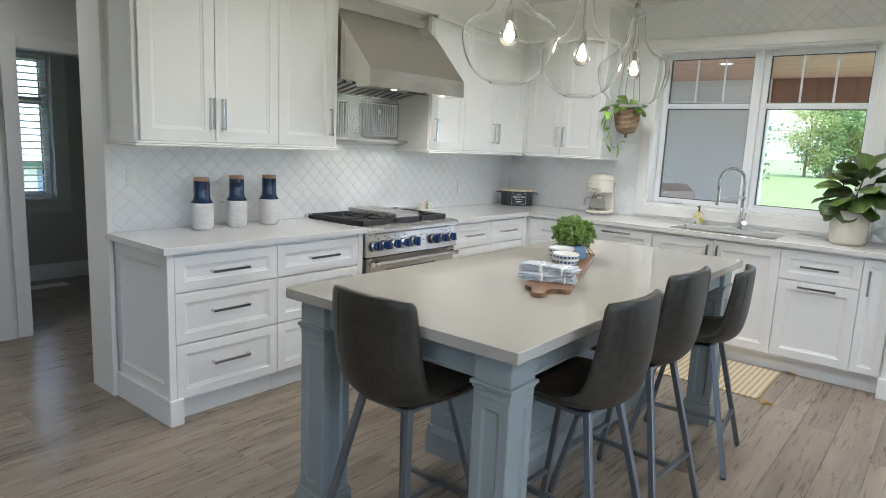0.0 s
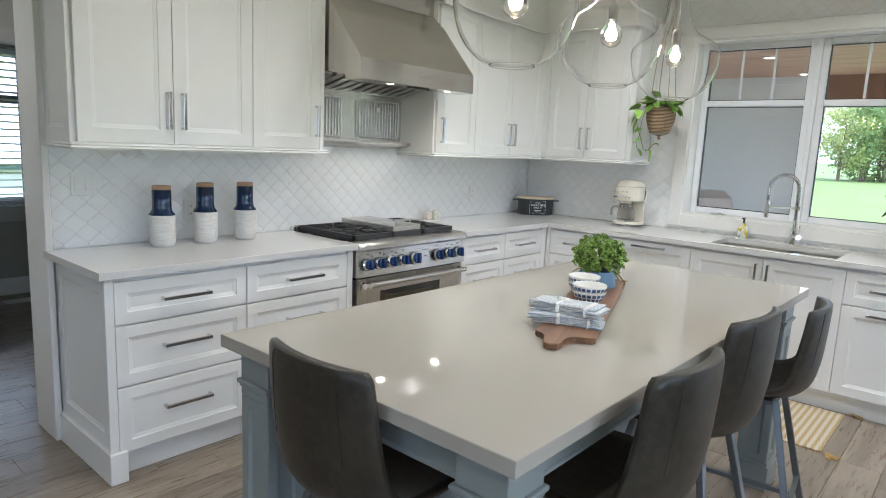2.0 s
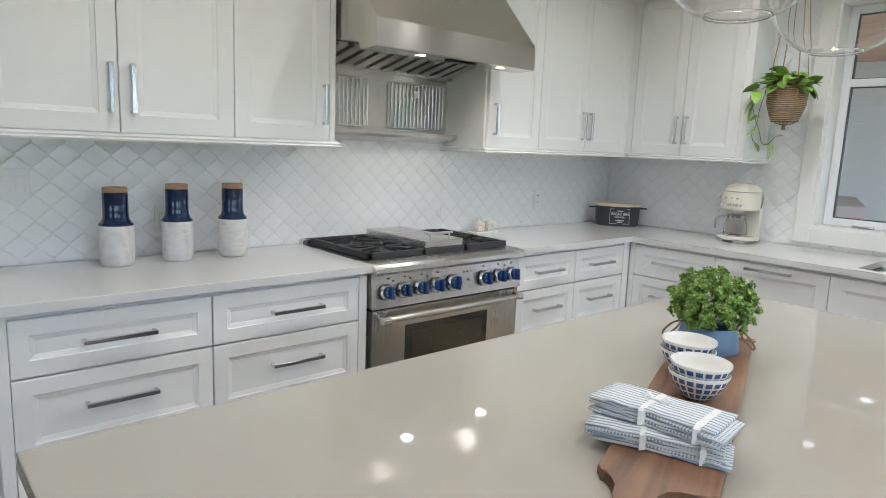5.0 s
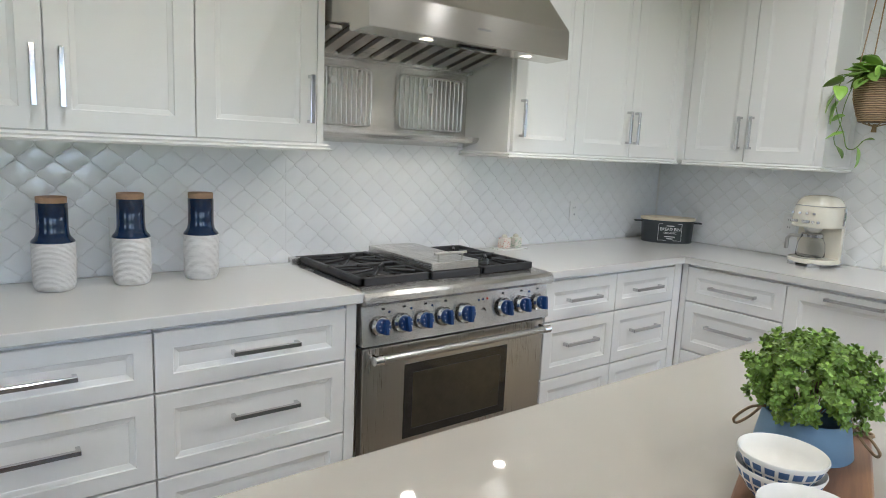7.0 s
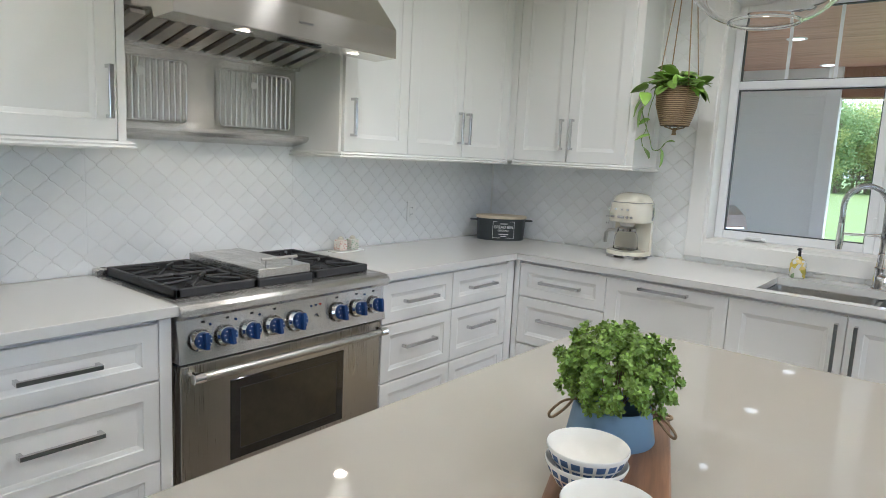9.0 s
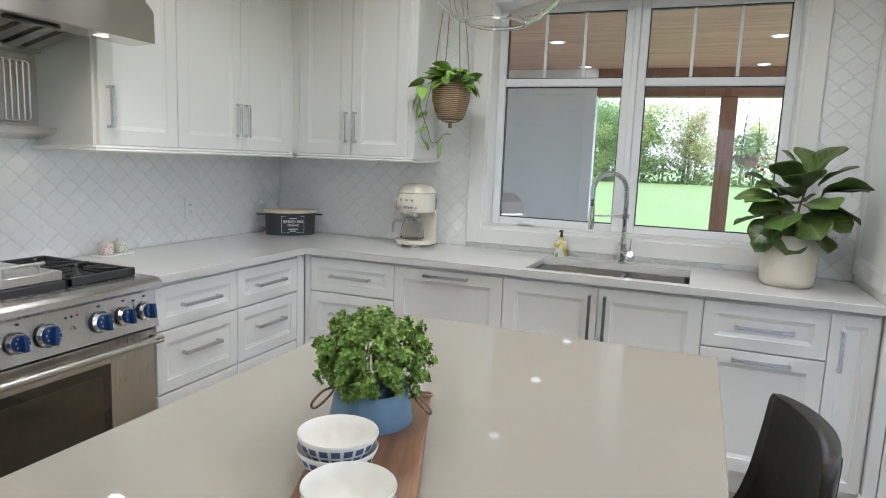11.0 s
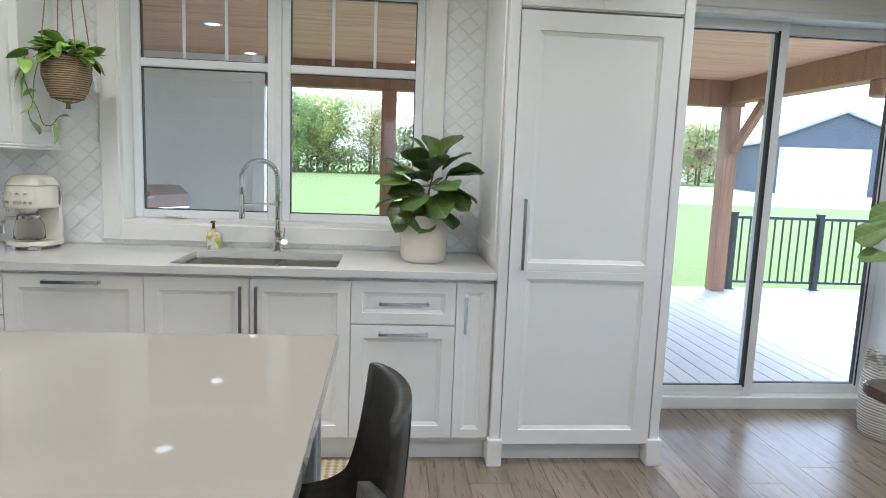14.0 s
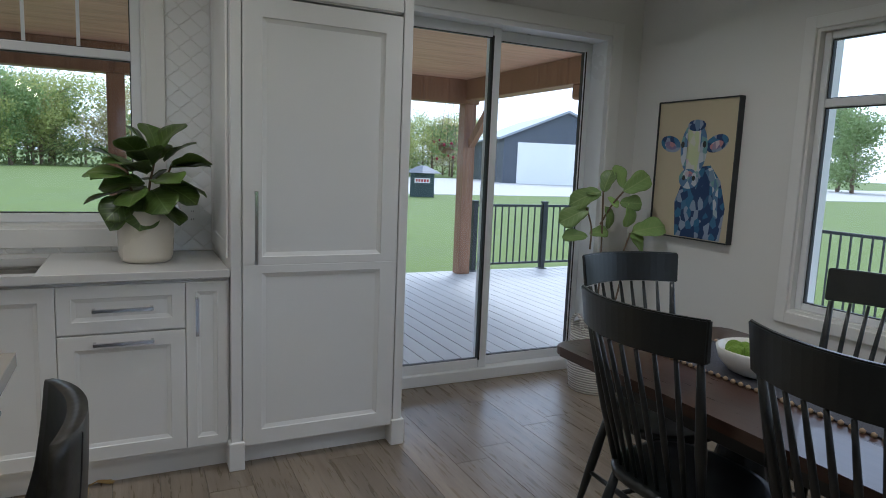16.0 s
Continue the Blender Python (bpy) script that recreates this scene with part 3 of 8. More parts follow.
c = wall_unit(rwu(1.88), 1.29, [(0.01, 0.425, 0.395), (0.425, 0.838, 0.466), (0.838, 1.262, 1.232)], "tall white panelled wall cabinet with three doors", left=True, right=True)
part("stile", boxm(1.263, 1.29, -0.018, 0, 1.42, 2.39, 0.001, 1), M_CAB, c)
bm = B()
front(bm, 0, 0.32, 1.42, 2.39, 0.012, 0.06, 0.014, 0.006)
e = part("end_panel", bm, M_CAB, c)
e.matrix_basis = pose(0, 0.32, 0, 0, 0, -90)
c = wall_unit(rwu(4.10), 1.31, [(0.012, 0.428, 0.055), (0.428, 0.861, 0.828), (0.861, 1.285, 0.894)], "tall white panelled wall cabinet with three doors beside the hood", left=True, ends=(0, -0.02))
part("stile", boxm(1.286, 1.335, -0.018, 0.32, 1.42, 2.39, 0.001, 1), M_CAB, c)
c = wall_unit(pose(-2.665, 5.43, 0), 0.745, [(0.02, 0.366, 0.335), (0.366, 0.715, 0.397)], "tall white panelled wall cabinet with two doors beside the window", right=True, ends=(0.02, 0))
part("stile", boxm(-0.04, 0.018, -0.018, -0.0005, 1.42, 2.39, 0.001, 1), M_CAB, c)
bm = B()
front(bm, 0, 0.32, 1.42, 2.39, 0.008, 0.06, 0.014, 0.005)
e = part("end_panel", bm, M_CAB, c)
e.matrix_basis = pose(0.745, 0.0, 0, 0, 0, 90)

# ---- fridge and its surround ----
fr = thing("fridge", pose(0.306, 5.15, 0), "tall built-in fridge behind a white two-panel door", "fridge", "built-in appliances")
part("body", boxm(0.0, 0.730, 0.004, 0.60, 0.11, 2.075), M_CAB, fr)
bm = B()
front(bm, 0.008, 0.726, 0.105, 0.934, 0.022, (0.082, 0.082, 0.07, 0.036), 0.018, 0.009)
front(bm, 0.008, 0.726, 0.934, 2.072, 0.022, (0.082, 0.082, 0.036, 0.082), 0.018, 0.009)
d = part("door", bm, M_CAB, fr)
pull(d, 0.062, 1.10, 0.32, True, -0.022)
part("toe_kick", boxm(0.0, 0.730, 0.05, 0.07, 0, 0.105), M_CAB, fr)
for x0, x1 in ((0.265, 0.309), (1.038, 1.083)):
    part("side_panel", boxm(x0 - 0.306, x1 - 0.306, -0.022, YW - 5.15, 0, CEIL - 0.001, 0.002, 1), M_CAB, fr)
    part("foot", boxm(x0 - 0.318, x1 - 0.294, -0.038, 0.07, 0, 0.13, 0.004, 2), M_CAB, fr)
c = thing("over_fridge_cabinet", pose(0.306, 5.15, 0), "white panelled cabinet above the fridge", "cabinet", "kitchen wall cabinets")
part("body", boxm(0, 0.730, 0.0, 0.60, 2.085, CEIL - 0.002), M_CAB, c)
for a, b, px in ((0.005, 0.365, 0.33), (0.366, 0.728, 0.404)):
    bm = B()
    front(bm, a, b, 2.09, 2.60, 0.02, 0.06, 0.016, 0.008)
    d = part("door", bm, M_CAB, c)
    pull(d, px, 2.22, 0.155, True)
# recess frame on the side panel's kitchen face
bm = B()
front(bm, 0.0, 0.56, 0.96, 2.66, 0.010, 0.07, 0.014, 0.006)
e = single("trim", bm, M_CAB, pose(0.262, 5.75, 0, 0, 0, -90), "white framed panel on the fridge side", "trim", kind="structure")

# ---- worktop ----
def slab(outline, z0, z1, bevel=0.003):
    bm = B()
    prism(bm, outline, z0, z1)
    es = [e for e in bm.edges if abs(e.verts[0].co.z - e.verts[1].co.z) < 1e-6]
    bmesh.ops.bevel(bm, geom=es, offset=bevel, segments=2, affect='EDGES', profile=0.5)
    return bm


SINK = (-1.20, -0.462, 5.19, 5.60)
tops = thing("worktop", I4, "pale cream quartz worktop along two walls", "countertop")
bm = slab([(-3.03, 1.843), (-2.395, 1.843), (-2.395, 3.183), (-3.03, 3.183)], 0.885, 0.92)
part("slab", bm, M_QUARTZ, tops)
bm = slab([(-3.03, 4.107), (-2.395, 4.107), (-2.395, 5.125), (SINK[0], 5.125), (SINK[0], 5.75), (-3.03, 5.75)], 0.885, 0.92)
part("slab", bm, M_QUARTZ, tops)
bm = slab([(SINK[1], 5.125), (0.26, 5.125), (0.26, 5.75), (SINK[1], 5.75)], 0.885, 0.92)
part("slab", bm, M_QUARTZ, tops)
part("slab", boxm(SINK[0], SINK[1], 5.125, SINK[2], 0.885, 0.92), M_QUARTZ, tops)
part("slab", boxm(SINK[0], SINK[1], SINK[3], 5.75, 0.885, 0.92), M_QUARTZ, tops)

sink = thing("sink", pose(-0.8375, 5.41, 0.70), "undermount stainless steel double-bowl sink", "sink")
for x0, x1 in ((-0.355, 0.055), (0.075, 0.355)):
    bm = B()
    y0, y1 = -0.18, 0.185
    outer = [(x0, y0), (x1, y0), (x1, y1), (x0, y1)]
    top = [bm.verts.new((x, y, 0.186)) for x, y in outer]
    bot = [bm.verts.new((x * 0.98 + 0.02 * (x0 + x1) / 2, y * 0.96, 0.0)) for x, y in outer]
    skin(bm, bot, top)
    bm.faces.new(bot)
    bmesh.ops.bevel(bm, geom=[e for e in bm.edges if not e.is_boundary], offset=0.03, segments=4, affect='EDGES', profile=0.5)
    part("bowl", bm, M_STEEL, sink, smooth=True)
    bm = B()
    lathe(bm, [(0.0, 0.004), (0.03, 0.004), (0.042, 0.006), (0.045, 0.002)], 20, c=((x0 + x1) / 2, 0.03, 0))
    part("drain", bm, M_CHROME, sink)
part("rim", boxm(0.055, 0.075, -0.18, 0.185, 0.15, 0.178, 0.004), M_STEEL, sink)

# ---- island ----
IX0, IX1, IY0, IY1 = -1.390, -0.368, 1.793, 4.060
isl = thing("kitchen_island", pose((IX0 + IX1) / 2, (IY0 + IY1) / 2, 0), "grey-blue painted kitchen island with panelled corner legs", "kitchen island")
hx, hy = (IX1 - IX0) / 2, (IY1 - IY0) / 2
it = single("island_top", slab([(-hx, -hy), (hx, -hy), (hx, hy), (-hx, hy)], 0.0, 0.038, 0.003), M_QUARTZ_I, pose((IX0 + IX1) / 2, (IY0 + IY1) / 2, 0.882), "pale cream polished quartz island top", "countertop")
LEG = 0.066
src = None
for sx in (-1, 1):
    for sy in (-1, 1):
        cx, cy = sx * (hx - 0.04 - LEG), sy * (hy - 0.04 - LEG)
        if src is None:
            bm = B()
            box(bm, -LEG, LEG, -LEG, LEG, 0.79, 0.882, 0.002, 1)
            for a, z0, z1 in ((0.010, 0.777, 0.79), (0.004, 0.766, 0.777), (0.0005, 0.742, 0.766)):
                box(bm, -LEG - a, LEG + a, -LEG - a, LEG + a, z0, z1, 0.004, 2)
            for k in range(4):
                n0 = len(bm.verts)
                front(bm, -LEG + 0.002, LEG - 0.002, 0.13, 0.742, 0.012, 0.032, 0.007, 0.008, y=-LEG + 0.012)
                bm.verts.ensure_lookup_table()
                bmesh.ops.rotate(bm, verts=bm.verts[n0:], cent=(0, 0, 0), matrix=Matrix.Rotation(math.pi / 2 * k, 3, 'Z'))
            box(bm, -LEG + 0.013, LEG - 0.013, -LEG + 0.013, LEG - 0.013, 0.1, 0.75)
            box(bm, -LEG - 0.012, LEG + 0.012, -LEG - 0.012, LEG + 0.012, 0.0, 0.115, 0.003, 1)
            box(bm, -LEG - 0.006, LEG + 0.006, -LEG - 0.006, LEG + 0.006, 0.115, 0.13, 0.003, 1)
            src = part("leg", bm, M_BLUE, isl)
            src.matrix_basis = pose(cx, cy, 0)
        else:
            again(src, "leg", isl, pose(cx, cy, 0))
for s in (-1, 1):
    part("apron", boxm(-hx + 0.16, hx - 0.16, s * (hy - 0.075) - 0.011, s * (hy - 0.075) + 0.011, 0.785, 0.882, 0.002, 1), M_BLUE, isl)
    bm = B()
    box(bm, s * (hx - 0.075) - 0.011, s * (hx - 0.075) + 0.011, -hy + 0.16, hy - 0.16, 0.785, 0.882, 0.002, 1)
    part("apron", bm, M_BLUE, isl)
    part("apron_bead", boxm(-hx + 0.16, hx - 0.16, s * (hy - 0.075) - 0.015, s * (hy - 0.075) + 0.015, 0.785, 0.797, 0.003, 1), M_BLUE, isl)
    part("apron_bead", boxm(s * (hx - 0.075) - 0.015, s * (hx - 0.075) + 0.015, -hy + 0.16, hy - 0.16, 0.785, 0.797, 0.003, 1), M_BLUE, isl)
# cabinet body of the island, set back from the seating sides
bx0, bx1, by0, by1 = -hx + 0.06, 0.06, -0.33, hy - 0.05
part("body", boxm(bx0 + 0.02, bx1 - 0.02, by0 + 0.02, by1 - 0.02, 0.0, 0.882), M_BLUE, isl)


def side_panel(m, w, n):
    bm = B()
    for i in range(n):
        front(bm, w * i / n, w * (i + 1) / n, 0.14, 0.882, 0.02, 0.07, 0.012, 0.009)
    ob = part("side_panel", bm, M_BLUE, isl)
    ob.matrix_basis = m
    bm = B()
    sweep(bm, [(0.0, 0.0), (0.034, 0.0), (0.034, 0.105), (0.026, 0.122), (0.018, 0.14), (0.0, 0.14)], [(-0.012, 0, 0, 0, -1), (w + 0.012, 0, 0, 0, -1)])
    ob = part("plinth", bm, M_BLUE, isl)
    ob.matrix_basis = m


side_panel(pose(bx0, by0 + 0.02, 0), bx1 - bx0, 1)
side_panel(pose(bx1 - 0.02, by0, 0, 0, 0, 90), by1 - by0, 3)
side_panel(pose(bx0 + 0.02, by1, 0, 0, 0, -90), by1 - by0, 3)
side_panel(pose(bx1, by1 - 0.02, 0, 0, 0, 180), bx1 - bx0, 1)

# ---- outdoors ----
M_GRASS = plain("lawn", (0.100, 0.139, 0.017), 0.9, var=0.3, scale=0.35, fine=6, bmp=0.6)
M_GRAVEL = plain("gravel", (0.42, 0.40, 0.37), 0.9, var=0.2, scale=0.5, fine=30, bmp=0.6)
ground = single("ground", boxm(-900, 900, -900, 900, -1.2, -0.40), M_GRASS, I4, "wide mown green lawn reaching the tree line", "ground", kind="structure")
structure("road", [(12, 170, 37, 78, -0.41, -0.385)], M_GRAVEL, "pale gravel drive across the lawn", "road")
deck = structure("porch_deck", [(-6.0, 6.45, 5.99, 10.05, -0.30, -0.09)], M_BLACK, "pale grey composite deck outside the door", "deck")
bm = B()
n = int(12.4 / 0.145)
firstb = None
for i in range(n):
    x = -6.0 + i * 0.145
    if firstb is None:
        firstb = part("board", boxm(0, 0.139, 5.99, 10.06, -0.085, -0.05, 0.003, 1), M_DECK, deck)
        firstb.matrix_basis = pose(x, 0, 0)
    else:
        again(firstb, "board", deck, pose(x, 0, 0))
# covered porch: cedar ceiling, beams, posts
PZ = 2.50
bm = B()
for i in range(44):
    y = 5.96 + i * 0.092
    box(bm, -6.0, 4.05, y + 0.002, y + 0.09, PZ, PZ + 0.02)
box(bm, -6.0, 4.05, 5.96, 10.02, PZ + 0.021, PZ + 0.12)
single("porch_ceiling", bm, M_CEDAR, I4, "cedar tongue-and-groove porch ceiling", "ceiling", kind="structure")
porch = thing("porch", pose(0, 0, -0.05), "reddish-brown stained timber porch posts and beams", "porch")
part("beam", boxm(-6.0, 4.00, 9.78, 9.98, 2.25, 2.55, 0.006, 1), M_TIMBER, porch)
part("beam", boxm(3.80, 4.00, 5.96, 9.78, 2.29, 2.55, 0.006, 1), M_TIMBER, porch)
for px in (-0.25, 3.88):
    part("post", boxm(px - 0.085, px + 0.085, 9.79, 9.96, 0, 2.25, 0.006, 1), M_TIMBER, porch)
bm = B()
tube(bm, [(3.90, 9.80, 1.72), (3.90, 9.5, 1.99), (3.90, 9.22, 2.26)], 0.062, 4)
part("brace", bm, M_TIMBER, porch)
bm = B()
box(bm, 3.82, 3.98, 7.42, 7.58, 2.14, 2.30, 0.03, 3)
part("beam_tail", bm, M_TIMBER, porch)
for lx, ly in ((-1.76, 6.7), (-1.76, 8.1), (-1.76, 9.6), (0.03, 8.1), (0.03, 9.6), (2.2, 8.6)):
    d = thing("porch_downlight", pose(lx, ly, PZ), "round recessed porch ceiling light, lit", "ceiling light", "porch downlights")
    bm = B()
    lathe(bm, [(0.0, -0.004), (0.055, -0.004)], 20, cap=False)
    part("lens", bm, glow("porch_lens", (1, 0.93, 0.82), 0.8) if "porch_lens" not in bpy.data.materials else bpy.data.materials["porch_lens"], d)
    bm = B()
    lathe(bm, [(0.055, -0.004), (0.075, -0.005), (0.078, 0)], 20, cap=False)
    part("bezel", bm, M_TRIM, d)
# siding wing
wing = thing("house_wing", pose(-3.9, 10.6, -0.4), "grey lap-sided wing of the house with pale corner boards", "house")
part("wall", boxm(-2.4, 2.15, -0.82, -0.6, 0, 3.2), M_SIDING, wing)
firstl = None
for i in range(17):
    if firstl is None:
        bm = B()
        vs = [bm.verts.new(c) for c in ((-2.4, -0.82, 0.19), (2.15, -0.82, 0.19), (2.15, -0.850, 0), (-2.4, -0.850, 0), (2.15, -0.82, 0), (-2.4, -0.82, 0))]
        for q in ((0, 3, 2, 1), (3, 5, 4, 2), (1, 2, 4), (0, 5, 3)):
            bm.faces.new([vs[j] for j in q])
        firstl = part("lap_board", bm, M_SIDING, wing)
        firstl.matrix_basis = pose(0, 0, 0)
    else:
        again(firstl, "lap_board", wing, pose(0, 0, 0.187 * i))
part("corner_board", boxm(2.13, 2.26, -0.865, -0.72, 0, 3.2, 0.003, 1), M_SIDING, wing)

# ---- range ----
M_STEELV = steel("brushed_steel_upright", (0.50, 0.48, 0.44), along=(60, 60, 1), bmp=0.015)
M_HOOD = steel("brushed_hood_steel", (0.61, 0.585, 0.54), 0.17, along=(1, 60, 60), stretch=(0.58, 0, -0.81))
M_STEELY = steel("brushed_steel_level", (0.66, 0.645, 0.62), 0.26, along=(60, 1, 60), bmp=0.012, stretch=(0.45, 0, -0.89))
M_OVEN = plain("oven_glass", (0.012, 0.011, 0.010), 0.06, var=0.3, rvar=0.02, bmp=0.0, coat=0.4)
M_KNOB = plain("blue_knob", (0.010, 0.040, 0.150), 0.32, var=0.1, bmp=0.02)
M_INK = plain("dark_ink", (0.03, 0.03, 0.035), 0.5, var=0.1, bmp=0)
RY0, RY1 = 3.183, 4.107
RWID = RY1 - RY0
rg = thing("range", pose(-2.42, RY0, 0, 0, 0, 90), "stainless steel gas range with eight blue knobs and oven window", "range")
part("body", boxm(0.004, RWID - 0.004, 0.03, 0.60, 0.10, 0.90), M_STEELV, rg)
part("kick_plate", boxm(0.01, RWID - 0.01, 0.06, 0.08, 0.0, 0.10), M_BLACK, rg)
bm = B()
prism(bm, [(-0.028, 0.725), (0.05, 0.725), (0.05, 0.895), (0.0, 0.895)], 0.002, RWID - 0.002)
for v in bm.verts:
    a, b, c = v.co
    v.co = (c, a, b)
bmesh.ops.recalc_face_normals(bm, faces=bm.faces)
part("control_panel", bm, M_STEELY, rg)
bm = B()
prof = [(0.10, 0.921), (0.0, 0.921), (-0.030, 0.917), (-0.044, 0.905), (-0.046, 0.885), (-0.034, 0.872), (0.0, 0.868), (0.10, 0.868)]
a = [bm.verts.new((0.0, y, z)) for y, z in prof]
b = [bm.verts.new((RWID, y, z)) for y, z in prof]
skin(bm, a, b)
bm.faces.new(a)
bm.faces.new(list(reversed(b)))
bmesh.ops.recalc_face_normals(bm, faces=bm.faces)
part("bullnose", bm, M_STEELY, rg)
part("cooktop", boxm(0.0, RWID, 0.06, 0.60, 0.88, 0.917, 0.003, 1), M_STEELY, rg)
part("burner_tray", boxm(0.03, RWID - 0.03, 0.075, 0.56, 0.917, 0.921), M_BLACK, rg)
vt = part("vent_trim", boxm(0.0, RWID, 0.575, 0.612, 0.90, 0.945, 0.004, 1), M_STEELY, rg)
for i in range(34):
    part("slot", boxm(0.03 + i * 0.0255, 0.045 + i * 0.0255, 0.583, 0.605, 0.944, 0.9462), M_BLACK, vt)


def knob(parent, x, z, big=1.0, turn=0.0):
    k = thing("knob", pose(x, -0.0225 - 0.004, z, -9, 0, 0), "blue range knob on a chrome bezel", "")
    del k["label"]
    k.parent = parent
    bm = B()
    lathe(bm, [(0.036 * big, 0), (0.036 * big, 0.004), (0.030 * big, 0.012), (0.027 * big, 0.013)], 28)
    o = part("bezel", bm, M_CHROME, k, "polished chrome bezel", smooth=False)
    o.matrix_basis = pose(0, 0, 0, 90)
    bm = B()
    lathe(bm, [(0.028 * big, 0.012), (0.027 * big, 0.026), (0.025 * big, 0.028)], 28)
    n0 = len(bm.verts)
    box(bm, -0.007, 0.007, -0.029 * big, 0.026 * big, 0.02, 0.046, 0.003, 2)
    o = part("dial", bm, M_KNOB, k, "cobalt blue dial")
    o.matrix_basis = pose(0, 0, 0, 90) @ pose(0, 0, 0, 0, 0, turn)
    for i in range(7):
        a = radians(-120 + i * 40)
        bm = B()
        box(bm, -0.0012, 0.0012, 0.019 * big, 0.024 * big, 0.0283, 0.0290)
        o = part("mark", bm, M_TRIM, k)
        o.matrix_basis = pose(0, 0, 0, 90) @ pose(0, 0, 0, 0, 0, math.degrees(a))


for i, (ky, big) in enumerate(((3.256, 1), (3.349, 1), (3.444, 1), (3.540, 1), (3.643, 1.12), (3.846, 1.08), (3.949, 1), (4.046, 1))):
    knob(rg, ky - RY0, 0.795, big, (0, 6, -4, 3, -8, 4, 0, -3)[i])
for ky, kz in ((3.30, 0.838), (3.395, 0.84), (3.49, 0.84), (4.0, 0.842), (3.72, 0.835), (3.742, 0.836), (3.764, 0.837)):
    bm = B()
    lathe(bm, [(0.0045, 0), (0.0045, 0.002), (0.003, 0.004)], 10)
    o = part("indicator", bm, M_KNOB if ky != 3.764 else plain("red_lens", (0.5, 0.03, 0.02), 0.3, bmp=0), rg)
    o.matrix_basis = pose(ky - RY0, -0.0095, kz, 99)
bm = B()
rod(bm, (0, 0, 0), (0, 0, 0.014), 0.005, 0.003, 10)
o = part("toggle", bm, M_CHROME, rg)
o.matrix_basis = pose(3.742 - RY0, -0.016, 0.80, 110)
for i, ky in enumerate((3.275, 3.365, 3.46, 3.555, 3.85, 3.955, 4.05)):
    part("icon", boxm(ky - RY0 - 0.006, ky - RY0 + 0.006, -0.0087, -0.0077, 0.846, 0.853), M_INK, rg)
# oven door
od = part("oven_door", boxm(0.012, RWID - 0.012, -0.012, 0.03, 0.13, 0.712, 0.004, 2), M_STEELV, rg)
# solid black strip painted in for the shade of the slit above the door
part("gap_shade", boxm(0.006, RWID - 0.006, 0.0, 0.03, 0.712, 0.726), M_BLACK, rg)
part("window", boxm(0.190, 0.705, -0.0145, -0.011, 0.335, 0.628, 0.001, 1), M_OVEN, od, "black oven window")
bm = B()
x0, x1, z0, z1 = 0.228, 0.668, 0.37, 0.592
tube(bm, [(x0, -0.0147, z0), (x1, -0.0147, z0), (x1, -0.0147, z1), (x0, -0.0147, z1)], 0.0012, 4, closed=True)
part("window_border", bm, M_BLACK, od)
M_OVENIN = plain("oven_inner_glass", (0.034, 0.029, 0.018), 0.10, var=0.35, scale=5, fine=30, rvar=0.02, bmp=0.0, coat=0.3)
part("inner_pane", boxm(x0, x1, -0.0152, -0.0143, z0, z1), M_OVENIN, od, "smoky brown inner glass")
bm = B()
rod(bm, (0.03, -0.062, 0.682), (RWID - 0.03, -0.062, 0.682), 0.0145, None, 20)
h = part("handle", bm, M_STEEL, od, "tubular steel oven handle", smooth=False)
for hx_ in (0.045, RWID - 0.045):
    bm = B()
    rod(bm, (hx_ - 0.018, -0.062, 0.682), (hx_ + 0.018, -0.062, 0.682), 0.0175, None, 20)
    rod(bm, (hx_, -0.062, 0.682), (hx_, -0.010, 0.682), 0.012, 0.015, 14)
    part("end_cap", bm, M_CHROME, h)


def grate(x0, x1, y0, y1):
    bm = B()
    z0, z1 = 0.935, 0.957
    w = 0.009
    for a, b, c, d in ((x0, x1, y0, y0 + 2 * w), (x0, x1, y1 - 2 * w, y1), (x0, x0 + 2 * w, y0, y1), (x1 - 2 * w, x1, y0, y1)):
        box(bm, a, b, c, d, 0.923, z1 - 0.004, 0.003, 1)
    cx = (x0 + x1) / 2
    for cy in (y0 + (y1 - y0) * 0.27, y0 + (y1 - y0) * 0.73):
        for k in range(8):
            a = 2 * math.pi * k / 8 + 0.2
            rx, ry_ = (x1 - x0) / 2, (y1 - y0) * 0.25
            p1 = (cx + rx * math.cos(a) * 0.97, cy + ry_ * math.sin(a) * 0.97, z1 - 0.010)
            p0 = (cx + 0.030 * math.cos(a), cy + 0.030 * math.sin(a), z1 - 0.003)
            rod(bm, p1, p0, 0.0075, 0.0055, 6)
    rod(bm, (x0, (y0 + y1) / 2, z1 - 0.01), (x1, (y0 + y1) / 2, z1 - 0.01), 0.009, 0.009, 6)
    part("grate", bm, M_BLACK, rg, "black cast-iron grate")
    for cy in (y0 + (y1 - y0) * 0.27, y0 + (y1 - y0) * 0.73):
        bm = B()
        lathe(bm, [(0.045, 0.921), (0.045, 0.928), (0.036, 0.936), (0.012, 0.939), (0.0, 0.939)], 24, c=(cx, cy, 0))
        part("burner", bm, M_BLACK, rg)


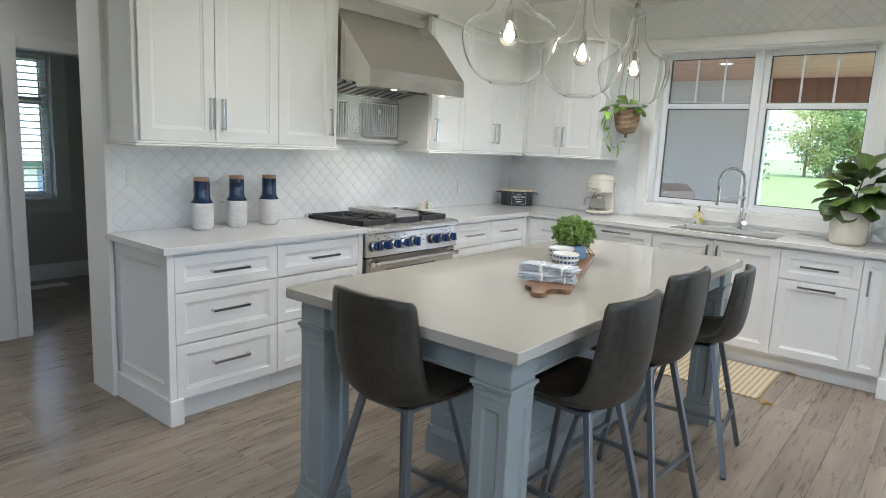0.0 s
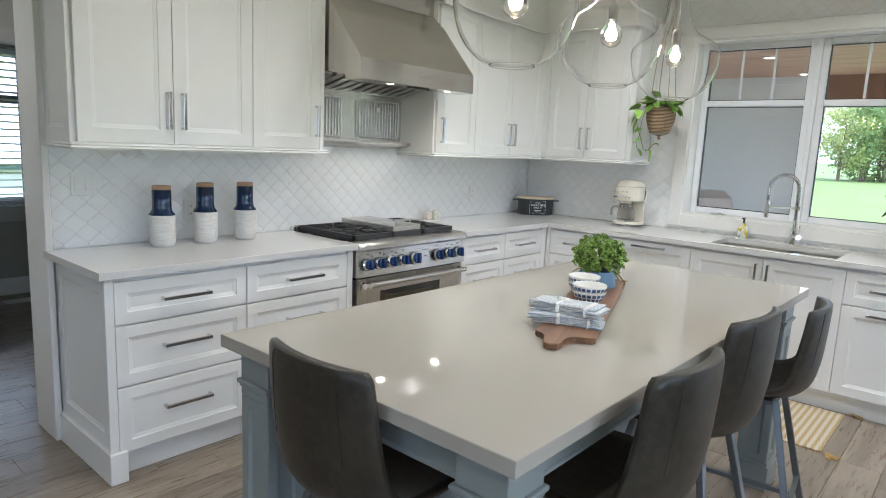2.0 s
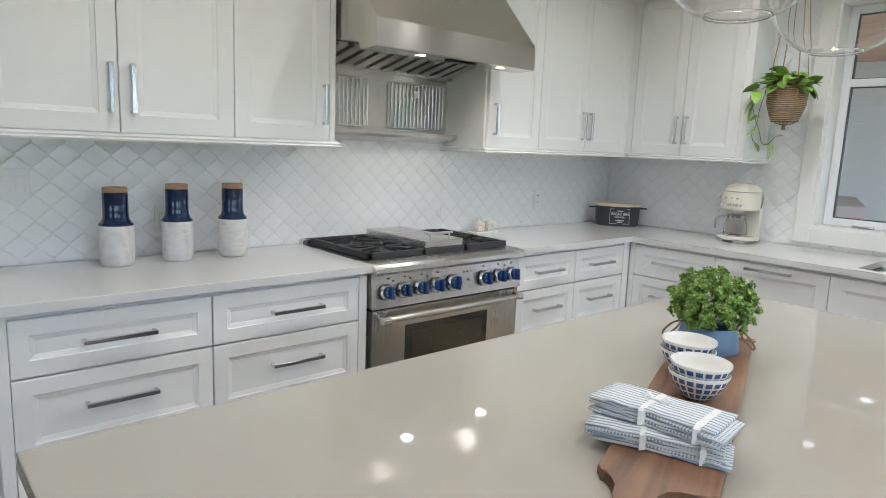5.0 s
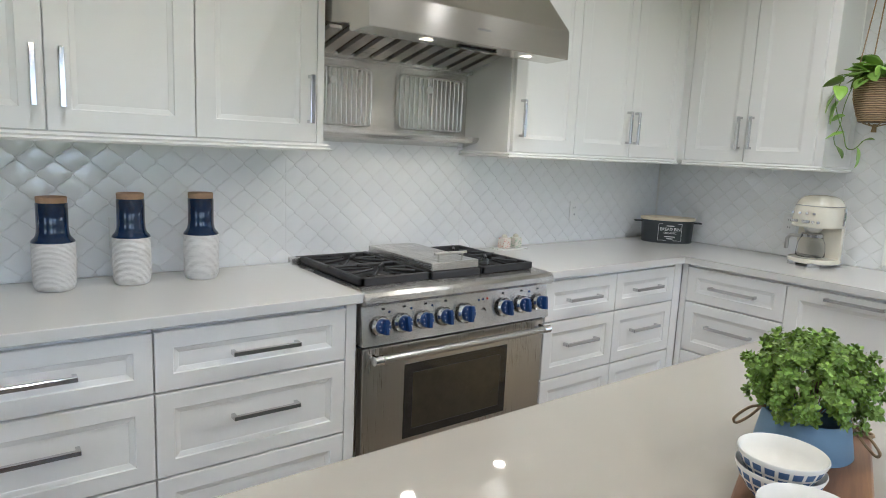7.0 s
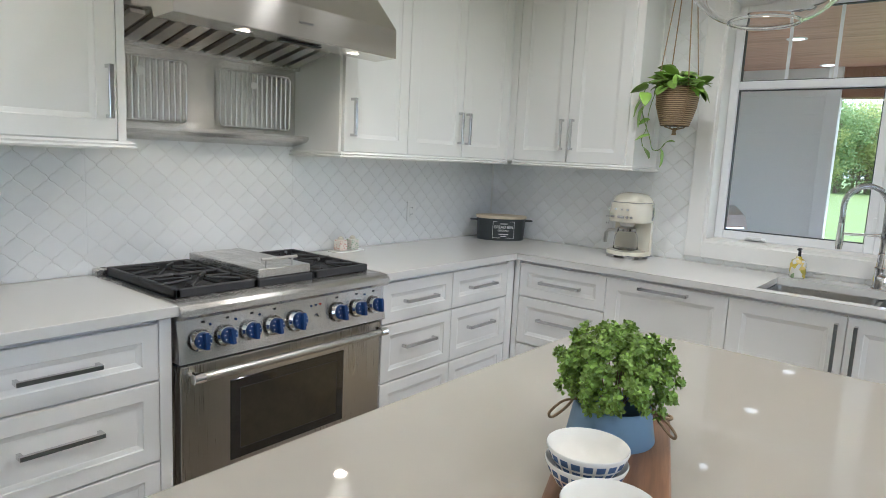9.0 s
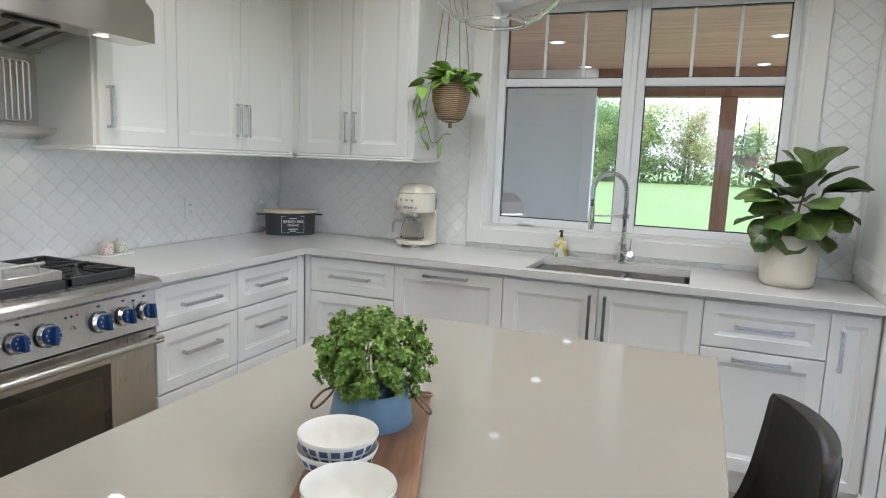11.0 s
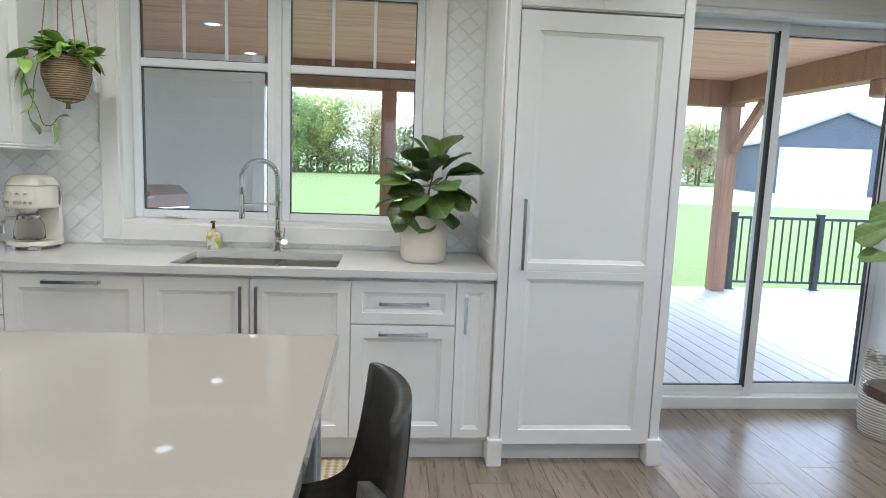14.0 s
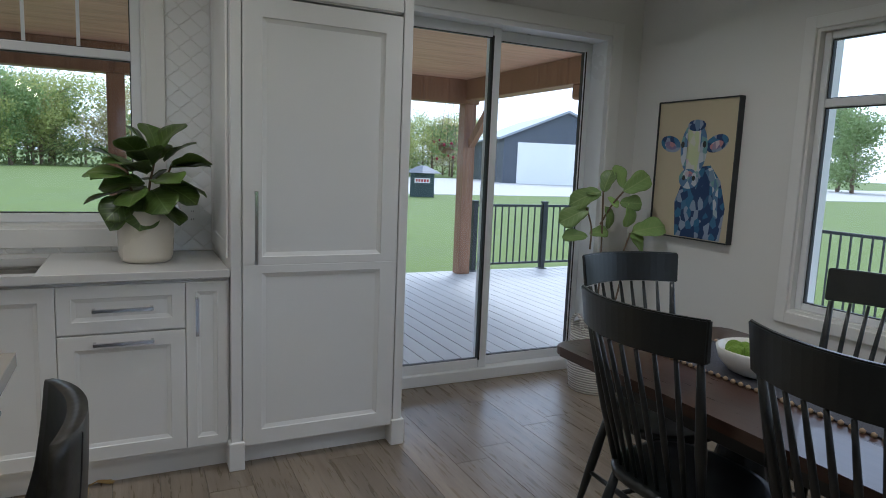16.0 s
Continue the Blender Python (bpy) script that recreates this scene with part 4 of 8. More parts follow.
grate(0.035, 0.345, 0.055, 0.565)
grate(0.60, 0.89, 0.055, 0.565)
part("griddle_frame", boxm(0.35, 0.595, 0.055, 0.565, 0.92, 0.950, 0.004, 1), M_BLACK, rg)
gc = part("griddle_cover", boxm(0.352, 0.588, 0.062, 0.545, 0.951, 0.984, 0.003, 1), M_STEELY, rg, "flat steel griddle cover")
bm = B()
rod(bm, (0.39, 0.10, 1.012), (0.55, 0.10, 1.012), 0.006, None, 12)
for hx_ in (0.41, 0.53):
    rod(bm, (hx_, 0.10, 0.983), (hx_, 0.10, 1.012), 0.004, None, 8)
part("handle", bm, M_STEEL, gc)

# ---- hood ----
hd = thing("range_hood", pose(-3.03, RY0, 0, 0, 0, 90), "stainless steel canopy range hood with lit lamps and baffle filters", "range hood")
W = 0.945


def xprof(bm, prof, x0, x1):
    a = [bm.verts.new((x0, y, z)) for y, z in prof]
    b = [bm.verts.new((x1, y, z)) for y, z in prof]
    skin(bm, a, b)
    return a, b


bm = B()
outer = [(0.0, 2.30), (-0.29, 2.30), (-0.622, 1.918), (-0.625, 1.806)]
inner = [(-0.505, 1.80), (-0.495, 1.832), (-0.29, 1.862), (-0.02, 1.80), (0.0, 1.80)]
a, b = xprof(bm, outer + inner, 0.0, W)
bm.faces.new(a)
bm.faces.new(list(reversed(b)))
bmesh.ops.recalc_face_normals(bm, faces=bm.faces)
bmesh.ops.bevel(bm, geom=[e for e in bm.edges if e.calc_length() > 0.9], offset=0.002, segments=2, affect='EDGES')
part("canopy", bm, M_HOOD, hd)
part("duct_cover", boxm(0.02, W - 0.02, -0.285, 0.0, 2.30, 2.405, 0.002, 1), M_HOOD, hd)
part("badge", boxm(0.46, 0.52, -0.6252, -0.6235, 1.857, 1.864), M_PULL, hd)
for i in range(11):
    bm = B()
    x = 0.03 + i * 0.081
    vs = [(x, -0.285, 1.858), (x + 0.05, -0.285, 1.858), (x + 0.05, -0.03, 1.799), (x, -0.03, 1.799)]
    lo = [bm.verts.new(Vector(v)) for v in vs]
    hi = [bm.verts.new(Vector(v) + Vector((0.0, -0.006, -0.014))) for v in vs]
    skin(bm, lo, hi)
    bm.faces.new(hi)
    bmesh.ops.recalc_face_normals(bm, faces=bm.faces)
    part("baffle", bm, M_STEEL, hd)
M_LED = glow("hood_lamp_glow", (1.0, 0.80, 0.55), 1.6)
for lx in (0.27, 0.76):
    lamp = ceiling_lamp(-2.468, RY0 + lx, 1.790, 0.22, 0.05, (1.0, 0.80, 0.55))
    bm = B()
    lathe(bm, [(0.036, 0.0), (0.035, -0.0008), (0.026, -0.0012)], 24, cap=False)
    o = part("lamp_ring", bm, M_CHROME, hd)
    o.matrix_basis = pose(lx, -0.562, 1.8035)
    bm = B()
    lathe(bm, [(0.0, -0.0010), (0.026, -0.0010)], 24, cap=False)
    o2 = part("lamp_lens", bm, M_LED, hd, "glowing warm lens")
    o2.matrix_basis = pose(lx, -0.562, 1.8035)
part("control_strip", boxm(0.42, 0.60, -0.575, -0.55, 1.797, 1.8005), M_BLACK, hd)
bp = thing("steel_backsplash", pose(-3.03, RY0, 0, 0, 0, 90), "stainless backsplash panel with warming shelf and two wire racks", "backsplash")
part("panel", boxm(0.0, 0.915, -0.012, 0.0, 1.47, 1.80), M_STEELY, bp)
bm = B()
pr = [(0.0, 1.432), (-0.105, 1.455), (-0.122, 1.470), (-0.122, 1.482), (0.0, 1.482)]
a, b = xprof(bm, pr, 0.0, 0.912)
bm.faces.new(a)
bm.faces.new(list(reversed(b)))
bmesh.ops.recalc_face_normals(bm, faces=bm.faces)
part("shelf", bm, M_STEELY, bp)
part("top_rail", boxm(0.0, 0.915, -0.05, -0.012, 1.776, 1.80, 0.003, 1), M_STEELY, bp)
for x0, x1 in ((0.03, 0.365), (0.515, 0.87)):
    rk = thing("wire_rack", pose(0, 0, 0), "", "")
    rk.parent = bp
    bm = B()
    z0, z1, y = 1.505, 1.742, -0.03
    tube(bm, [(x0 + 0.012, y, z0), (x1 - 0.012, y, z0), (x1, y, z0 + 0.012), (x1, y, z1 - 0.012), (x1 - 0.012, y, z1), (x0 + 0.012, y, z1), (x0, y, z1 - 0.012), (x0, y, z0 + 0.012)], 0.0042, 8, closed=True)
    part("rack_frame", bm, M_STEEL, rk)
    n = 14
    wire = None
    for i in range(1, n):
        xx = x0 + (x1 - x0) * i / n
        if wire is None:
            bm = B()
            rod(bm, (0, y - 0.002, z0), (0, y - 0.002, z1), 0.0036, None, 8)
            wire = part("wire", bm, M_STEEL, rk)
            wire.matrix_basis = pose(xx, 0, 0)
        else:
            again(wire, "wire", rk, pose(xx, 0, 0))
    bm = B()
    lathe(bm, [(0.0, 0.0), (0.017, 0.0), (0.017, 0.004), (0.0, 0.004)], 8)
    o = part("tag", bm, M_STEEL, rk)
    o.matrix_basis = pose((x0 + x1) / 2 - 0.02, y - 0.006, z1 - 0.055, 90)
    for xx in (x0 + 0.05, x1 - 0.05):
        bm = B()
        rod(bm, (xx, -0.012, z1 - 0.006), (xx, y, z1 - 0.006), 0.003, None, 8)
        part("hook", bm, M_PULL, rk)

# ---- bar stools ----
def leather_mat():
    m, t, p = nt("worn_leather")
    v = coords(t, (1, 1, 1), 5.0)
    big, mid, fine = noise_tex(t, v, 4.0, 3, 0.5), noise_tex(t, v, 38.0, 5, 0.62), noise_tex(t, v, 420.0, 2, 0.5)
    c = mixrgb(t, ramp(t, big, [(0.30, 0.0), (0.70, 1.0)]), (0.017, 0.0148, 0.0105), (0.033, 0.0285, 0.0205))
    c = mixrgb(t, ramp(t, mid, [(0.42, 0.0), (0.68, 0.55)]), c, (0.062, 0.053, 0.039))
    t.links.new(c, p.inputs["Base Color"])
    p.inputs["Roughness"].default_value = 0.36
    bump(t, p, fine, 0.12, 0.0006)
    return m


M_LEATHER = leather_mat()
M_GUN = plain("gunmetal", (0.20, 0.215, 0.23), 0.36, 0.7, var=0.12, fine=200, bmp=0.05)


def catmull(pts, n):
    out = []
    for i in range(len(pts) - 1):
        p0, p1, p2, p3 = pts[max(i - 1, 0)], pts[i], pts[i + 1], pts[min(i + 2, len(pts) - 1)]
        for k in range(n):
            s = k / n
            out.append(tuple(0.5 * (2 * b + (c - a) * s + (2 * a - 5 * b + 4 * c - d) * s * s + (3 * b - a - 3 * c + d) * s ** 3) for a, b, c, d in zip(p0, p1, p2, p3)))
    out.append(tuple(pts[-1]))
    return out


def shell(bm, rows, nu=14, thick=0.032):
    """rows: (y, z, half width, side lift, squareness). A padded bucket with rounded rim."""
    prof = catmull(rows, 5)
    n = len(prof)
    top, bot = [], []
    for i, (y, z, w, lift) in enumerate(prof):
        a, b = prof[max(i - 1, 0)], prof[min(i + 1, n - 1)]
        d = Vector((0, b[0] - a[0], b[1] - a[1])).normalized()
        nrm = Vector((0, d.z, -d.y))
        rt, rb = [], []
        for j in range(nu + 1):
            u = -1 + 2 * j / nu
            c = Vector((w * u, y, z)) + nrm * (lift * abs(u) ** 1.8)
            th = thick * (1 - 0.55 * abs(u) ** 4)
            rt.append(bm.verts.new(c))
            rb.append(bm.verts.new(c - nrm * th))
        top.append(rt)
        bot.append(rb)
    for i in range(n - 1):
        for j in range(nu):
            bm.faces.new((top[i][j], top[i][j + 1], top[i + 1][j + 1], top[i + 1][j]))
            bm.faces.new((bot[i][j + 1], bot[i][j], bot[i + 1][j], bot[i + 1][j + 1]))
        bm.faces.new((top[i][0], top[i + 1][0], bot[i + 1][0], bot[i][0]))
        bm.faces.new((top[i + 1][nu], top[i][nu], bot[i][nu], bot[i + 1][nu]))
    for r, f in ((0, 1), (n - 1, -1)):
        for j in range(nu):
            q = (top[r][j + 1], top[r][j], bot[r][j], bot[r][j + 1])
            bm.faces.new(q if f > 0 else tuple(reversed(q)))
    bmesh.ops.recalc_face_normals(bm, faces=bm.faces)
    return prof


def make_stool():
    st = thing("bar_stool", I4, "dark brown worn-leather bucket bar stool with gunmetal legs", "bar stool", "stools round the island")
    bm = B()
    rows = [(0.215, 0.632, 0.165, 0.0), (0.205, 0.650, 0.195, 0.004), (0.10, 0.640, 0.212, 0.022), (-0.03, 0.625, 0.215, 0.040), (-0.12, 0.632, 0.210, 0.055),
            (-0.175, 0.675, 0.203, 0.058), (-0.196, 0.76, 0.198, 0.050), (-0.204, 0.87, 0.191, 0.040), (-0.207, 0.945, 0.184, 0.035), (-0.207, 0.966, 0.178, 0.033), (-0.2065, 0.977, 0.166, 0.031)]
    shell(bm, rows)
    part("seat_shell", bm, M_LEATHER, st, smooth=True)
    for s in (-0.62, 0.62):
        bm = B()
        tube(bm, [(s * w, y - 0.0295 + lift * 0.423, z) for y, z, w, lift in catmull(rows[6:10], 3)], 0.0016, 5)
        part("seam", bm, M_BLACK, st)
    part("seat_plate", boxm(-0.10, 0.10, -0.10, 0.11, 0.578, 0.594, 0.003, 1), M_GUN, st)
    for sx in (-1, 1):
        for sy in (-1, 1):
            bm = B()
            p0, p1 = Vector((sx * 0.105, sy * 0.105, 0.606)), Vector((sx * 0.212, sy * 0.235, 0.008))
            d = (p1 - p0).normalized()
            u = Vector((0, 1, 0)) - d * d.y
            u.normalize()
            v = d.cross(u)
            s = 0.0118
            a = [bm.verts.new(p0 + u * i * s + v * j * s) for i, j in ((-1, -1), (1, -1), (1, 1), (-1, 1))]
            b = [bm.verts.new(p1 + u * i * s + v * j * s) for i, j in ((-1, -1), (1, -1), (1, 1), (-1, 1))]
            skin(bm, a, b)
            bm.faces.new(a)
            bm.faces.new(list(reversed(b)))
            bmesh.ops.recalc_face_normals(bm, faces=bm.faces)
            bmesh.ops.bevel(bm, geom=[e for e in bm.edges], offset=0.002, segments=1, affect='EDGES')
            leg = part("leg", bm, M_GUN, st)
            bm = B()
            lathe(bm, [(0.010, 0.0), (0.011, 0.006), (0.008, 0.012)], 10, c=(sx * 0.212, sy * 0.235, 0))
            part("glide", bm, M_BLACK, leg)

    def at(sx, sy, z):
        s = (0.606 - z) / 0.598
        return Vector((sx * (0.105 + 0.107 * s), sy * (0.105 + 0.13 * s), z))
    for a, b in ((at(-1, 1, 0.20), at(1, 1, 0.20)), (at(-1, -1, 0.20), at(1, -1, 0.20)), ((at(-1, -1, 0.20) + at(1, -1, 0.20)) / 2, (at(-1, 1, 0.20) + at(1, 1, 0.20)) / 2)):
        bm = B()
        tube(bm, [a, b], 0.0125, 4)
        part("stretcher", bm, M_GUN, st)
    return st


STOOL_H = Matrix.Diagonal((1, 1, 1.024, 1))
stool = make_stool()
stool.matrix_basis = pose(-0.888, 1.928, 0, 0, 0, 0) @ STOOL_H
for x, y, turn, h in ((-0.437, 2.305, 87.3, 1.024), (-0.455, 2.880, 86.4, 1.03), (-0.425, 3.520, 97.0, 0.958)):
    copy_thing(stool, pose(x, y, 0, 0, 0, turn) @ Matrix.Diagonal((1, 1, h, 1)))

# ---- dining set ----
M_EBONY = plain("black_painted_wood", (0.018, 0.020, 0.020), 0.33, var=0.2, scale=6, fine=150, bmp=0.08)
M_WALNUT = wood("dark_table_wood", (0.022, 0.010, 0.007), (0.075, 0.034, 0.022), 0.28, (8.0, 0.7, 8.0), 0, 0, 0.08, coat=0.3)


def make_chair():
    ch = thing("dining_chair", I4, "black painted spindle-back dining chair with saddle seat", "dining chair", "chairs round the dining table")
    # seat, facing +y
    bm = B()
    outline = []
    for i in range(40):
        a = 2 * math.pi * i / 40
        r = 1.0
        x, y = 0.225 * math.copysign(abs(math.cos(a)) ** 0.75, math.cos(a)), 0.215 * math.copysign(abs(math.sin(a)) ** 0.75, math.sin(a))
        outline.append((x * (1.0 + 0.06 * (y / 0.215)), y))
    loops = []
    for k, z in ((0.90, 0.425), (0.985, 0.437), (1.0, 0.452), (0.985, 0.460), (0.90, 0.461), (0.6, 0.452), (0.25, 0.450)):
        loops.append([bm.verts.new((x * k, y * k, z + (0.006 * abs(math.cos(2 * math.pi * i / 40)) if k < 0.9 else 0))) for i, (x, y) in enumerate(outline)])
    for a, b in zip(loops, loops[1:]):
        skin(bm, a, b)
    bm.faces.new(list(reversed(loops[0])))
    bm.faces.new(loops[-1])
    part("seat", bm, M_EBONY, ch, smooth=True)
    # curved crest rail
    bm = B()
    rows = []
    n = 18
    for i in range(n + 1):
        u = -1 + 2 * i / n
        x = 0.238 * u
        y = -0.325 + 0.075 * u * u
        hgt = 0.058 - 0.004 * u * u
        zc = 0.955 + 0.006 * (1 - u * u)
        flare = 0.010 * u * u
        tlt = 0.014
        rows.append([bm.verts.new(c) for c in ((x - flare * 0.2 * u, y - 0.010, zc - hgt), (x - flare * .2 * u, y + 0.012, zc - hgt), (x * 1.03, y + 0.008 - tlt, zc + hgt + flare), (x * 1.03, y - 0.010 - tlt, zc + hgt + flare))])
    for a, b in zip(rows, rows[1:]):
        skin(bm, a, b)
    bm.faces.new(list(reversed(rows[0])))
    bm.faces.new(rows[-1])
    bmesh.ops.recalc_face_normals(bm, faces=bm.faces)
    bmesh.ops.bevel(bm, geom=[e for e in bm.edges if e.calc_face_angle(0) > 0.6], offset=0.004, segments=2, affect='EDGES')
    part("crest_rail", bm, M_EBONY, ch)
    for i in range(9):
        u = -1 + 2 * i / 8
        bm = B()
        p0 = Vector((0.172 * u, -0.175 + 0.035 * u * u, 0.455))
        p1 = Vector((0.214 * u, -0.325 + 0.075 * u * u, 0.90))
        edge = abs(u) > 0.99
        r = (0.011, 0.017, 0.014, 0.010) if edge else (0.006, 0.010, 0.0085, 0.006)
        pts = [p0.lerp(p1, s) for s in (0, 0.4, 0.7, 1)]
        tube(bm, pts, list(r), 10)
        part("post" if edge else "spindle", bm, M_EBONY, ch, smooth=True)
    for sx in (-1, 1):
        for sy in (-1, 1):
            bm = B()
            p0, p1 = Vector((sx * 0.155, sy * 0.14, 0.44)), Vector((sx * 0.225, sy * 0.225, 0.0))
            tube(bm, [p0.lerp(p1, s) for s in (0, 0.35, 0.6, 0.9, 1)], [0.013, 0.019, 0.018, 0.012, 0.011], 12)
            part("leg", bm, M_EBONY, ch, smooth=True)
    for a, b in (((-0.197, -0.19, 0.18), (-0.197, 0.19, 0.18)), ((0.197, -0.19, 0.18), (0.197, 0.19, 0.18)), ((-0.197, 0, 0.18), (0.197, 0, 0.18))):
        bm = B()
        a, b = Vector(a), Vector(b)
        tube(bm, [a, a.lerp(b, 0.5), b], [0.008, 0.012, 0.008], 10)
        part("stretcher", bm, M_EBONY, ch, smooth=True)
    return ch


CHAIR_H = Matrix.Diagonal((1, 1, 1.025, 1))
chair = make_chair()
chair.matrix_basis = pose(1.450, 3.652, 0, 0, 0, -88) @ CHAIR_H
copy_thing(chair, pose(1.47, 3.05, 0, 0, 0, -91) @ CHAIR_H)
copy_thing(chair, pose(1.735, 4.03, 0, 0, 0, 178) @ CHAIR_H)
copy_thing(chair, pose(2.045, 3.58, 0, 0, 0, 90) @ CHAIR_H)
TX0, TX1, TY0, TY1 = 1.312, 2.210, 2.080, 4.225
tb = thing("dining_table", pose((TX0 + TX1) / 2, (TY0 + TY1) / 2, 0), "dark polished wood dining table with rounded corners", "dining table")
a, b = (TX1 - TX0) / 2, (TY1 - TY0) / 2


def rounded(a, b, r, n=6):
    out = []
    for cx, cy, s in ((a - r, b - r, 0), (-a + r, b - r, 1), (-a + r, -b + r, 2), (a - r, -b + r, 3)):
        for i in range(n + 1):
            t = math.pi / 2 * (s + i / n)
            out.append((cx + r * math.cos(t), cy + r * math.sin(t)))
    return out


part("tabletop", slab(rounded(a, b, 0.06), 0.715, 0.75, 0.008), M_WALNUT, tb)
for s in (-1, 1):
    part("apron", boxm(-a + 0.12, a - 0.12, s * (b - 0.14) - 0.011, s * (b - 0.14) + 0.011, 0.62, 0.715, 0.002, 1), M_EBONY, tb)
    part("apron", boxm(s * (a - 0.13) - 0.011, s * (a - 0.13) + 0.011, -b + 0.16, b - 0.16, 0.62, 0.715, 0.002, 1), M_EBONY, tb)
    bm = B()
    lathe(bm, [(0.20, 0.0), (0.20, 0.05), (0.09, 0.09), (0.075, 0.14), (0.10, 0.24), (0.10, 0.40), (0.07, 0.52), (0.11, 0.58), (0.12, 0.62)], 24, c=(0, s * 0.55, 0))
    part("pedestal", bm, M_EBONY, tb)
M_RUNNER = plain("woven_runner", (0.07, 0.07, 0.085), 0.9, var=0.6, scale=60, fine=260, bmp=0.8)
rn = thing("table_runner", pose((TX0 + TX1) / 2 + 0.02, 3.18, 0.75), "dark woven table runner with beaded edges", "table runner")
part("cloth", boxm(-0.17, 0.17, -0.95, 0.86, 0.0005, 0.006, 0.002, 1), M_RUNNER, rn)
M_BEAD = plain("wood_bead", (0.38, 0.27, 0.17), 0.6, var=0.25, jitter=8)
bd = None
for s in (-1, 1):
    for i in range(62):
        m = pose(s * 0.178, -0.93 + i * 0.029, 0.007)
        if bd is None:
            bm = B()
            bmesh.ops.create_icosphere(bm, subdivisions=1, radius=0.009)
            bd = part("bead", bm, M_BEAD, rn, smooth=True)
            bd.matrix_basis = m
        else:
            again(bd, "bead", rn, m)
M_WHITECER = plain("white_glaze", (0.80, 0.79, 0.75), 0.22, var=0.03, bmp=0.03)
fb = thing("fruit_bowl", pose(1.755, 3.665, 0.7562), "low white ceramic bowl filled with green moss balls", "bowl")
bm = B()
lathe(bm, [(0.07, 0.0), (0.10, 0.012), (0.130, 0.045), (0.142, 0.085), (0.137, 0.088), (0.124, 0.05), (0.09, 0.022), (0.0, 0.018)], 40)
part("bowl", bm, M_WHITECER, fb, smooth=True)
M_MOSS = plain("moss", (0.16, 0.26, 0.03), 0.95, var=0.45, scale=30, fine=200, bmp=1.0)
rg7 = random.Random(5)
for i in range(11):
    bm = B()
    bmesh.ops.create_icosphere(bm, subdivisions=3, radius=0.032)
    for v in bm.verts:
        v.co *= 1 + 0.18 * noise.noise(v.co * 60 + Vector((i * 3.1, 0, 0)))
    o = part("moss_ball", bm, M_MOSS, fb)
    aa = i * 2.4
    rr = 0.0 if i == 0 else (0.05 if i < 5 else 0.088)
    o.matrix_basis = pose(rr * math.cos(aa), rr * math.sin(aa), 0.078 - rr * 0.15, 0, 0, i * 40)

# ---- glass pendants ----
M_LAMPGLASS = glass("clear_lamp_glass", 0.0, (1, 1, 1), 1.25)
M_BULB = glow("filament_glow", (1.0, 0.62, 0.28), 60.0)
M_ROD = plain("brushed_nickel", (0.55, 0.54, 0.52), 0.3, 1.0, var=0.04, bmp=0)


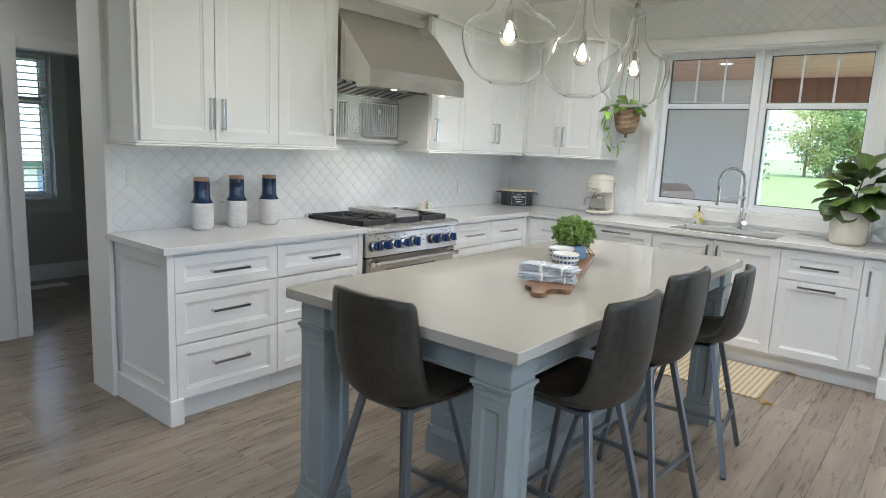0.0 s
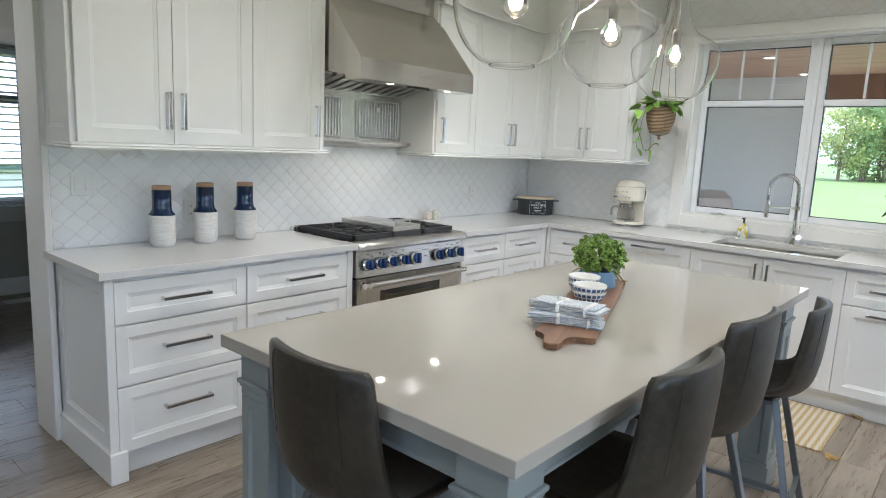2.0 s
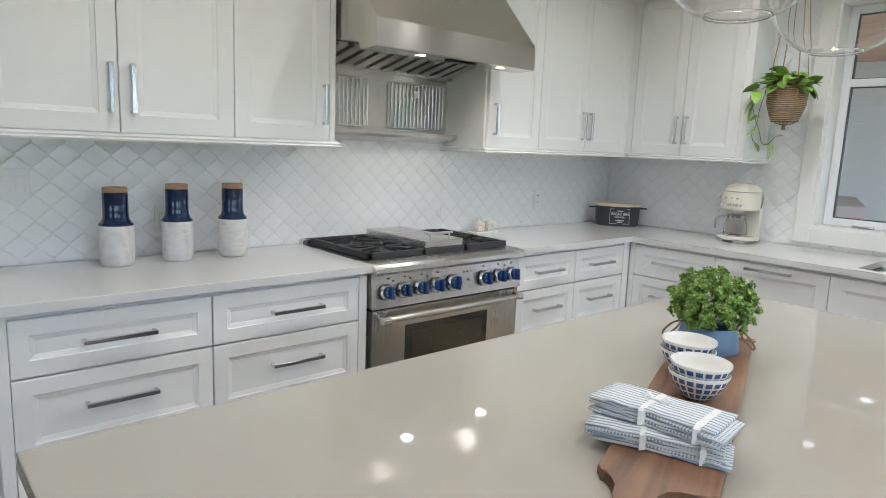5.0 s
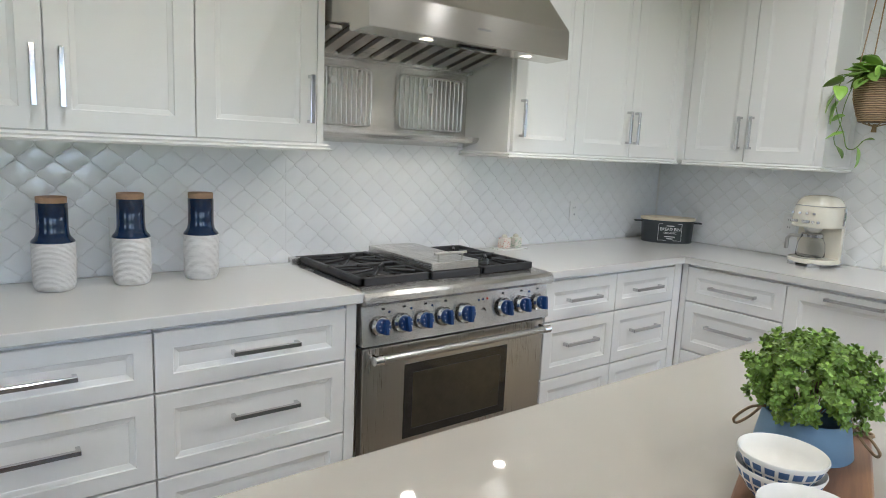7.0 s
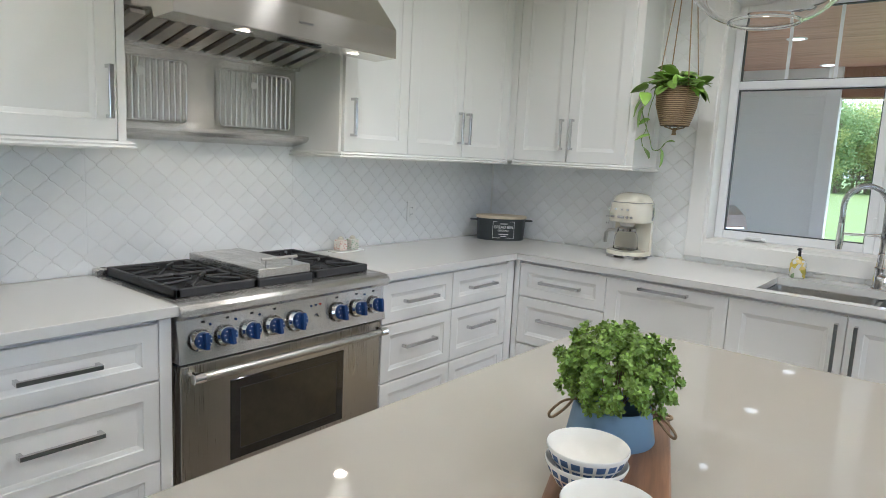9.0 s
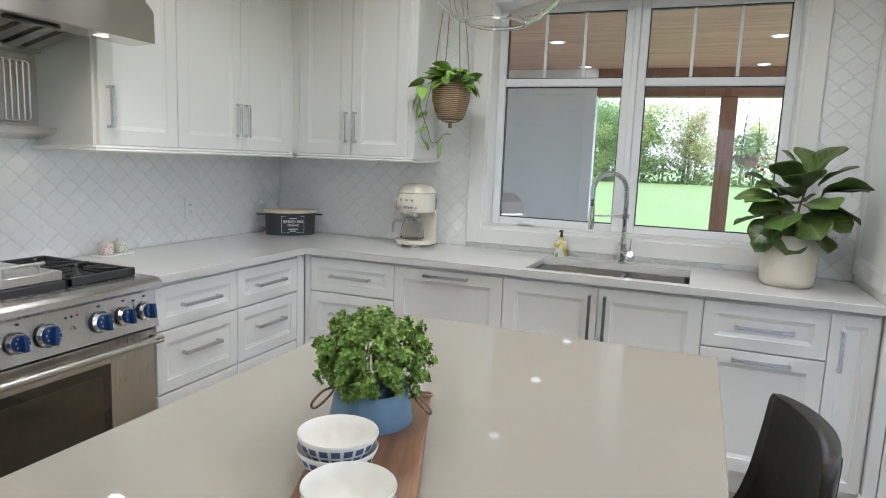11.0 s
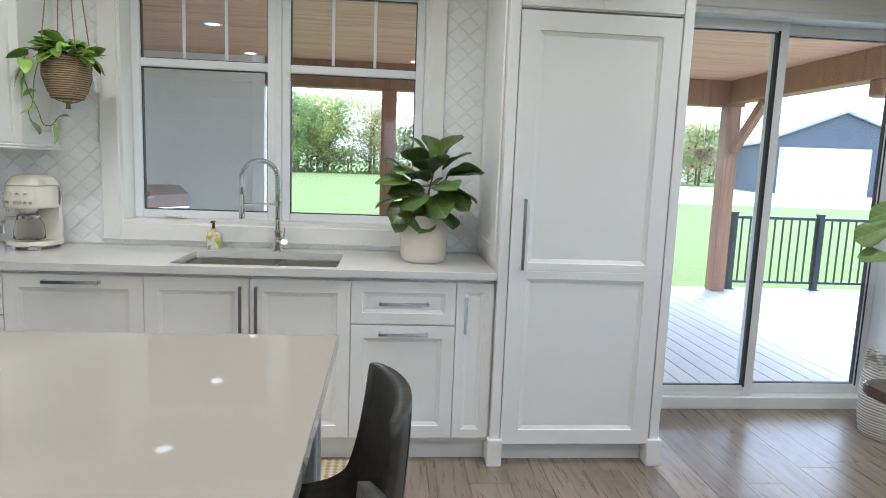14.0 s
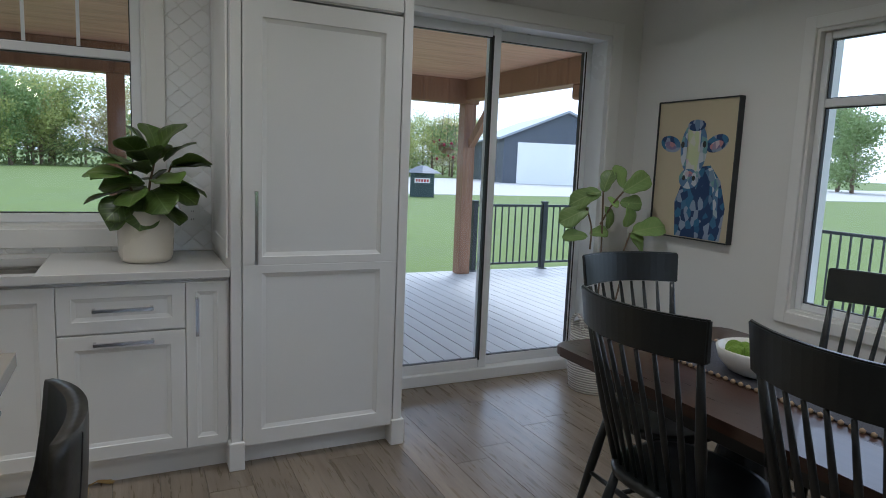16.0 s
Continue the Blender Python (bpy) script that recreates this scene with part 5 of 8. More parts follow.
def make_pendant():
    p = thing("pendant_lamp", I4, "clear blown-glass bell pendant with a lit globe bulb", "pendant lamp", "pendants over the island")
    prof = catmull([(0.064, 0.0), (0.068, 0.003), (0.098, 0.016), (0.135, 0.050), (0.160, 0.092), (0.174, 0.140), (0.178, 0.178), (0.172, 0.206), (0.150, 0.229), (0.112, 0.250), (0.076, 0.278),
                    (0.053, 0.315), (0.042, 0.360), (0.037, 0.410), (0.036, 0.455)], 3)
    bm = B()
    outer = prof
    inner = [(max(r - 0.0025, 0.001), z) for r, z in reversed(prof)]
    loops = outer + inner
    lathe(bm, loops + [loops[0]], 48, cap=False)
    bmesh.ops.remove_doubles(bm, verts=bm.verts, dist=1e-5)
    bmesh.ops.recalc_face_normals(bm, faces=bm.faces)
    o = part("glass_shade", bm, M_LAMPGLASS, p, "clear glass shade", smooth=True)
    o.visible_shadow = False
    bm = B()
    tube(bm, [(0.064 * math.cos(a), 0.064 * math.sin(a), 0.001) for a in (2 * math.pi * i / 40 for i in range(40))], 0.0034, 8, closed=True)
    o = part("rim_bead", bm, M_LAMPGLASS, p, smooth=True)
    o.visible_shadow = False
    bm = B()
    lathe(bm, [(0.0385, 0.445), (0.0385, 0.470), (0.02, 0.482), (0.006, 0.49)], 28)
    part("cap", bm, M_ROD, p, "brushed nickel cap")
    bm = B()
    rod(bm, (0, 0, 0.26), (0, 0, CEIL - 1.71 - 0.02), 0.0055, None, 12)
    part("stem", bm, M_ROD, p)
    bm = B()
    lathe(bm, [(0.018, 0.225), (0.019, 0.27), (0.010, 0.285)], 20)
    part("socket", bm, M_CHROME, p)
    bm = B()
    lathe(bm, [(0.0, CEIL - 1.71 - 0.025), (0.06, CEIL - 1.71 - 0.02), (0.062, CEIL - 1.71)], 28)
    part("canopy", bm, M_ROD, p)
    bm = B()
    lathe(bm, [(0.0, 0.132), (0.018, 0.136), (0.033, 0.150), (0.039, 0.172), (0.034, 0.195), (0.020, 0.214), (0.013, 0.226)], 24, cap=False)
    o = part("bulb", bm, M_LAMPGLASS, p, "clear globe bulb", smooth=True)
    o.visible_shadow = False
    bm = B()
    bmesh.ops.create_uvsphere(bm, u_segments=16, v_segments=10, radius=0.016)
    o = part("glow_core", bm, glow("bulb_glow", (1.0, 0.80, 0.55), 30.0), p, smooth=True)
    o.matrix_basis = pose(0, 0, 0.176) @ Matrix.Diagonal((1, 1, 1.15, 1))
    for k in range(6):
        a = k * math.pi / 3
        bm = B()
        rod(bm, (0.006 * math.cos(a), 0.006 * math.sin(a), 0.212), (0.011 * math.cos(a + .5), 0.011 * math.sin(a + .5), 0.160), 0.0016, None, 6)
        part("filament", bm, M_BULB, p)
    return p


pend = make_pendant()
pend.matrix_basis = pose(-0.888, 2.428, 1.71)
for y in (3.01, 3.585):
    copy_thing(pend, pose(-0.888, y, 1.71))

# ---- counter things ----
M_NAVY = plain("navy_glaze", (0.006, 0.019, 0.058), 0.10, var=0.4, scale=20, fine=120, bmp=0.05, coat=0.3)
M_CORK = plain("cork", (0.42, 0.27, 0.16), 0.85, var=0.3, scale=80, fine=300, bmp=0.5)


def ribbed_mat():
    m, t, p = nt("combed_white_stoneware")
    v = coords(t)
    w = t.nodes.new("ShaderNodeTexWave")
    w.bands_direction = 'Z'
    w.inputs["Scale"].default_value, w.inputs["Distortion"].default_value, w.inputs["Detail"].default_value, w.inputs["Detail Scale"].default_value = 82.0, 0.7, 3.0, 3.0
    t.links.new(v, w.inputs["Vector"])
    worn = ramp(t, noise_tex(t, coords(t, (14, 14, 70)), 1.0, 4, 0.6), [(0.35, 0.15), (0.65, 0.85)])
    line = ramp(t, w.outputs[0], [(0.10, (0.30, 0.275, 0.255)), (0.36, (0.74, 0.72, 0.69)), (0.9, (0.78, 0.765, 0.74))])
    t.links.new(mixrgb(t, worn, (0.76, 0.745, 0.72), line), p.inputs["Base Color"])
    p.inputs["Roughness"].default_value = 0.5
    bump(t, p, w.outputs[0], 0.5, 0.002)
    return m


M_RIB = ribbed_mat()
CAN_S = Matrix.Diagonal((0.97, 0.97, 1.035, 1))
can = thing("canister", I4, "white combed stoneware canister with navy glazed neck and cork lid", "canister", "canisters on the worktop")
bm = B()
lathe(bm, [(0.050, 0.0), (0.057, 0.005), (0.0625, 0.018), (0.064, 0.04), (0.0645, 0.10), (0.064, 0.150), (0.060, 0.156)], 40)
part("body", bm, M_RIB, can, smooth=True)
bm = B()
lathe(bm, [(0.060, 0.148), (0.0645, 0.151), (0.062, 0.156), (0.055, 0.163), (0.050, 0.171), (0.0475, 0.182), (0.0465, 0.20), (0.0465, 0.268), (0.043, 0.272)], 40)
part("neck", bm, M_NAVY, can, "glossy navy blue neck", smooth=True)
bm = B()
lathe(bm, [(0.042, 0.268), (0.0445, 0.271), (0.0455, 0.287), (0.043, 0.289)], 32)
part("lid", bm, M_CORK, can, "cork lid")
can.matrix_basis = pose(-2.878, 2.325, 0.92) @ CAN_S
for y in (2.553, 2.784):
    copy_thing(can, pose(-2.878, y, 0.92, 0, 0, y * 200) @ CAN_S)


def text(body, size, mat, parent, m, name="lettering"):
    c = bpy.data.curves.new(name, 'FONT')
    c.body, c.size, c.align_x, c.align_y, c.extrude = body, size, 'CENTER', 'CENTER', 0.0003
    c.materials.append(mat)
    o = new(name, c)
    o.parent = parent
    o.matrix_basis = m
    return o


M_CHAR = plain("charcoal_enamel", (0.035, 0.042, 0.046), 0.38, var=0.1, bmp=0.04)
M_LIDWOOD = wood("pale_lid_wood", (0.62, 0.51, 0.36), (0.78, 0.68, 0.52), 0.5, (2, 14, 14))
bn = thing("bread_bin", pose(-2.80, 5.550, 0.92, 0, 0, 45) @ Matrix.Diagonal((1, 1, 1.1, 1)), "charcoal enamel oval bread bin with white lettering and pale wooden lid", "bread bin")
bm = B()
lathe(bm, [(0.93, 0.0), (0.96, 0.006), (1.0, 0.118), (1.02, 0.122)], 48, 0.155, 0.095)
part("body", bm, M_CHAR, bn, smooth=True)
bm = B()
lathe(bm, [(1.0, 0.123), (1.03, 0.126), (1.03, 0.136), (1.0, 0.139)], 48, 0.157, 0.097)
part("lid", bm, M_LIDWOOD, bn, "pale wooden lid")
for s in (-1, 1):
    bm = B()
    box(bm, s * 0.175 - 0.024, s * 0.175 + 0.024, -0.022, 0.022, 0.108, 0.116, 0.003, 1)
    o = part("handle", bm, M_CHAR, bn)
bm = B()
for (x0, x1, z0, z1) in ((-0.068, 0.068, 0.108, 0.1095), (-0.068, 0.068, 0.016, 0.0175), (-0.068, -0.0665, 0.016, 0.1095), (0.0665, 0.068, 0.016, 0.1095)):
    box(bm, x0, x1, -0.0985, -0.0975, z0, z1)
for v in bm.verts:
    v.co.y += 0.095 * (1 - math.sqrt(max(0, 1 - (v.co.x / 0.155) ** 2))) - 0.002
part("label_border", bm, M_TRIM, bn)
text("BREAD BIN", 0.024, M_TRIM, bn, pose(0, -0.0975, 0.078, 90))
text("ORGANIC", 0.016, M_TRIM, bn, pose(0, -0.0975, 0.058, 90))
for (w_, z_) in ((0.022, 0.097), (0.03, 0.038), (0.018, 0.027)):
    part("small_print", boxm(-w_, w_, -0.0985, -0.0970, z_ - 0.002, z_ + 0.002), M_TRIM, bn)

M_CREAM = plain("cream_enamel", (0.76, 0.72, 0.60), 0.18, var=0.02, bmp=0.0, coat=0.4)
M_CLEAR = glass("clear_glass", 0.0, (0.96, 0.98, 0.97), 1.3)
M_CARAFE = glass("thin_carafe_glass", 0.0, (1, 1, 1), 1.10)
cf = thing("coffee_maker", pose(-1.950, 5.570, 0.92, 0, 0, -4) @ Matrix.Diagonal((1, 1, 0.965, 1)), "cream retro drip coffee maker with glass carafe and chrome feet", "coffee maker")
back_outline = [(x * 0.985, y * 0.985) for x, y in rounded(0.108, 0.125, 0.092, 8) if y > 0.024] + [(-0.1064, 0.022), (0.1064, 0.022)]
part("column", slab(sorted(back_outline, key=lambda q: math.atan2(q[1] - 0.06, q[0])), 0.03, 0.215, 0.003), M_CREAM, cf)
bm = B()
secs = [(0.98, 0.205), (1.0, 0.215), (0.985, 0.265), (0.945, 0.305), (0.885, 0.325), (0.79, 0.345), (0.67, 0.358), (0.46, 0.367), (0.2, 0.371)]
loops = [[bm.verts.new((x * k, y * k, z)) for x, y in rounded(0.108, 0.125, 0.092, 8)] for k, z in secs]
for a_, b_ in zip(loops, loops[1:]):
    skin(bm, a_, b_)
bm.faces.new(list(reversed(loops[0])))
bm.faces.new(loops[-1])
part("head", bm, M_CREAM, cf, smooth=True)
bm = B()
tube(bm, [(x * 0.93, y * 0.93, 0.316) for x, y in rounded(0.108, 0.125, 0.092, 8)], 0.0022, 6, closed=True)
part("trim_ring", bm, M_PULL, cf)
part("base", slab(rounded(0.108, 0.125, 0.092, 8), 0.018, 0.042, 0.006), M_CREAM, cf)
for s in (-0.05, 0.05):
    part("foot", boxm(s - 0.022, s + 0.022, -0.120, -0.06, 0, 0.024, 0.004, 1), M_PULL, cf)
for s in (-0.07, 0.07):
    part("foot", boxm(s - 0.02, s + 0.02, 0.06, 0.105, 0, 0.016, 0.004, 1), M_PULL, cf)
bm = B()
lathe(bm, [(0.062, 0.0), (0.066, 0.006), (0.0665, 0.03), (0.062, 0.075), (0.052, 0.098), (0.050, 0.108), (0.048, 0.108), (0.05, 0.098), (0.060, 0.074), (0.0645, 0.03), (0.064, 0.008), (0.0, 0.004)], 32, c=(0, -0.045, 0.045))
part("carafe", bm, M_CARAFE, cf, "clear glass carafe", smooth=True)
bm = B()
lathe(bm, [(0.052, 0.108), (0.052, 0.122), (0.045, 0.128)], 28, c=(0, -0.045, 0.045))
part("carafe_lid", bm, M_PULL, cf)
bm = B()
tube(bm, [(-0.055, -0.05, 0.150), (-0.10, -0.06, 0.150), (-0.115, -0.062, 0.13), (-0.115, -0.062, 0.075)], 0.010, 8)
part("carafe_handle", bm, M_ROD, cf)
bm = B()
lathe(bm, [(0.034, 0.176), (0.046, 0.205)], 20, c=(0, -0.045, 0))
part("filter_cone", bm, M_ROD, cf)
for i, x in enumerate((-0.06, -0.045, 0.0, 0.035, 0.06)):
    bm = B()
    if i == 2:
        box(bm, x - 0.02, x + 0.02, -0.008, 0.008, 0, 0.006, 0.003, 2)
    else:
        lathe(bm, [(0.0075, 0), (0.0075, 0.005), (0.006, 0.006)], 14, c=(x, 0, 0))
    o = part("button", bm, M_PULL, cf)
    o.matrix_basis = pose(0, -0.124, 0.235, 90)
for x in (-0.07, -0.035, 0.0, 0.035):
    part("letter_bar", boxm(x - 0.006, x + 0.006, -0.1255, -0.120, 0.272, 0.282), M_PULL, cf)
bm = B()
tube(bm, [(0.1085, 0.02, 0.22), (0.112, 0.02, 0.25), (0.112, 0.02, 0.29), (0.1085, 0.02, 0.31)], 0.006, 6)
part("level_gauge", bm, M_PULL, cf)

# faucet
fa = thing("faucet", pose(-0.80, 5.64, 0.92, 0, 0, -55), "chrome pull-down spring faucet with side lever", "faucet")
bm = B()
lathe(bm, [(0.028, 0.0), (0.028, 0.006), (0.022, 0.010), (0.022, 0.10), (0.017, 0.105), (0.015, 0.16), (0.0125, 0.165)], 24)
part("base", bm, M_CHROME, fa, smooth=False)
arc = [(0, 0, 0.16), (0, 0, 0.30)] + [(-0.002, -0.095 + 0.095 * math.cos(a), 0.37 + 0.092 * math.sin(a)) for a in (math.pi * i / 14 for i in range(15))] + [(0, -0.19, 0.33), (0, -0.19, 0.29)]
bm = B()
tube(bm, arc, 0.0122, 14)
part("hose", bm, M_PULL, fa, smooth=True)
bm = B()
path = [Vector(p) for p in catmull(arc[1:-1], 6)]
coil = []
tot = 0.0
for i, p in enumerate(path[:-1]):
    d = path[i + 1] - p
    u = Vector((1, 0, 0))
    v = d.normalized().cross(u)
    for k in range(4):
        a = (tot + d.length * k / 4) / 0.0062 * 2 * math.pi * 0.5
        coil.append(p + d * (k / 4) + (u * math.cos(a) + v * math.sin(a)) * 0.0122)
    tot += d.length
tube(bm, coil, 0.0016, 5)
part("spring", bm, M_CHROME, fa, smooth=True)
bm = B()
rod(bm, (0, -0.19, 0.295), (0, -0.19, 0.20), 0.013, 0.016, 16)
rod(bm, (0, -0.19, 0.20), (0, -0.19, 0.175), 0.016, 0.014, 16)
part("spray_head", bm, M_CHROME, fa)
bm = B()
rod(bm, (0, 0, 0.245), (0, -0.18, 0.245), 0.0065, None, 10)
lathe(bm, [(0.019, 0.232), (0.019, 0.258)], 16)
part("holder_arm", bm, M_CHROME, fa)
bm = B()
rod(bm, (0.02, 0, 0.058), (0.075, 0, 0.058), 0.018, 0.018, 16)
rod(bm, (0.070, 0, 0.058), (0.078, 0.0, 0.135), 0.005, 0.004, 8)
part("lever", bm, M_CHROME, fa)

sp = thing("soap_dispenser", pose(-1.13, 5.675, 0.92), "small printed glass soap bottle with black pump", "soap dispenser")
bm = B()
lathe(bm, [(0.033, 0), (0.036, 0.004), (0.036, 0.07), (0.030, 0.085), (0.013, 0.095), (0.012, 0.105)], 24)


def floral_mat():
    m, t, p = nt("lemon_print")
    vo = node(t, "ShaderNodeTexVoronoi", Scale=45.0)
    t.links.new(coords(t), vo.inputs["Vector"])
    c = ramp(t, vo.outputs["Color"], [(0.0, (0.75, 0.75, 0.68)), (0.45, (0.75, 0.75, 0.68)), (0.55, (0.75, 0.55, 0.06)), (0.75, (0.16, 0.32, 0.08)), (0.9, (0.75, 0.75, 0.68))])
    t.links.new(c, p.inputs["Base Color"])
    p.inputs["Roughness"].default_value = 0.2
    return m


part("bottle", bm, floral_mat(), sp, smooth=True)
bm = B()
rod(bm, (0, 0, 0.105), (0, 0, 0.135), 0.008, 0.006, 12)
box(bm, -0.008, 0.008, -0.035, 0.01, 0.135, 0.145, 0.003, 1)
part("pump", bm, M_BLACK, sp)

for i, (y, col) in enumerate(((4.345, (0.55, 0.20, 0.14)), (4.425, (0.16, 0.36, 0.18)))):
    s = thing("spice_shaker", pose(-2.955, y, 0.9262), "small patterned ceramic shaker on a white tray", "shaker", "shakers beside the range")
    bm = B()
    box(bm, -0.024, 0.024, -0.026, 0.026, 0.0, 0.055, 0.006, 2)
    m, t, p = nt("speckled_ceramic")
    vo = node(t, "ShaderNodeTexVoronoi", Scale=110.0)
    t.links.new(coords(t), vo.inputs["Vector"])
    t.links.new(ramp(t, vo.outputs["Distance"], [(0.25, col), (0.5, (0.74, 0.70, 0.62))]), p.inputs["Base Color"])
    p.inputs["Roughness"].default_value = 0.3
    part("body", bm, m, s)
    bm = B()
    lathe(bm, [(0.016, 0.055), (0.014, 0.066), (0.004, 0.072)], 14)
    part("cap", bm, M_CREAM, s)
single("spice_tray", slab([(x, y) for x, y in rounded(0.04, 0.10, 0.02)], 0.0, 0.006, 0.002), M_WHITECER, pose(-2.955, 4.385, 0.92), "small white ceramic tray under the shakers", "tray")

# outlets and switches
M_PLATE = plain("switch_plastic", (0.80, 0.80, 0.78), 0.35, var=0.01, bmp=0)


def plate(m, w, h, kind, label):
    s = thing("switch_plate" if kind == "switch" else "wall_outlet", m, label, "switch" if kind == "switch" else "outlet")
    part("plate", boxm(-w / 2, w / 2, -0.006, 0.0, -h / 2, h / 2, 0.002, 2), M_PLATE, s)
    n = 2 if w > 0.09 else 1
    for i in range(n):
        cx = 0 if n == 1 else (-0.023 + 0.046 * i)
        if kind == "switch":
            part("rocker", boxm(cx - 0.0155, cx + 0.0155, -0.0095, -0.006, -0.032, 0.032, 0.001, 1), M_PLATE, s)
        else:
            part("insert", boxm(cx - 0.0165, cx + 0.0165, -0.008, -0.006, -0.034, 0.034, 0.001, 1), M_PLATE, s)
            for z in (-0.02, 0.02):
                for dx in (-0.006, 0.006):
                    part("slot", boxm(cx + dx - 0.0012, cx + dx + 0.0012, -0.0086, -0.008, z - 0.005, z + 0.005), M_BLACK, s)


plate(pose(XR + 0.0055, 2.022, 1.222, 0, 0, 90), 0.108, 0.112, "switch", "white double rocker switch on the tiled wall")
plate(pose(XR + 0.0055, 2.545, 1.075, 0, 0, 90), 0.07, 0.114, "outlet", "white wall outlet behind the canisters")
plate(pose(XR + 0.0055, 4.945, 1.10, 0, 0, 90), 0.07, 0.114, "outlet", "white wall outlet on the tiled wall")
plate(pose(-2.17, YW - 0.0055, 1.10), 0.07, 0.114, "outlet", "white wall outlet behind the coffee maker")
plate(pose(0.16, YW - 0.0055, 1.10), 0.07, 0.114, "outlet", "white wall outlet behind the potted plant")
plate(pose(XE, 5.58, 1.10, 0, 0, -90), 0.07, 0.114, "switch", "white rocker switch beside the painting")

# ---- island things ----
M_BOARD = wood("acacia_board", (0.075, 0.033, 0.017), (0.31, 0.165, 0.085), 0.42, (14.0, 1.0, 14.0), bmp=0.1)
BD = pose(-0.853, 2.936, 0.92, 0, 0, 20.3)
hw, hl = 0.090, 0.46
hc = -0.020
ol = [(-hw, -hl + 0.012), (-hw + 0.012, -hl), (hc - 0.056, -hl - 0.004), (hc - 0.038, -hl - 0.016), (hc - 0.027, -hl - 0.036), (hc - 0.024, -hl - 0.060), (hc - 0.026, -hl - 0.086), (hc - 0.019, -hl - 0.104), (hc, -hl - 0.110),
      (hc + 0.019, -hl - 0.104), (hc + 0.026, -hl - 0.086), (hc + 0.024, -hl - 0.060), (hc + 0.027, -hl - 0.036), (hc + 0.038, -hl - 0.016), (hc + 0.056, -hl - 0.004), (hw - 0.01, -hl), (hw, -hl + 0.010), (hw, hl - 0.012), (hw - 0.012, hl), (-hw + 0.012, hl), (-hw, hl - 0.012)]
single("cutting_board", slab(ol, 0.0005, 0.02, 0.004), M_BOARD, BD, "long acacia wood serving board with a shaped handle", "cutting board")


def cloth_mat(name, check):
    m, t, p = nt(name)
    v = coords(t)
    w = t.nodes.new("ShaderNodeTexWave")
    w.bands_direction = 'Y'
    w.inputs["Scale"].default_value, w.inputs["Distortion"].default_value = 26.0 if not check else 48.0, 1.2
    t.links.new(v, w.inputs["Vector"])
    src = w.outputs[0]
    if check:
        w2 = t.nodes.new("ShaderNodeTexWave")
        w2.bands_direction = 'X'
        w2.inputs["Scale"].default_value = 48.0
        t.links.new(v, w2.inputs["Vector"])
        src = mixrgb(t, 0.5, w.outputs[0], w2.outputs[0])
    t.links.new(ramp(t, src, [(0.24, (0.30, 0.36, 0.45)), (0.44, (0.72, 0.73, 0.72))]), p.inputs["Base Color"])
    p.inputs["Roughness"].default_value = 0.9
    bump(t, p, noise_tex(t, v, 400, 3), 0.5)
    return m


M_STRIPE, M_CHECK = cloth_mat("striped_linen", False), cloth_mat("checked_linen", True)
M_RIBBON = plain("white_ribbon", (0.80, 0.79, 0.77), 0.6, var=0.03, bmp=0.2)


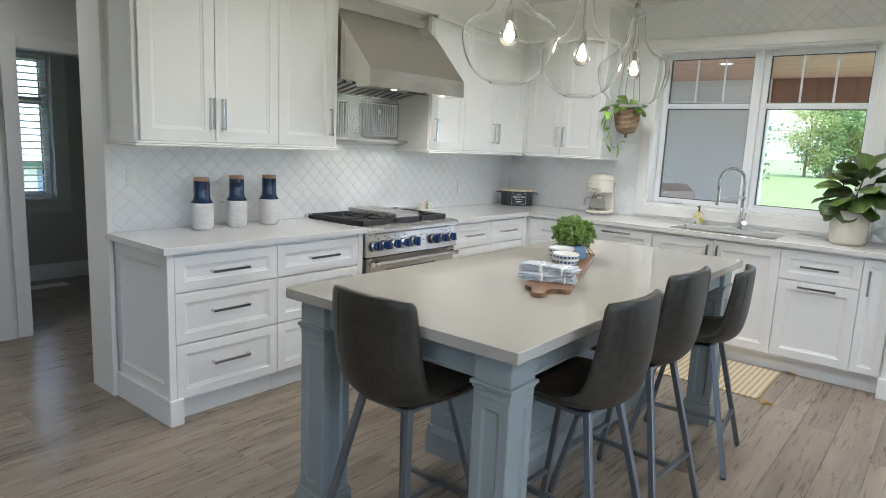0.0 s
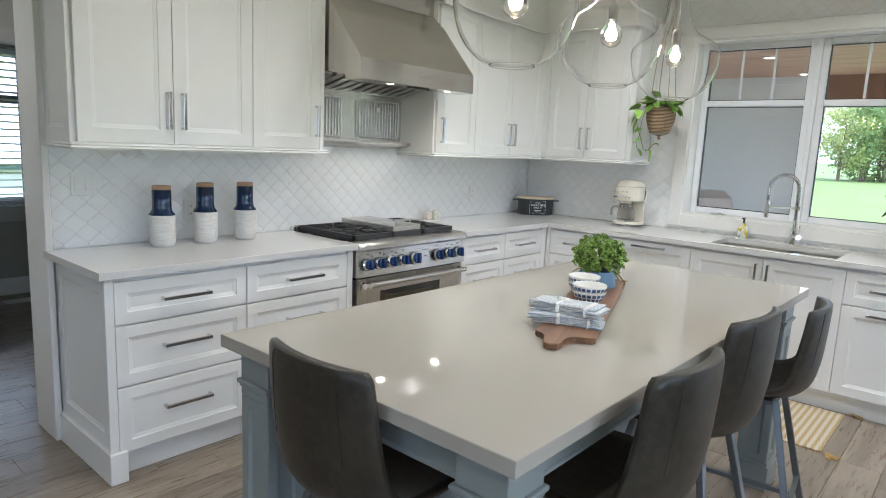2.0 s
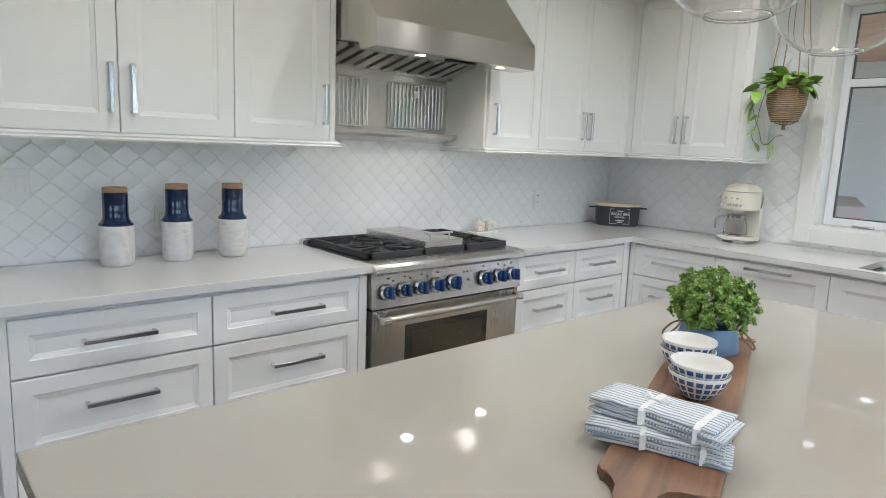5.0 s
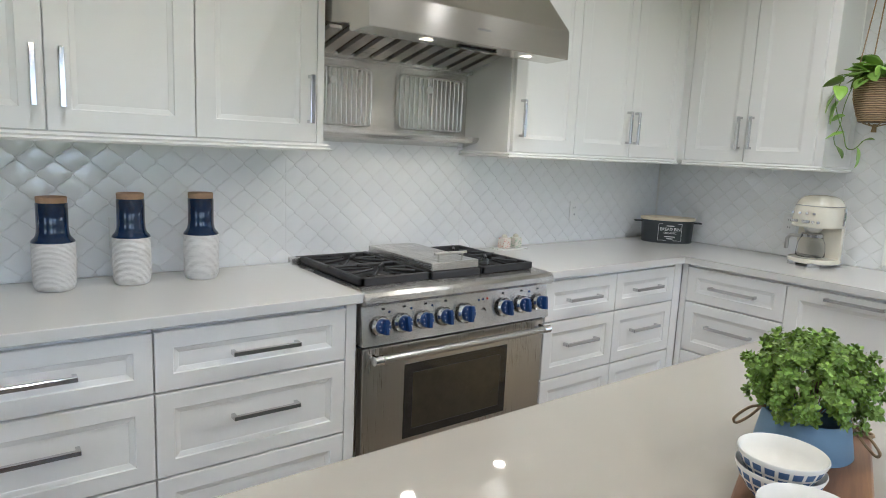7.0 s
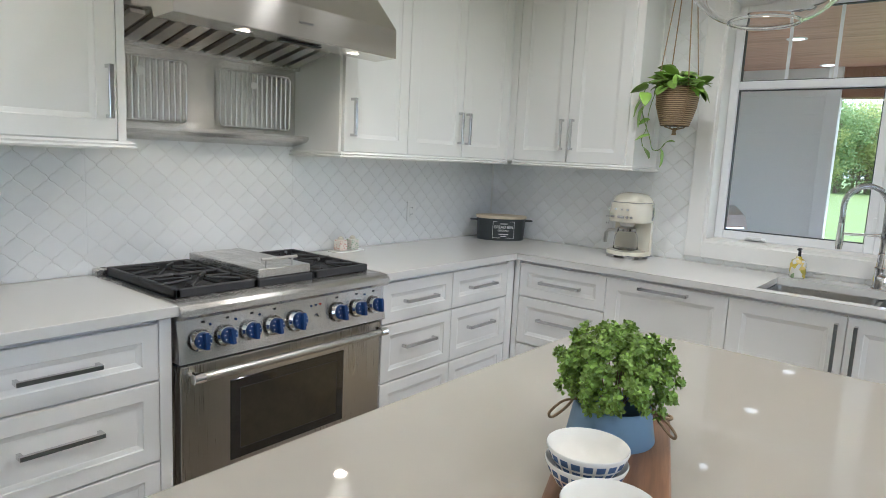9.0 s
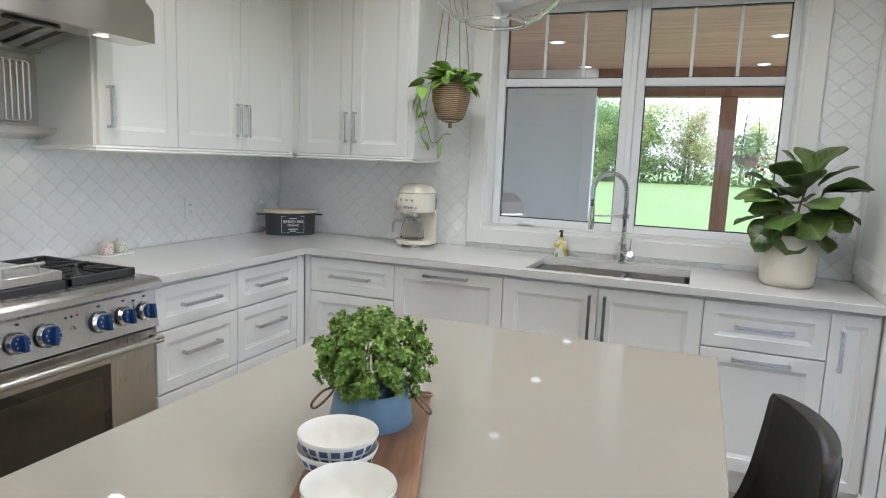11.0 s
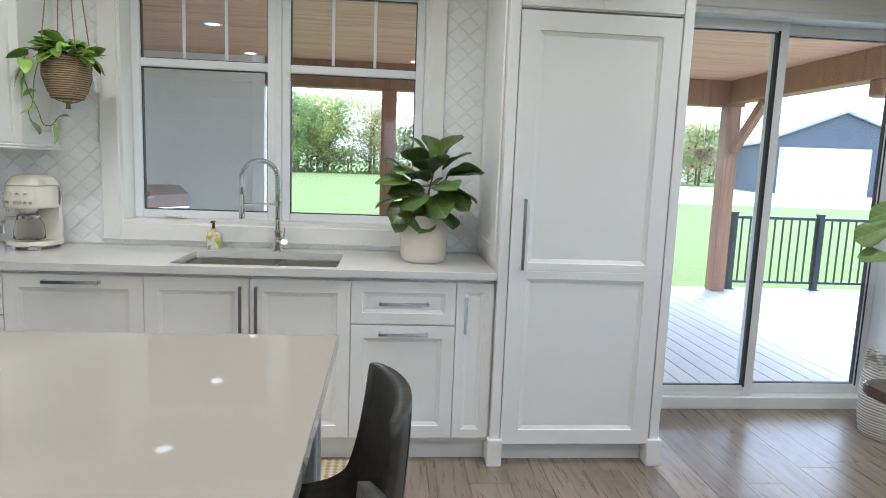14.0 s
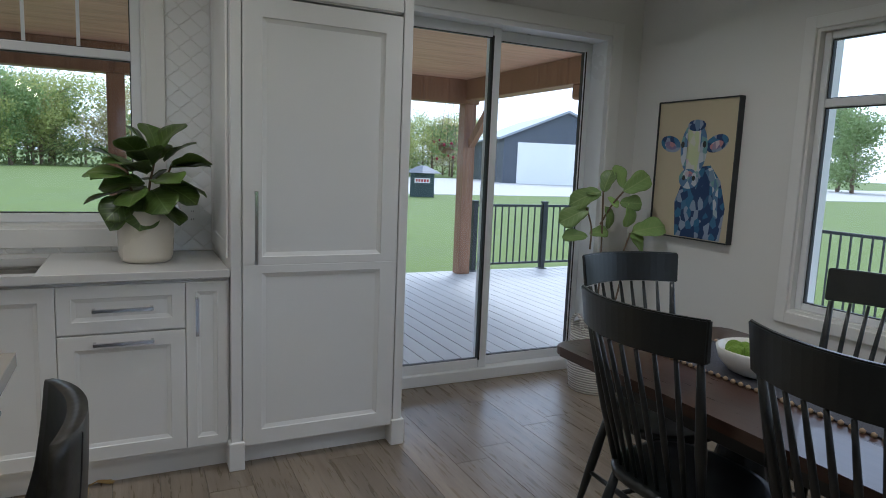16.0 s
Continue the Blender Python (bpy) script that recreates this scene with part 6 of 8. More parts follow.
def towel_stack(m):
    tw = thing("folded_napkins", m, "blue and white striped linen napkins folded and tied with white ribbon", "napkins", "napkin bundles on the board")
    rr = random.Random(int(m.translation.z * 1000))
    for i in range(5):
        bm = B()
        z0, z1 = 0.001 + i * 0.0068, 0.001 + i * 0.0068 + 0.0064
        dx = rr.uniform(-0.012, 0.012)
        skew = rr.uniform(-0.05, 0.05)
        nx, ny = 10, 4
        top, bot = [], []
        for a in range(nx + 1):
            ct, cb = [], []
            for b in range(ny + 1):
                x, y = -0.125 + dx + 0.25 * a / nx, -0.058 + 0.116 * b / ny
                pinch = 1 - 0.10 * math.exp(-((x + 0.005) / 0.03) ** 2)
                wob = 0.0034 * noise.noise(Vector((x * 22, y * 22, i * 2.0)))
                droop = -0.10 * (abs(x) - 0.09 if abs(x) > 0.09 else 0) * (z0 / 0.035)
                edge = -0.0014 if b in (0, ny) else 0.0
                y += skew * x
                ct.append(bm.verts.new((x, y * pinch, z1 * (0.9 + 0.1 * pinch) + wob + droop + edge)))
                cb.append(bm.verts.new((x, y * pinch, z0 * (0.9 + 0.1 * pinch) + wob + droop - edge)))
            top.append(ct)
            bot.append(cb)
        for a in range(nx):
            for b in range(ny):
                bm.faces.new((top[a][b], top[a + 1][b], top[a + 1][b + 1], top[a][b + 1]))
                bm.faces.new((bot[a][b + 1], bot[a + 1][b + 1], bot[a + 1][b], bot[a][b]))
            bm.faces.new((top[a + 1][0], top[a][0], bot[a][0], bot[a + 1][0]))
            bm.faces.new((top[a][ny], top[a + 1][ny], bot[a + 1][ny], bot[a][ny]))
        for e in (0, nx):
            for b in range(ny):
                bm.faces.new((top[e][b], top[e][b + 1], bot[e][b + 1], bot[e][b]))
        bmesh.ops.recalc_face_normals(bm, faces=bm.faces)
        part("napkin", bm, M_STRIPE if i % 2 == 0 else M_CHECK, tw, smooth=True)
    bm = B()
    tube(bm, [(-0.02, -0.056, 0.002), (-0.02, -0.057, 0.030), (-0.02, -0.045, 0.0345), (-0.02, 0.045, 0.0345), (-0.02, 0.057, 0.030), (-0.02, 0.056, 0.002)], 0.008, 4, flat=0.15)
    part("ribbon", bm, M_RIBBON, tw)
    bm = B()
    tube(bm, [(0.086, -0.060, 0.002), (0.086, -0.061, 0.031), (0.086, -0.047, 0.0355), (0.086, 0.047, 0.0355), (0.086, 0.061, 0.031), (0.086, 0.060, 0.002)], 0.007, 4, flat=0.15)
    part("ribbon", bm, M_RIBBON, tw)
    for s in (-1, 1):
        bm = B()
        pts = [(-0.02, 0, 0.036), (-0.02 + s * 0.018, 0.008, 0.044), (-0.02 + s * 0.03, 0.002, 0.041), (-0.02 + s * 0.016, -0.006, 0.037), (-0.02, 0, 0.036)]
        tube(bm, pts, 0.004, 4, flat=0.3)
        part("bow", bm, M_RIBBON, tw)
    return tw


towel_stack(pose(-0.764, 2.632, 0.9400, 0, 0, 22) @ Matrix.Scale(0.88, 4))
towel_stack(pose(-0.768, 2.652, 0.9712, 0, 0, 6) @ Matrix.Scale(0.88, 4))


def bowl_mat():
    m, t, p = nt("blue_block_glaze")
    tc = t.nodes.new("ShaderNodeTexCoord")
    sx = t.nodes.new("ShaderNodeSeparateXYZ")
    t.links.new(tc.outputs["Object"], sx.inputs[0])
    at = t.nodes.new("ShaderNodeMath")
    at.operation = 'ARCTAN2'
    t.links.new(sx.outputs["Y"], at.inputs[0])
    t.links.new(sx.outputs["X"], at.inputs[1])
    mu = t.nodes.new("ShaderNodeMath")
    mu.operation, mu.inputs[1].default_value = 'MULTIPLY', 20 / 6.28318
    t.links.new(at.outputs[0], mu.inputs[0])
    mz = t.nodes.new("ShaderNodeMath")
    mz.operation, mz.inputs[1].default_value = 'MULTIPLY', 1 / 0.0145
    t.links.new(sx.outputs["Z"], mz.inputs[0])
    ad = t.nodes.new("ShaderNodeMath")
    ad.operation, ad.inputs[1].default_value = 'ADD', 0.70
    t.links.new(mz.outputs[0], ad.inputs[0])
    out = []
    for s in (mu.outputs[0], ad.outputs[0]):
        f = t.nodes.new("ShaderNodeMath")
        f.operation = 'FRACT'
        t.links.new(s, f.inputs[0])
        out.append(ramp(t, f.outputs[0], [(0.20, 0.0), (0.26, 1.0), (0.94, 1.0), (0.98, 0.0)]))
    k = mixrgb(t, 1.0, out[0], out[1], 'MULTIPLY')
    k = mixrgb(t, 1.0, k, ramp(t, sx.outputs["Z"], [(0.0475, 1.0), (0.0480, 0.0)]), 'MULTIPLY')
    n = noise_tex(t, tc.outputs["Object"], 60, 3)
    blue = mixrgb(t, n, (0.035, 0.075, 0.19), (0.13, 0.21, 0.38))
    t.links.new(mixrgb(t, k, (0.80, 0.79, 0.75), blue), p.inputs["Base Color"])
    p.inputs["Roughness"].default_value = 0.16
    return m


M_BOWL = bowl_mat()
bowl = thing("bowl", I4, "white stoneware bowl with hand-painted blue blocks, stacked", "bowl", "stacked bowls on the board")
bm = B()
lathe(bm, [(0.026, 0.0), (0.030, 0.003), (0.043, 0.018), (0.054, 0.036), (0.0605, 0.053), (0.0592, 0.055)], 40, cap=False)
part("outer", bm, M_BOWL, bowl, "blue block pattern", smooth=True)
bm = B()
lathe(bm, [(0.0, 0.008), (0.025, 0.009), (0.041, 0.021), (0.052, 0.038), (0.0585, 0.0542), (0.0592, 0.055)], 40, cap=False)
part("inner", bm, M_WHITECER, bowl, "plain white inside", smooth=True)
B1, B2 = (-0.826, 2.888), (-0.917, 3.014)
bowl.matrix_basis = pose(B1[0], B1[1], 0.9405)
copy_thing(bowl, pose(B1[0] + 0.002, B1[1] - 0.001, 0.9405 + 0.0215, 0, 0, 50))
for k in (0, 1):
    copy_thing(bowl, pose(B2[0], B2[1] + 0.001 * k, 0.9405 + 0.0215 * k, 0, 0, 20 + 33 * k))


# ---- plants ----
def leaf_mat(name, dark, lite, rough=0.35, vein=None, island=False):
    m, t, p = nt(name)
    v = coords(t, (1, 1, 1), 6.0)
    n = noise_tex(t, v, 14, 4)
    oi = t.nodes.new("ShaderNodeObjectInfo")
    c = mixrgb(t, n, dark, lite)
    c = mixrgb(t, 1.0, c, ramp(t, t.nodes.new("ShaderNodeNewGeometry").outputs["Random Per Island"] if island else oi.outputs["Random"], [(0.0, 0.6), (0.7, 1.1), (1.0, 1.7)]), 'MULTIPLY')
    t.links.new(c, p.inputs["Base Color"])
    p.inputs["Roughness"].default_value = rough
    p.inputs["Subsurface Weight"].default_value = 0.0
    tc = t.nodes.new("ShaderNodeTexCoord")
    sx = t.nodes.new("ShaderNodeSeparateXYZ")
    t.links.new(tc.outputs["Object"], sx.inputs[0])
    ab = t.nodes.new("ShaderNodeMath")
    ab.operation = 'ABSOLUTE'
    t.links.new(sx.outputs["Y"], ab.inputs[0])
    sl = t.nodes.new("ShaderNodeMath")
    sl.operation, sl.inputs[1].default_value, sl.inputs[2].default_value = 'MULTIPLY_ADD', -0.9, 0.0
    t.links.new(ab.outputs[0], sl.inputs[0])
    ad = t.nodes.new("ShaderNodeMath")
    t.links.new(sl.outputs[0], ad.inputs[0])
    t.links.new(sx.outputs["X"], ad.inputs[1])
    fr_ = t.nodes.new("ShaderNodeMath")
    fr_.operation, fr_.inputs[1].default_value = 'PINGPONG', 0.013
    t.links.new(ad.outputs[0], fr_.inputs[0])
    if vein:
        rib = ramp(t, ab.outputs[0], [(0.0, 0.85), (0.0022, 0.0)])
        side = ramp(t, fr_.outputs[0], [(0.0, 0.38), (0.0011, 0.0)])
        c = mixrgb(t, rib, mixrgb(t, side, c, vein), vein)
        t.links.new(c, p.inputs["Base Color"])
    bump(t, p, n, 0.2, 0.003)
    return m


M_FIDDLE = leaf_mat("fiddle_leaf_green", (0.045, 0.090, 0.016), (0.15, 0.225, 0.045), 0.34, (0.19, 0.27, 0.08))
M_FIDDLE2 = leaf_mat("young_leaf_green", (0.19, 0.33, 0.08), (0.38, 0.52, 0.18), 0.4, (0.36, 0.46, 0.18))
M_POTHOS = leaf_mat("pothos_green", (0.11, 0.24, 0.03), (0.32, 0.47, 0.08), 0.38)
M_VEIN = plain("leaf_vein", (0.16, 0.24, 0.08), 0.5, var=0.1, bmp=0)
M_BARK = plain("stem_bark", (0.16, 0.11, 0.07), 0.8, var=0.3, bmp=0.4)


def leaf_bm(length, width, fiddle=True, bend=0.25, fold=0.18, wave=0.0, seed=0):
    """A leaf along +x, base at the origin: fiddle shaped or heart shaped, folded on its midrib and bent."""
    bm = B()
    n, k = 10, 3
    rows = []
    for i in range(n + 1):
        s = i / n
        if fiddle:
            w = width / 2 * math.sqrt(max(0.0, 1 - abs(2 * s - 1) ** 2.4)) * (0.55 + 0.55 * s) * (1 - 0.14 * math.exp(-((s - 0.40) / 0.12) ** 2))
        else:
            w = width / 2 * (1.35 * (s + 0.02) ** 0.45 * (1 - s) ** 0.75) * 1.25
        if i == n:
            w = 0.002
        x, z = length * s * (1 - 0.12 * bend * s), -bend * length * s * s
        row = []
        for j in range(-k, k + 1):
            u = j / k
            row.append(bm.verts.new((x - (0.02 * length * abs(u) if not fiddle else 0), w * u, z + fold * w * abs(u) + wave * length * math.sin(9 * s + 3 * u + seed) * abs(u))))
        rows.append(row)
    for a, b in zip(rows, rows[1:]):
        for j in range(2 * k):
            bm.faces.new((a[j], b[j], b[j + 1], a[j + 1]))
    return bm


def leaves(parent, spots, mat, sizes, fiddle, veins=True, seed=1):
    """One leaf part a spot: (base point, yaw, tilt, size); a few blades shared between them."""
    rr = random.Random(seed)
    proto = []
    for k, (p, yaw, tilt, size, *own) in enumerate(spots):
        m = pose(*p, 0, -tilt, yaw) @ pose(0, 0, 0, own[0] if own else rr.uniform(-32, 32)) @ Matrix.Scale(size, 4)
        if len(proto) < 4:
            bm = leaf_bm(sizes[0], sizes[1], fiddle, rr.uniform(0.12, 0.4), 0.2, 0.028 if fiddle else 0.012, k * 1.7)
            ob = part("leaf", bm, mat, parent, smooth=True)
            mod = ob.modifiers.new("thick", 'SOLIDIFY')
            mod.thickness = 0.0012
            proto.append(ob)
            ob.matrix_basis = m
        else:
            src_ = proto[k % 4]
            ob = again(src_, "leaf", parent, m)
            mod = ob.modifiers.new("thick", 'SOLIDIFY')
            mod.thickness = 0.0012


M_POT = plain("cream_planter_glaze", (0.76, 0.71, 0.61), 0.28, var=0.02, bmp=0.02)
M_SOIL = plain("potting_soil", (0.035, 0.026, 0.02), 0.95, var=0.4, fine=120, bmp=1.0)
fl = thing("potted_fiddle_leaf", pose(-0.06, 5.44, 0.92) @ Matrix.Diagonal((1, 1, 0.975, 1)), "fiddle-leaf fig with dark green leaves in a cream ceramic pot", "potted plant")
bm = B()
lathe(bm, [(0.088, 0.0), (0.104, 0.008), (0.112, 0.03), (0.117, 0.12), (0.120, 0.234), (0.117, 0.238), (0.112, 0.234), (0.109, 0.20)], 48, cap=False)
part("pot", bm, M_POT, fl, "smooth cream ceramic pot", smooth=True)
bm = B()
lathe(bm, [(0.0, 0.197), (0.06, 0.203), (0.110, 0.198)], 24, cap=False)
part("soil", bm, M_SOIL, fl)
stems = [((0.0, 0.0, 0.20), (0.02, 0.0, 0.36), (0.05, 0.01, 0.50)), ((-0.02, 0.01, 0.20), (-0.05, 0.02, 0.30), (-0.07, 0.0, 0.42)), ((0.02, -0.02, 0.20), (0.06, -0.02, 0.32), (0.11, 0.0, 0.44))]
for s in stems:
    bm = B()
    tube(bm, [Vector(p) for p in s], [0.006, 0.005, 0.004], 8)
    part("stem", bm, M_BARK, fl)
fspots = [((-0.07, 0, 0.40), 175, 10, 1.0), ((-0.05, -0.01, 0.38), 215, 15, 1.05), ((-0.06, 0.0, 0.33), 190, -12, 1.1), ((-0.04, -0.02, 0.30), 230, -18, 1.0), ((-0.03, -0.03, 0.27), 205, -30, 0.95),
          ((0.0, -0.03, 0.30), 262, -40, 1.0), ((0.03, -0.03, 0.33), 285, -22, 1.1), ((0.02, -0.02, 0.28), 300, -48, 0.9), ((0.06, -0.02, 0.36), 330, -15, 1.05), ((0.08, 0.0, 0.38), 0, -8, 1.1),
          ((0.10, 0.0, 0.43), 10, 12, 1.05), ((0.11, 0.0, 0.44), 345, 25, 1.0), ((0.05, 0.01, 0.50), 20, 62, 1.1), ((0.05, 0.01, 0.50), 100, 66, 0.95), ((0.04, 0.0, 0.48), 170, 58, 1.0),
          ((-0.07, 0.0, 0.42), 150, 48, 0.95), ((-0.06, 0.0, 0.41), 90, 30, 0.9), ((0.02, 0.03, 0.38), 80, 15, 0.85), ((0.03, -0.01, 0.44), 255, 30, 1.05), ((0.01, 0.0, 0.40), 235, 35, 1.0),
          ((0.0, 0.0, 0.42), 200, 25, 1.0), ((0.0, -0.02, 0.36), 180, 5, 1.05), ((0.04, -0.03, 0.38), 300, 5, 1.0), ((-0.03, -0.03, 0.24), 225, -50, 0.8), ((0.08, -0.01, 0.46), 320, 45, 1.0), ((0.0, 0.0, 0.46), 220, 50, 0.95), ((0.02, 0.02, 0.45), 60, 45, 0.9), ((0.0, 0.03, 0.34), 120, 0, 0.9), ((0.07, 0.02, 0.36), 40, -20, 0.9), ((-0.02, -0.03, 0.33), 250, -5, 1.05), ((0.05, -0.03, 0.29), 315, -35, 0.95)]
leaves(fl, fspots, M_FIDDLE, (0.178, 0.163), True, seed=3)

hb = thing("hanging_planter", pose(-1.735, 5.49, 1.632), "golden pothos in a woven rattan basket hung by cords", "hanging plant")


def wicker_mat(name, dark, lite, sc):
    m, t, p = nt(name)
    v = coords(t)
    w = t.nodes.new("ShaderNodeTexWave")
    w.bands_direction = 'Z'
    w.inputs["Scale"].default_value, w.inputs["Distortion"].default_value, w.inputs["Detail"].default_value = sc, 1.2, 2.0
    t.links.new(v, w.inputs["Vector"])
    t.links.new(ramp(t, w.outputs[0], [(0.1, dark), (0.5, lite), (1.0, tuple(c * 1.15 for c in lite))]), p.inputs["Base Color"])
    p.inputs["Roughness"].default_value = 0.75
    bump(t, p, w.outputs[0], 0.9, 0.004)
    return m


M_WICK = wicker_mat("rattan", (0.12, 0.075, 0.04), (0.42, 0.30, 0.18), 32)
bm = B()
prof = []
for i in range(21):
    s = i / 20
    z = s * 0.19
    r = 0.068 + 0.036 * math.sin(min(1, s * 1.15) * math.pi / 2)
    prof.append((r + 0.0022 * (i % 2), z))
lathe(bm, prof, 40, cap=False)
n0 = [v for v in bm.verts if v.co.z < 1e-6]
bm.faces.new(list(reversed(n0[:40])))
part("basket", bm, M_WICK, hb, "coiled rattan basket", smooth=True)
bm = B()
lathe(bm, [(0.0, 0.165), (0.101, 0.165)], 24, cap=False)
part("soil", bm, M_SOIL, hb)
M_CORD = plain("jute_cord", (0.30, 0.21, 0.12), 0.9, var=0.3, fine=300, bmp=0.6)
TOPZ = CEIL - 1.632
for k in range(4):
    a = math.pi / 4 + k * math.pi / 2
    c_, s_ = math.cos(a), math.sin(a)
    bm = B()
    tube(bm, [(0.0, 0.0, -0.02), (0.05 * c_, 0.05 * s_, -0.006), (0.085 * c_, 0.085 * s_, 0.03), (0.108 * c_, 0.108 * s_, 0.10), (0.108 * c_, 0.108 * s_, 0.19), (0.012 * c_, 0.012 * s_, TOPZ - 0.06), (0, 0, TOPZ - 0.03)], 0.003, 6)
    part("cord", bm, M_CORD, hb)
bm = B()
rod(bm, (0, 0, -0.045), (0, 0, -0.008), 0.012, 0.008, 8)
part("knot", bm, M_CORD, hb)
bm = B()
rod(bm, (0, 0, TOPZ - 0.05), (0, 0, TOPZ), 0.004, 0.006, 8)
part("ceiling_hook", bm, M_ROD, hb)
rr = random.Random(11)
pspots = []
for i in range(96):
    a = rr.uniform(0, 360)
    d = rr.uniform(0.02, 0.105)
    pspots.append(((d * math.cos(radians(a)), d * math.sin(radians(a)), 0.185 + rr.uniform(0, 0.10) * (1.2 - d / 0.105)), a + rr.uniform(-40, 40), rr.uniform(-45, 55) - 25 * (d / 0.105), rr.uniform(0.75, 1.25)))
vine = catmull([(-0.07, -0.07, 0.20), (-0.12, -0.10, 0.20), (-0.14, -0.10, 0.10), (-0.12, -0.10, 0.02), (-0.09, -0.09, -0.06), (-0.07, -0.09, -0.12), (-0.04, -0.08, -0.125), (-0.01, -0.08, -0.09)], 4)
bm = B()
tube(bm, vine, 0.0022, 6)
part("vine", bm, M_POTHOS, hb)
vine2 = catmull([(-0.08, -0.06, 0.2), (-0.11, -0.07, 0.08), (-0.115, -0.08, -0.02), (-0.13, -0.09, -0.07), (-0.12, -0.09, -0.11)], 4)
bm = B()
tube(bm, vine2, 0.002, 6)
part("vine", bm, M_POTHOS, hb)
for (x, y, z), yaw, tl, sz in (((-0.14, -0.10, 0.13), 200, -60, 1.3), ((-0.13, -0.10, 0.09), 190, -70, 1.4), ((-0.12, -0.09, 0.19), 210, -10, 1.2), ((-0.13, -0.1, 0.16), 300, -30, 1.2), ((-0.09, -0.09, -0.05), 200, -15, 1.0),
                               ((-0.12, -0.09, -0.11), 330, -35, 1.15), ((-0.03, -0.08, -0.12), 340, -70, 1.2), ((-0.01, -0.08, -0.09), 60, 30, 0.7), ((-0.1, -0.09, 0.03), 170, -20, 0.8)):
    pspots.append(((x, y, z), yaw, tl, sz))
leaves(hb, pspots, M_POTHOS, (0.078, 0.066), False, seed=4)

# small boxwood in a blue pot, with rope handles
bw = thing("potted_boxwood", pose(0.000, 0.014, 0) @ BD @ pose(-0.019, 0.310, 0.0205) @ Matrix.Scale(0.92, 4), "bushy green boxwood in a blue tapered pot with rope handles", "potted plant")
M_BLUEPOT = plain("blue_pot_glaze", (0.185, 0.30, 0.44), 0.5, var=0.05, bmp=0.05)
bm = B()
lathe(bm, [(0.082, 0.0), (0.084, 0.003), (0.073, 0.066), (0.0715, 0.068), (0.067, 0.066), (0.067, 0.055)], 40, cap=False)
bm.faces.new([v for v in bm.verts if v.co.z < 1e-6])
part("pot", bm, M_BLUEPOT, bw, "matte blue tapered pot", smooth=True)
for s in (-1, 1):
    bm = B()
    tube(bm, catmull([(s * 0.066, -0.018, 0.070), (s * 0.092, -0.022, 0.062), (s * 0.118, -0.012, 0.03), (s * 0.115, 0.012, 0.012), (s * 0.09, 0.022, 0.034), (s * 0.068, 0.018, 0.070)], 5), 0.0028, 6)
    part("rope_handle", bm, M_CORD, bw)
M_BOX = leaf_mat("boxwood_green", (0.095, 0.19, 0.022), (0.32, 0.46, 0.08), 0.5, island=True)
bm = B()
rr = random.Random(21)
clumps = []
for i in range(84):
    zc = 1 - 1.68 * (i + 0.5) / 84
    a = i * 2.39996 + rr.uniform(-0.2, 0.2)
    h = math.sqrt(1 - zc * zc)
    axis = Vector((h * math.cos(a), h * math.sin(a), zc))
    reach = rr.uniform(0.84, 1.10)
    clumps.append((axis, Vector((axis.x * 0.104 * reach, axis.y * 0.104 * reach, 0.130 + axis.z * 0.084 * reach))))
for i in range(84 * 22):
    axis, head = clumps[i % 84]
    back = rr.uniform(0, 1) ** 1.6
    d = (axis + 0.5 * Vector((rr.gauss(0, 1), rr.gauss(0, 1), rr.gauss(0, 1)))).normalized()
    c = head - axis * 0.045 * back + d * 0.013 * (1 - 0.3 * back)
    if c.z < 0.058:
        c.z = 0.060 + rr.uniform(0, 0.035)
    up = (d + Vector((0, 0, 0.35))).normalized()
    u = up.orthogonal().normalized()
    v = up.cross(u)
    for k in range(4):
        a = 2 * math.pi * k / 4 + i
        r_ = u * math.cos(a) + v * math.sin(a)
        t_ = up.cross(r_)
        L, wd = rr.uniform(0.008, 0.013), rr.uniform(0.0030, 0.0043)
        lift = rr.uniform(0.2, 0.9)
        tip = c + (r_ + up * lift).normalized() * L
        near = c + (r_ + up * lift * 0.5).normalized() * L * 0.38
        far = c + (r_ + up * lift * 0.8).normalized() * L * 0.80
        q = [bm.verts.new(p) for p in (c, near + t_ * wd, far + t_ * wd * 0.8, tip, far - t_ * wd * 0.8, near - t_ * wd)]
        bm.faces.new(q)
ob = part("foliage", bm, M_BOX, bw)
bm = B()
for i in range(26):
    a, r_ = rr.uniform(0, 6.28), rr.uniform(0.02, 0.06)
    tube(bm, [(0.3 * r_ * math.cos(a), 0.3 * r_ * math.sin(a), 0.06), (r_ * 1.1 * math.cos(a), r_ * 1.1 * math.sin(a), 0.14)], 0.0011, 4)
part("twigs", bm, M_BARK, bw)

# rug
M_RUG = nt("rug_weave")
m, t, p = M_RUG
v = coords(t)
w1 = t.nodes.new("ShaderNodeTexWave")
w1.bands_direction = 'X'
w1.inputs["Scale"].default_value, w1.inputs["Distortion"].default_value = 9.0, 0.3
t.links.new(v, w1.inputs["Vector"])
w2 = t.nodes.new("ShaderNodeTexWave")
w2.bands_direction = 'Y'
w2.inputs["Scale"].default_value = 22.0
t.links.new(v, w2.inputs["Vector"])
k = mixrgb(t, 0.45, w1.outputs[0], w2.outputs[0])
t.links.new(ramp(t, k, [(0.30, (0.46, 0.30, 0.09)), (0.5, (0.62, 0.55, 0.42)), (0.8, (0.68, 0.62, 0.50))]), p.inputs["Base Color"])
p.inputs["Roughness"].default_value = 0.95
bump(t, p, w2.outputs[0], 0.9, 0.004)
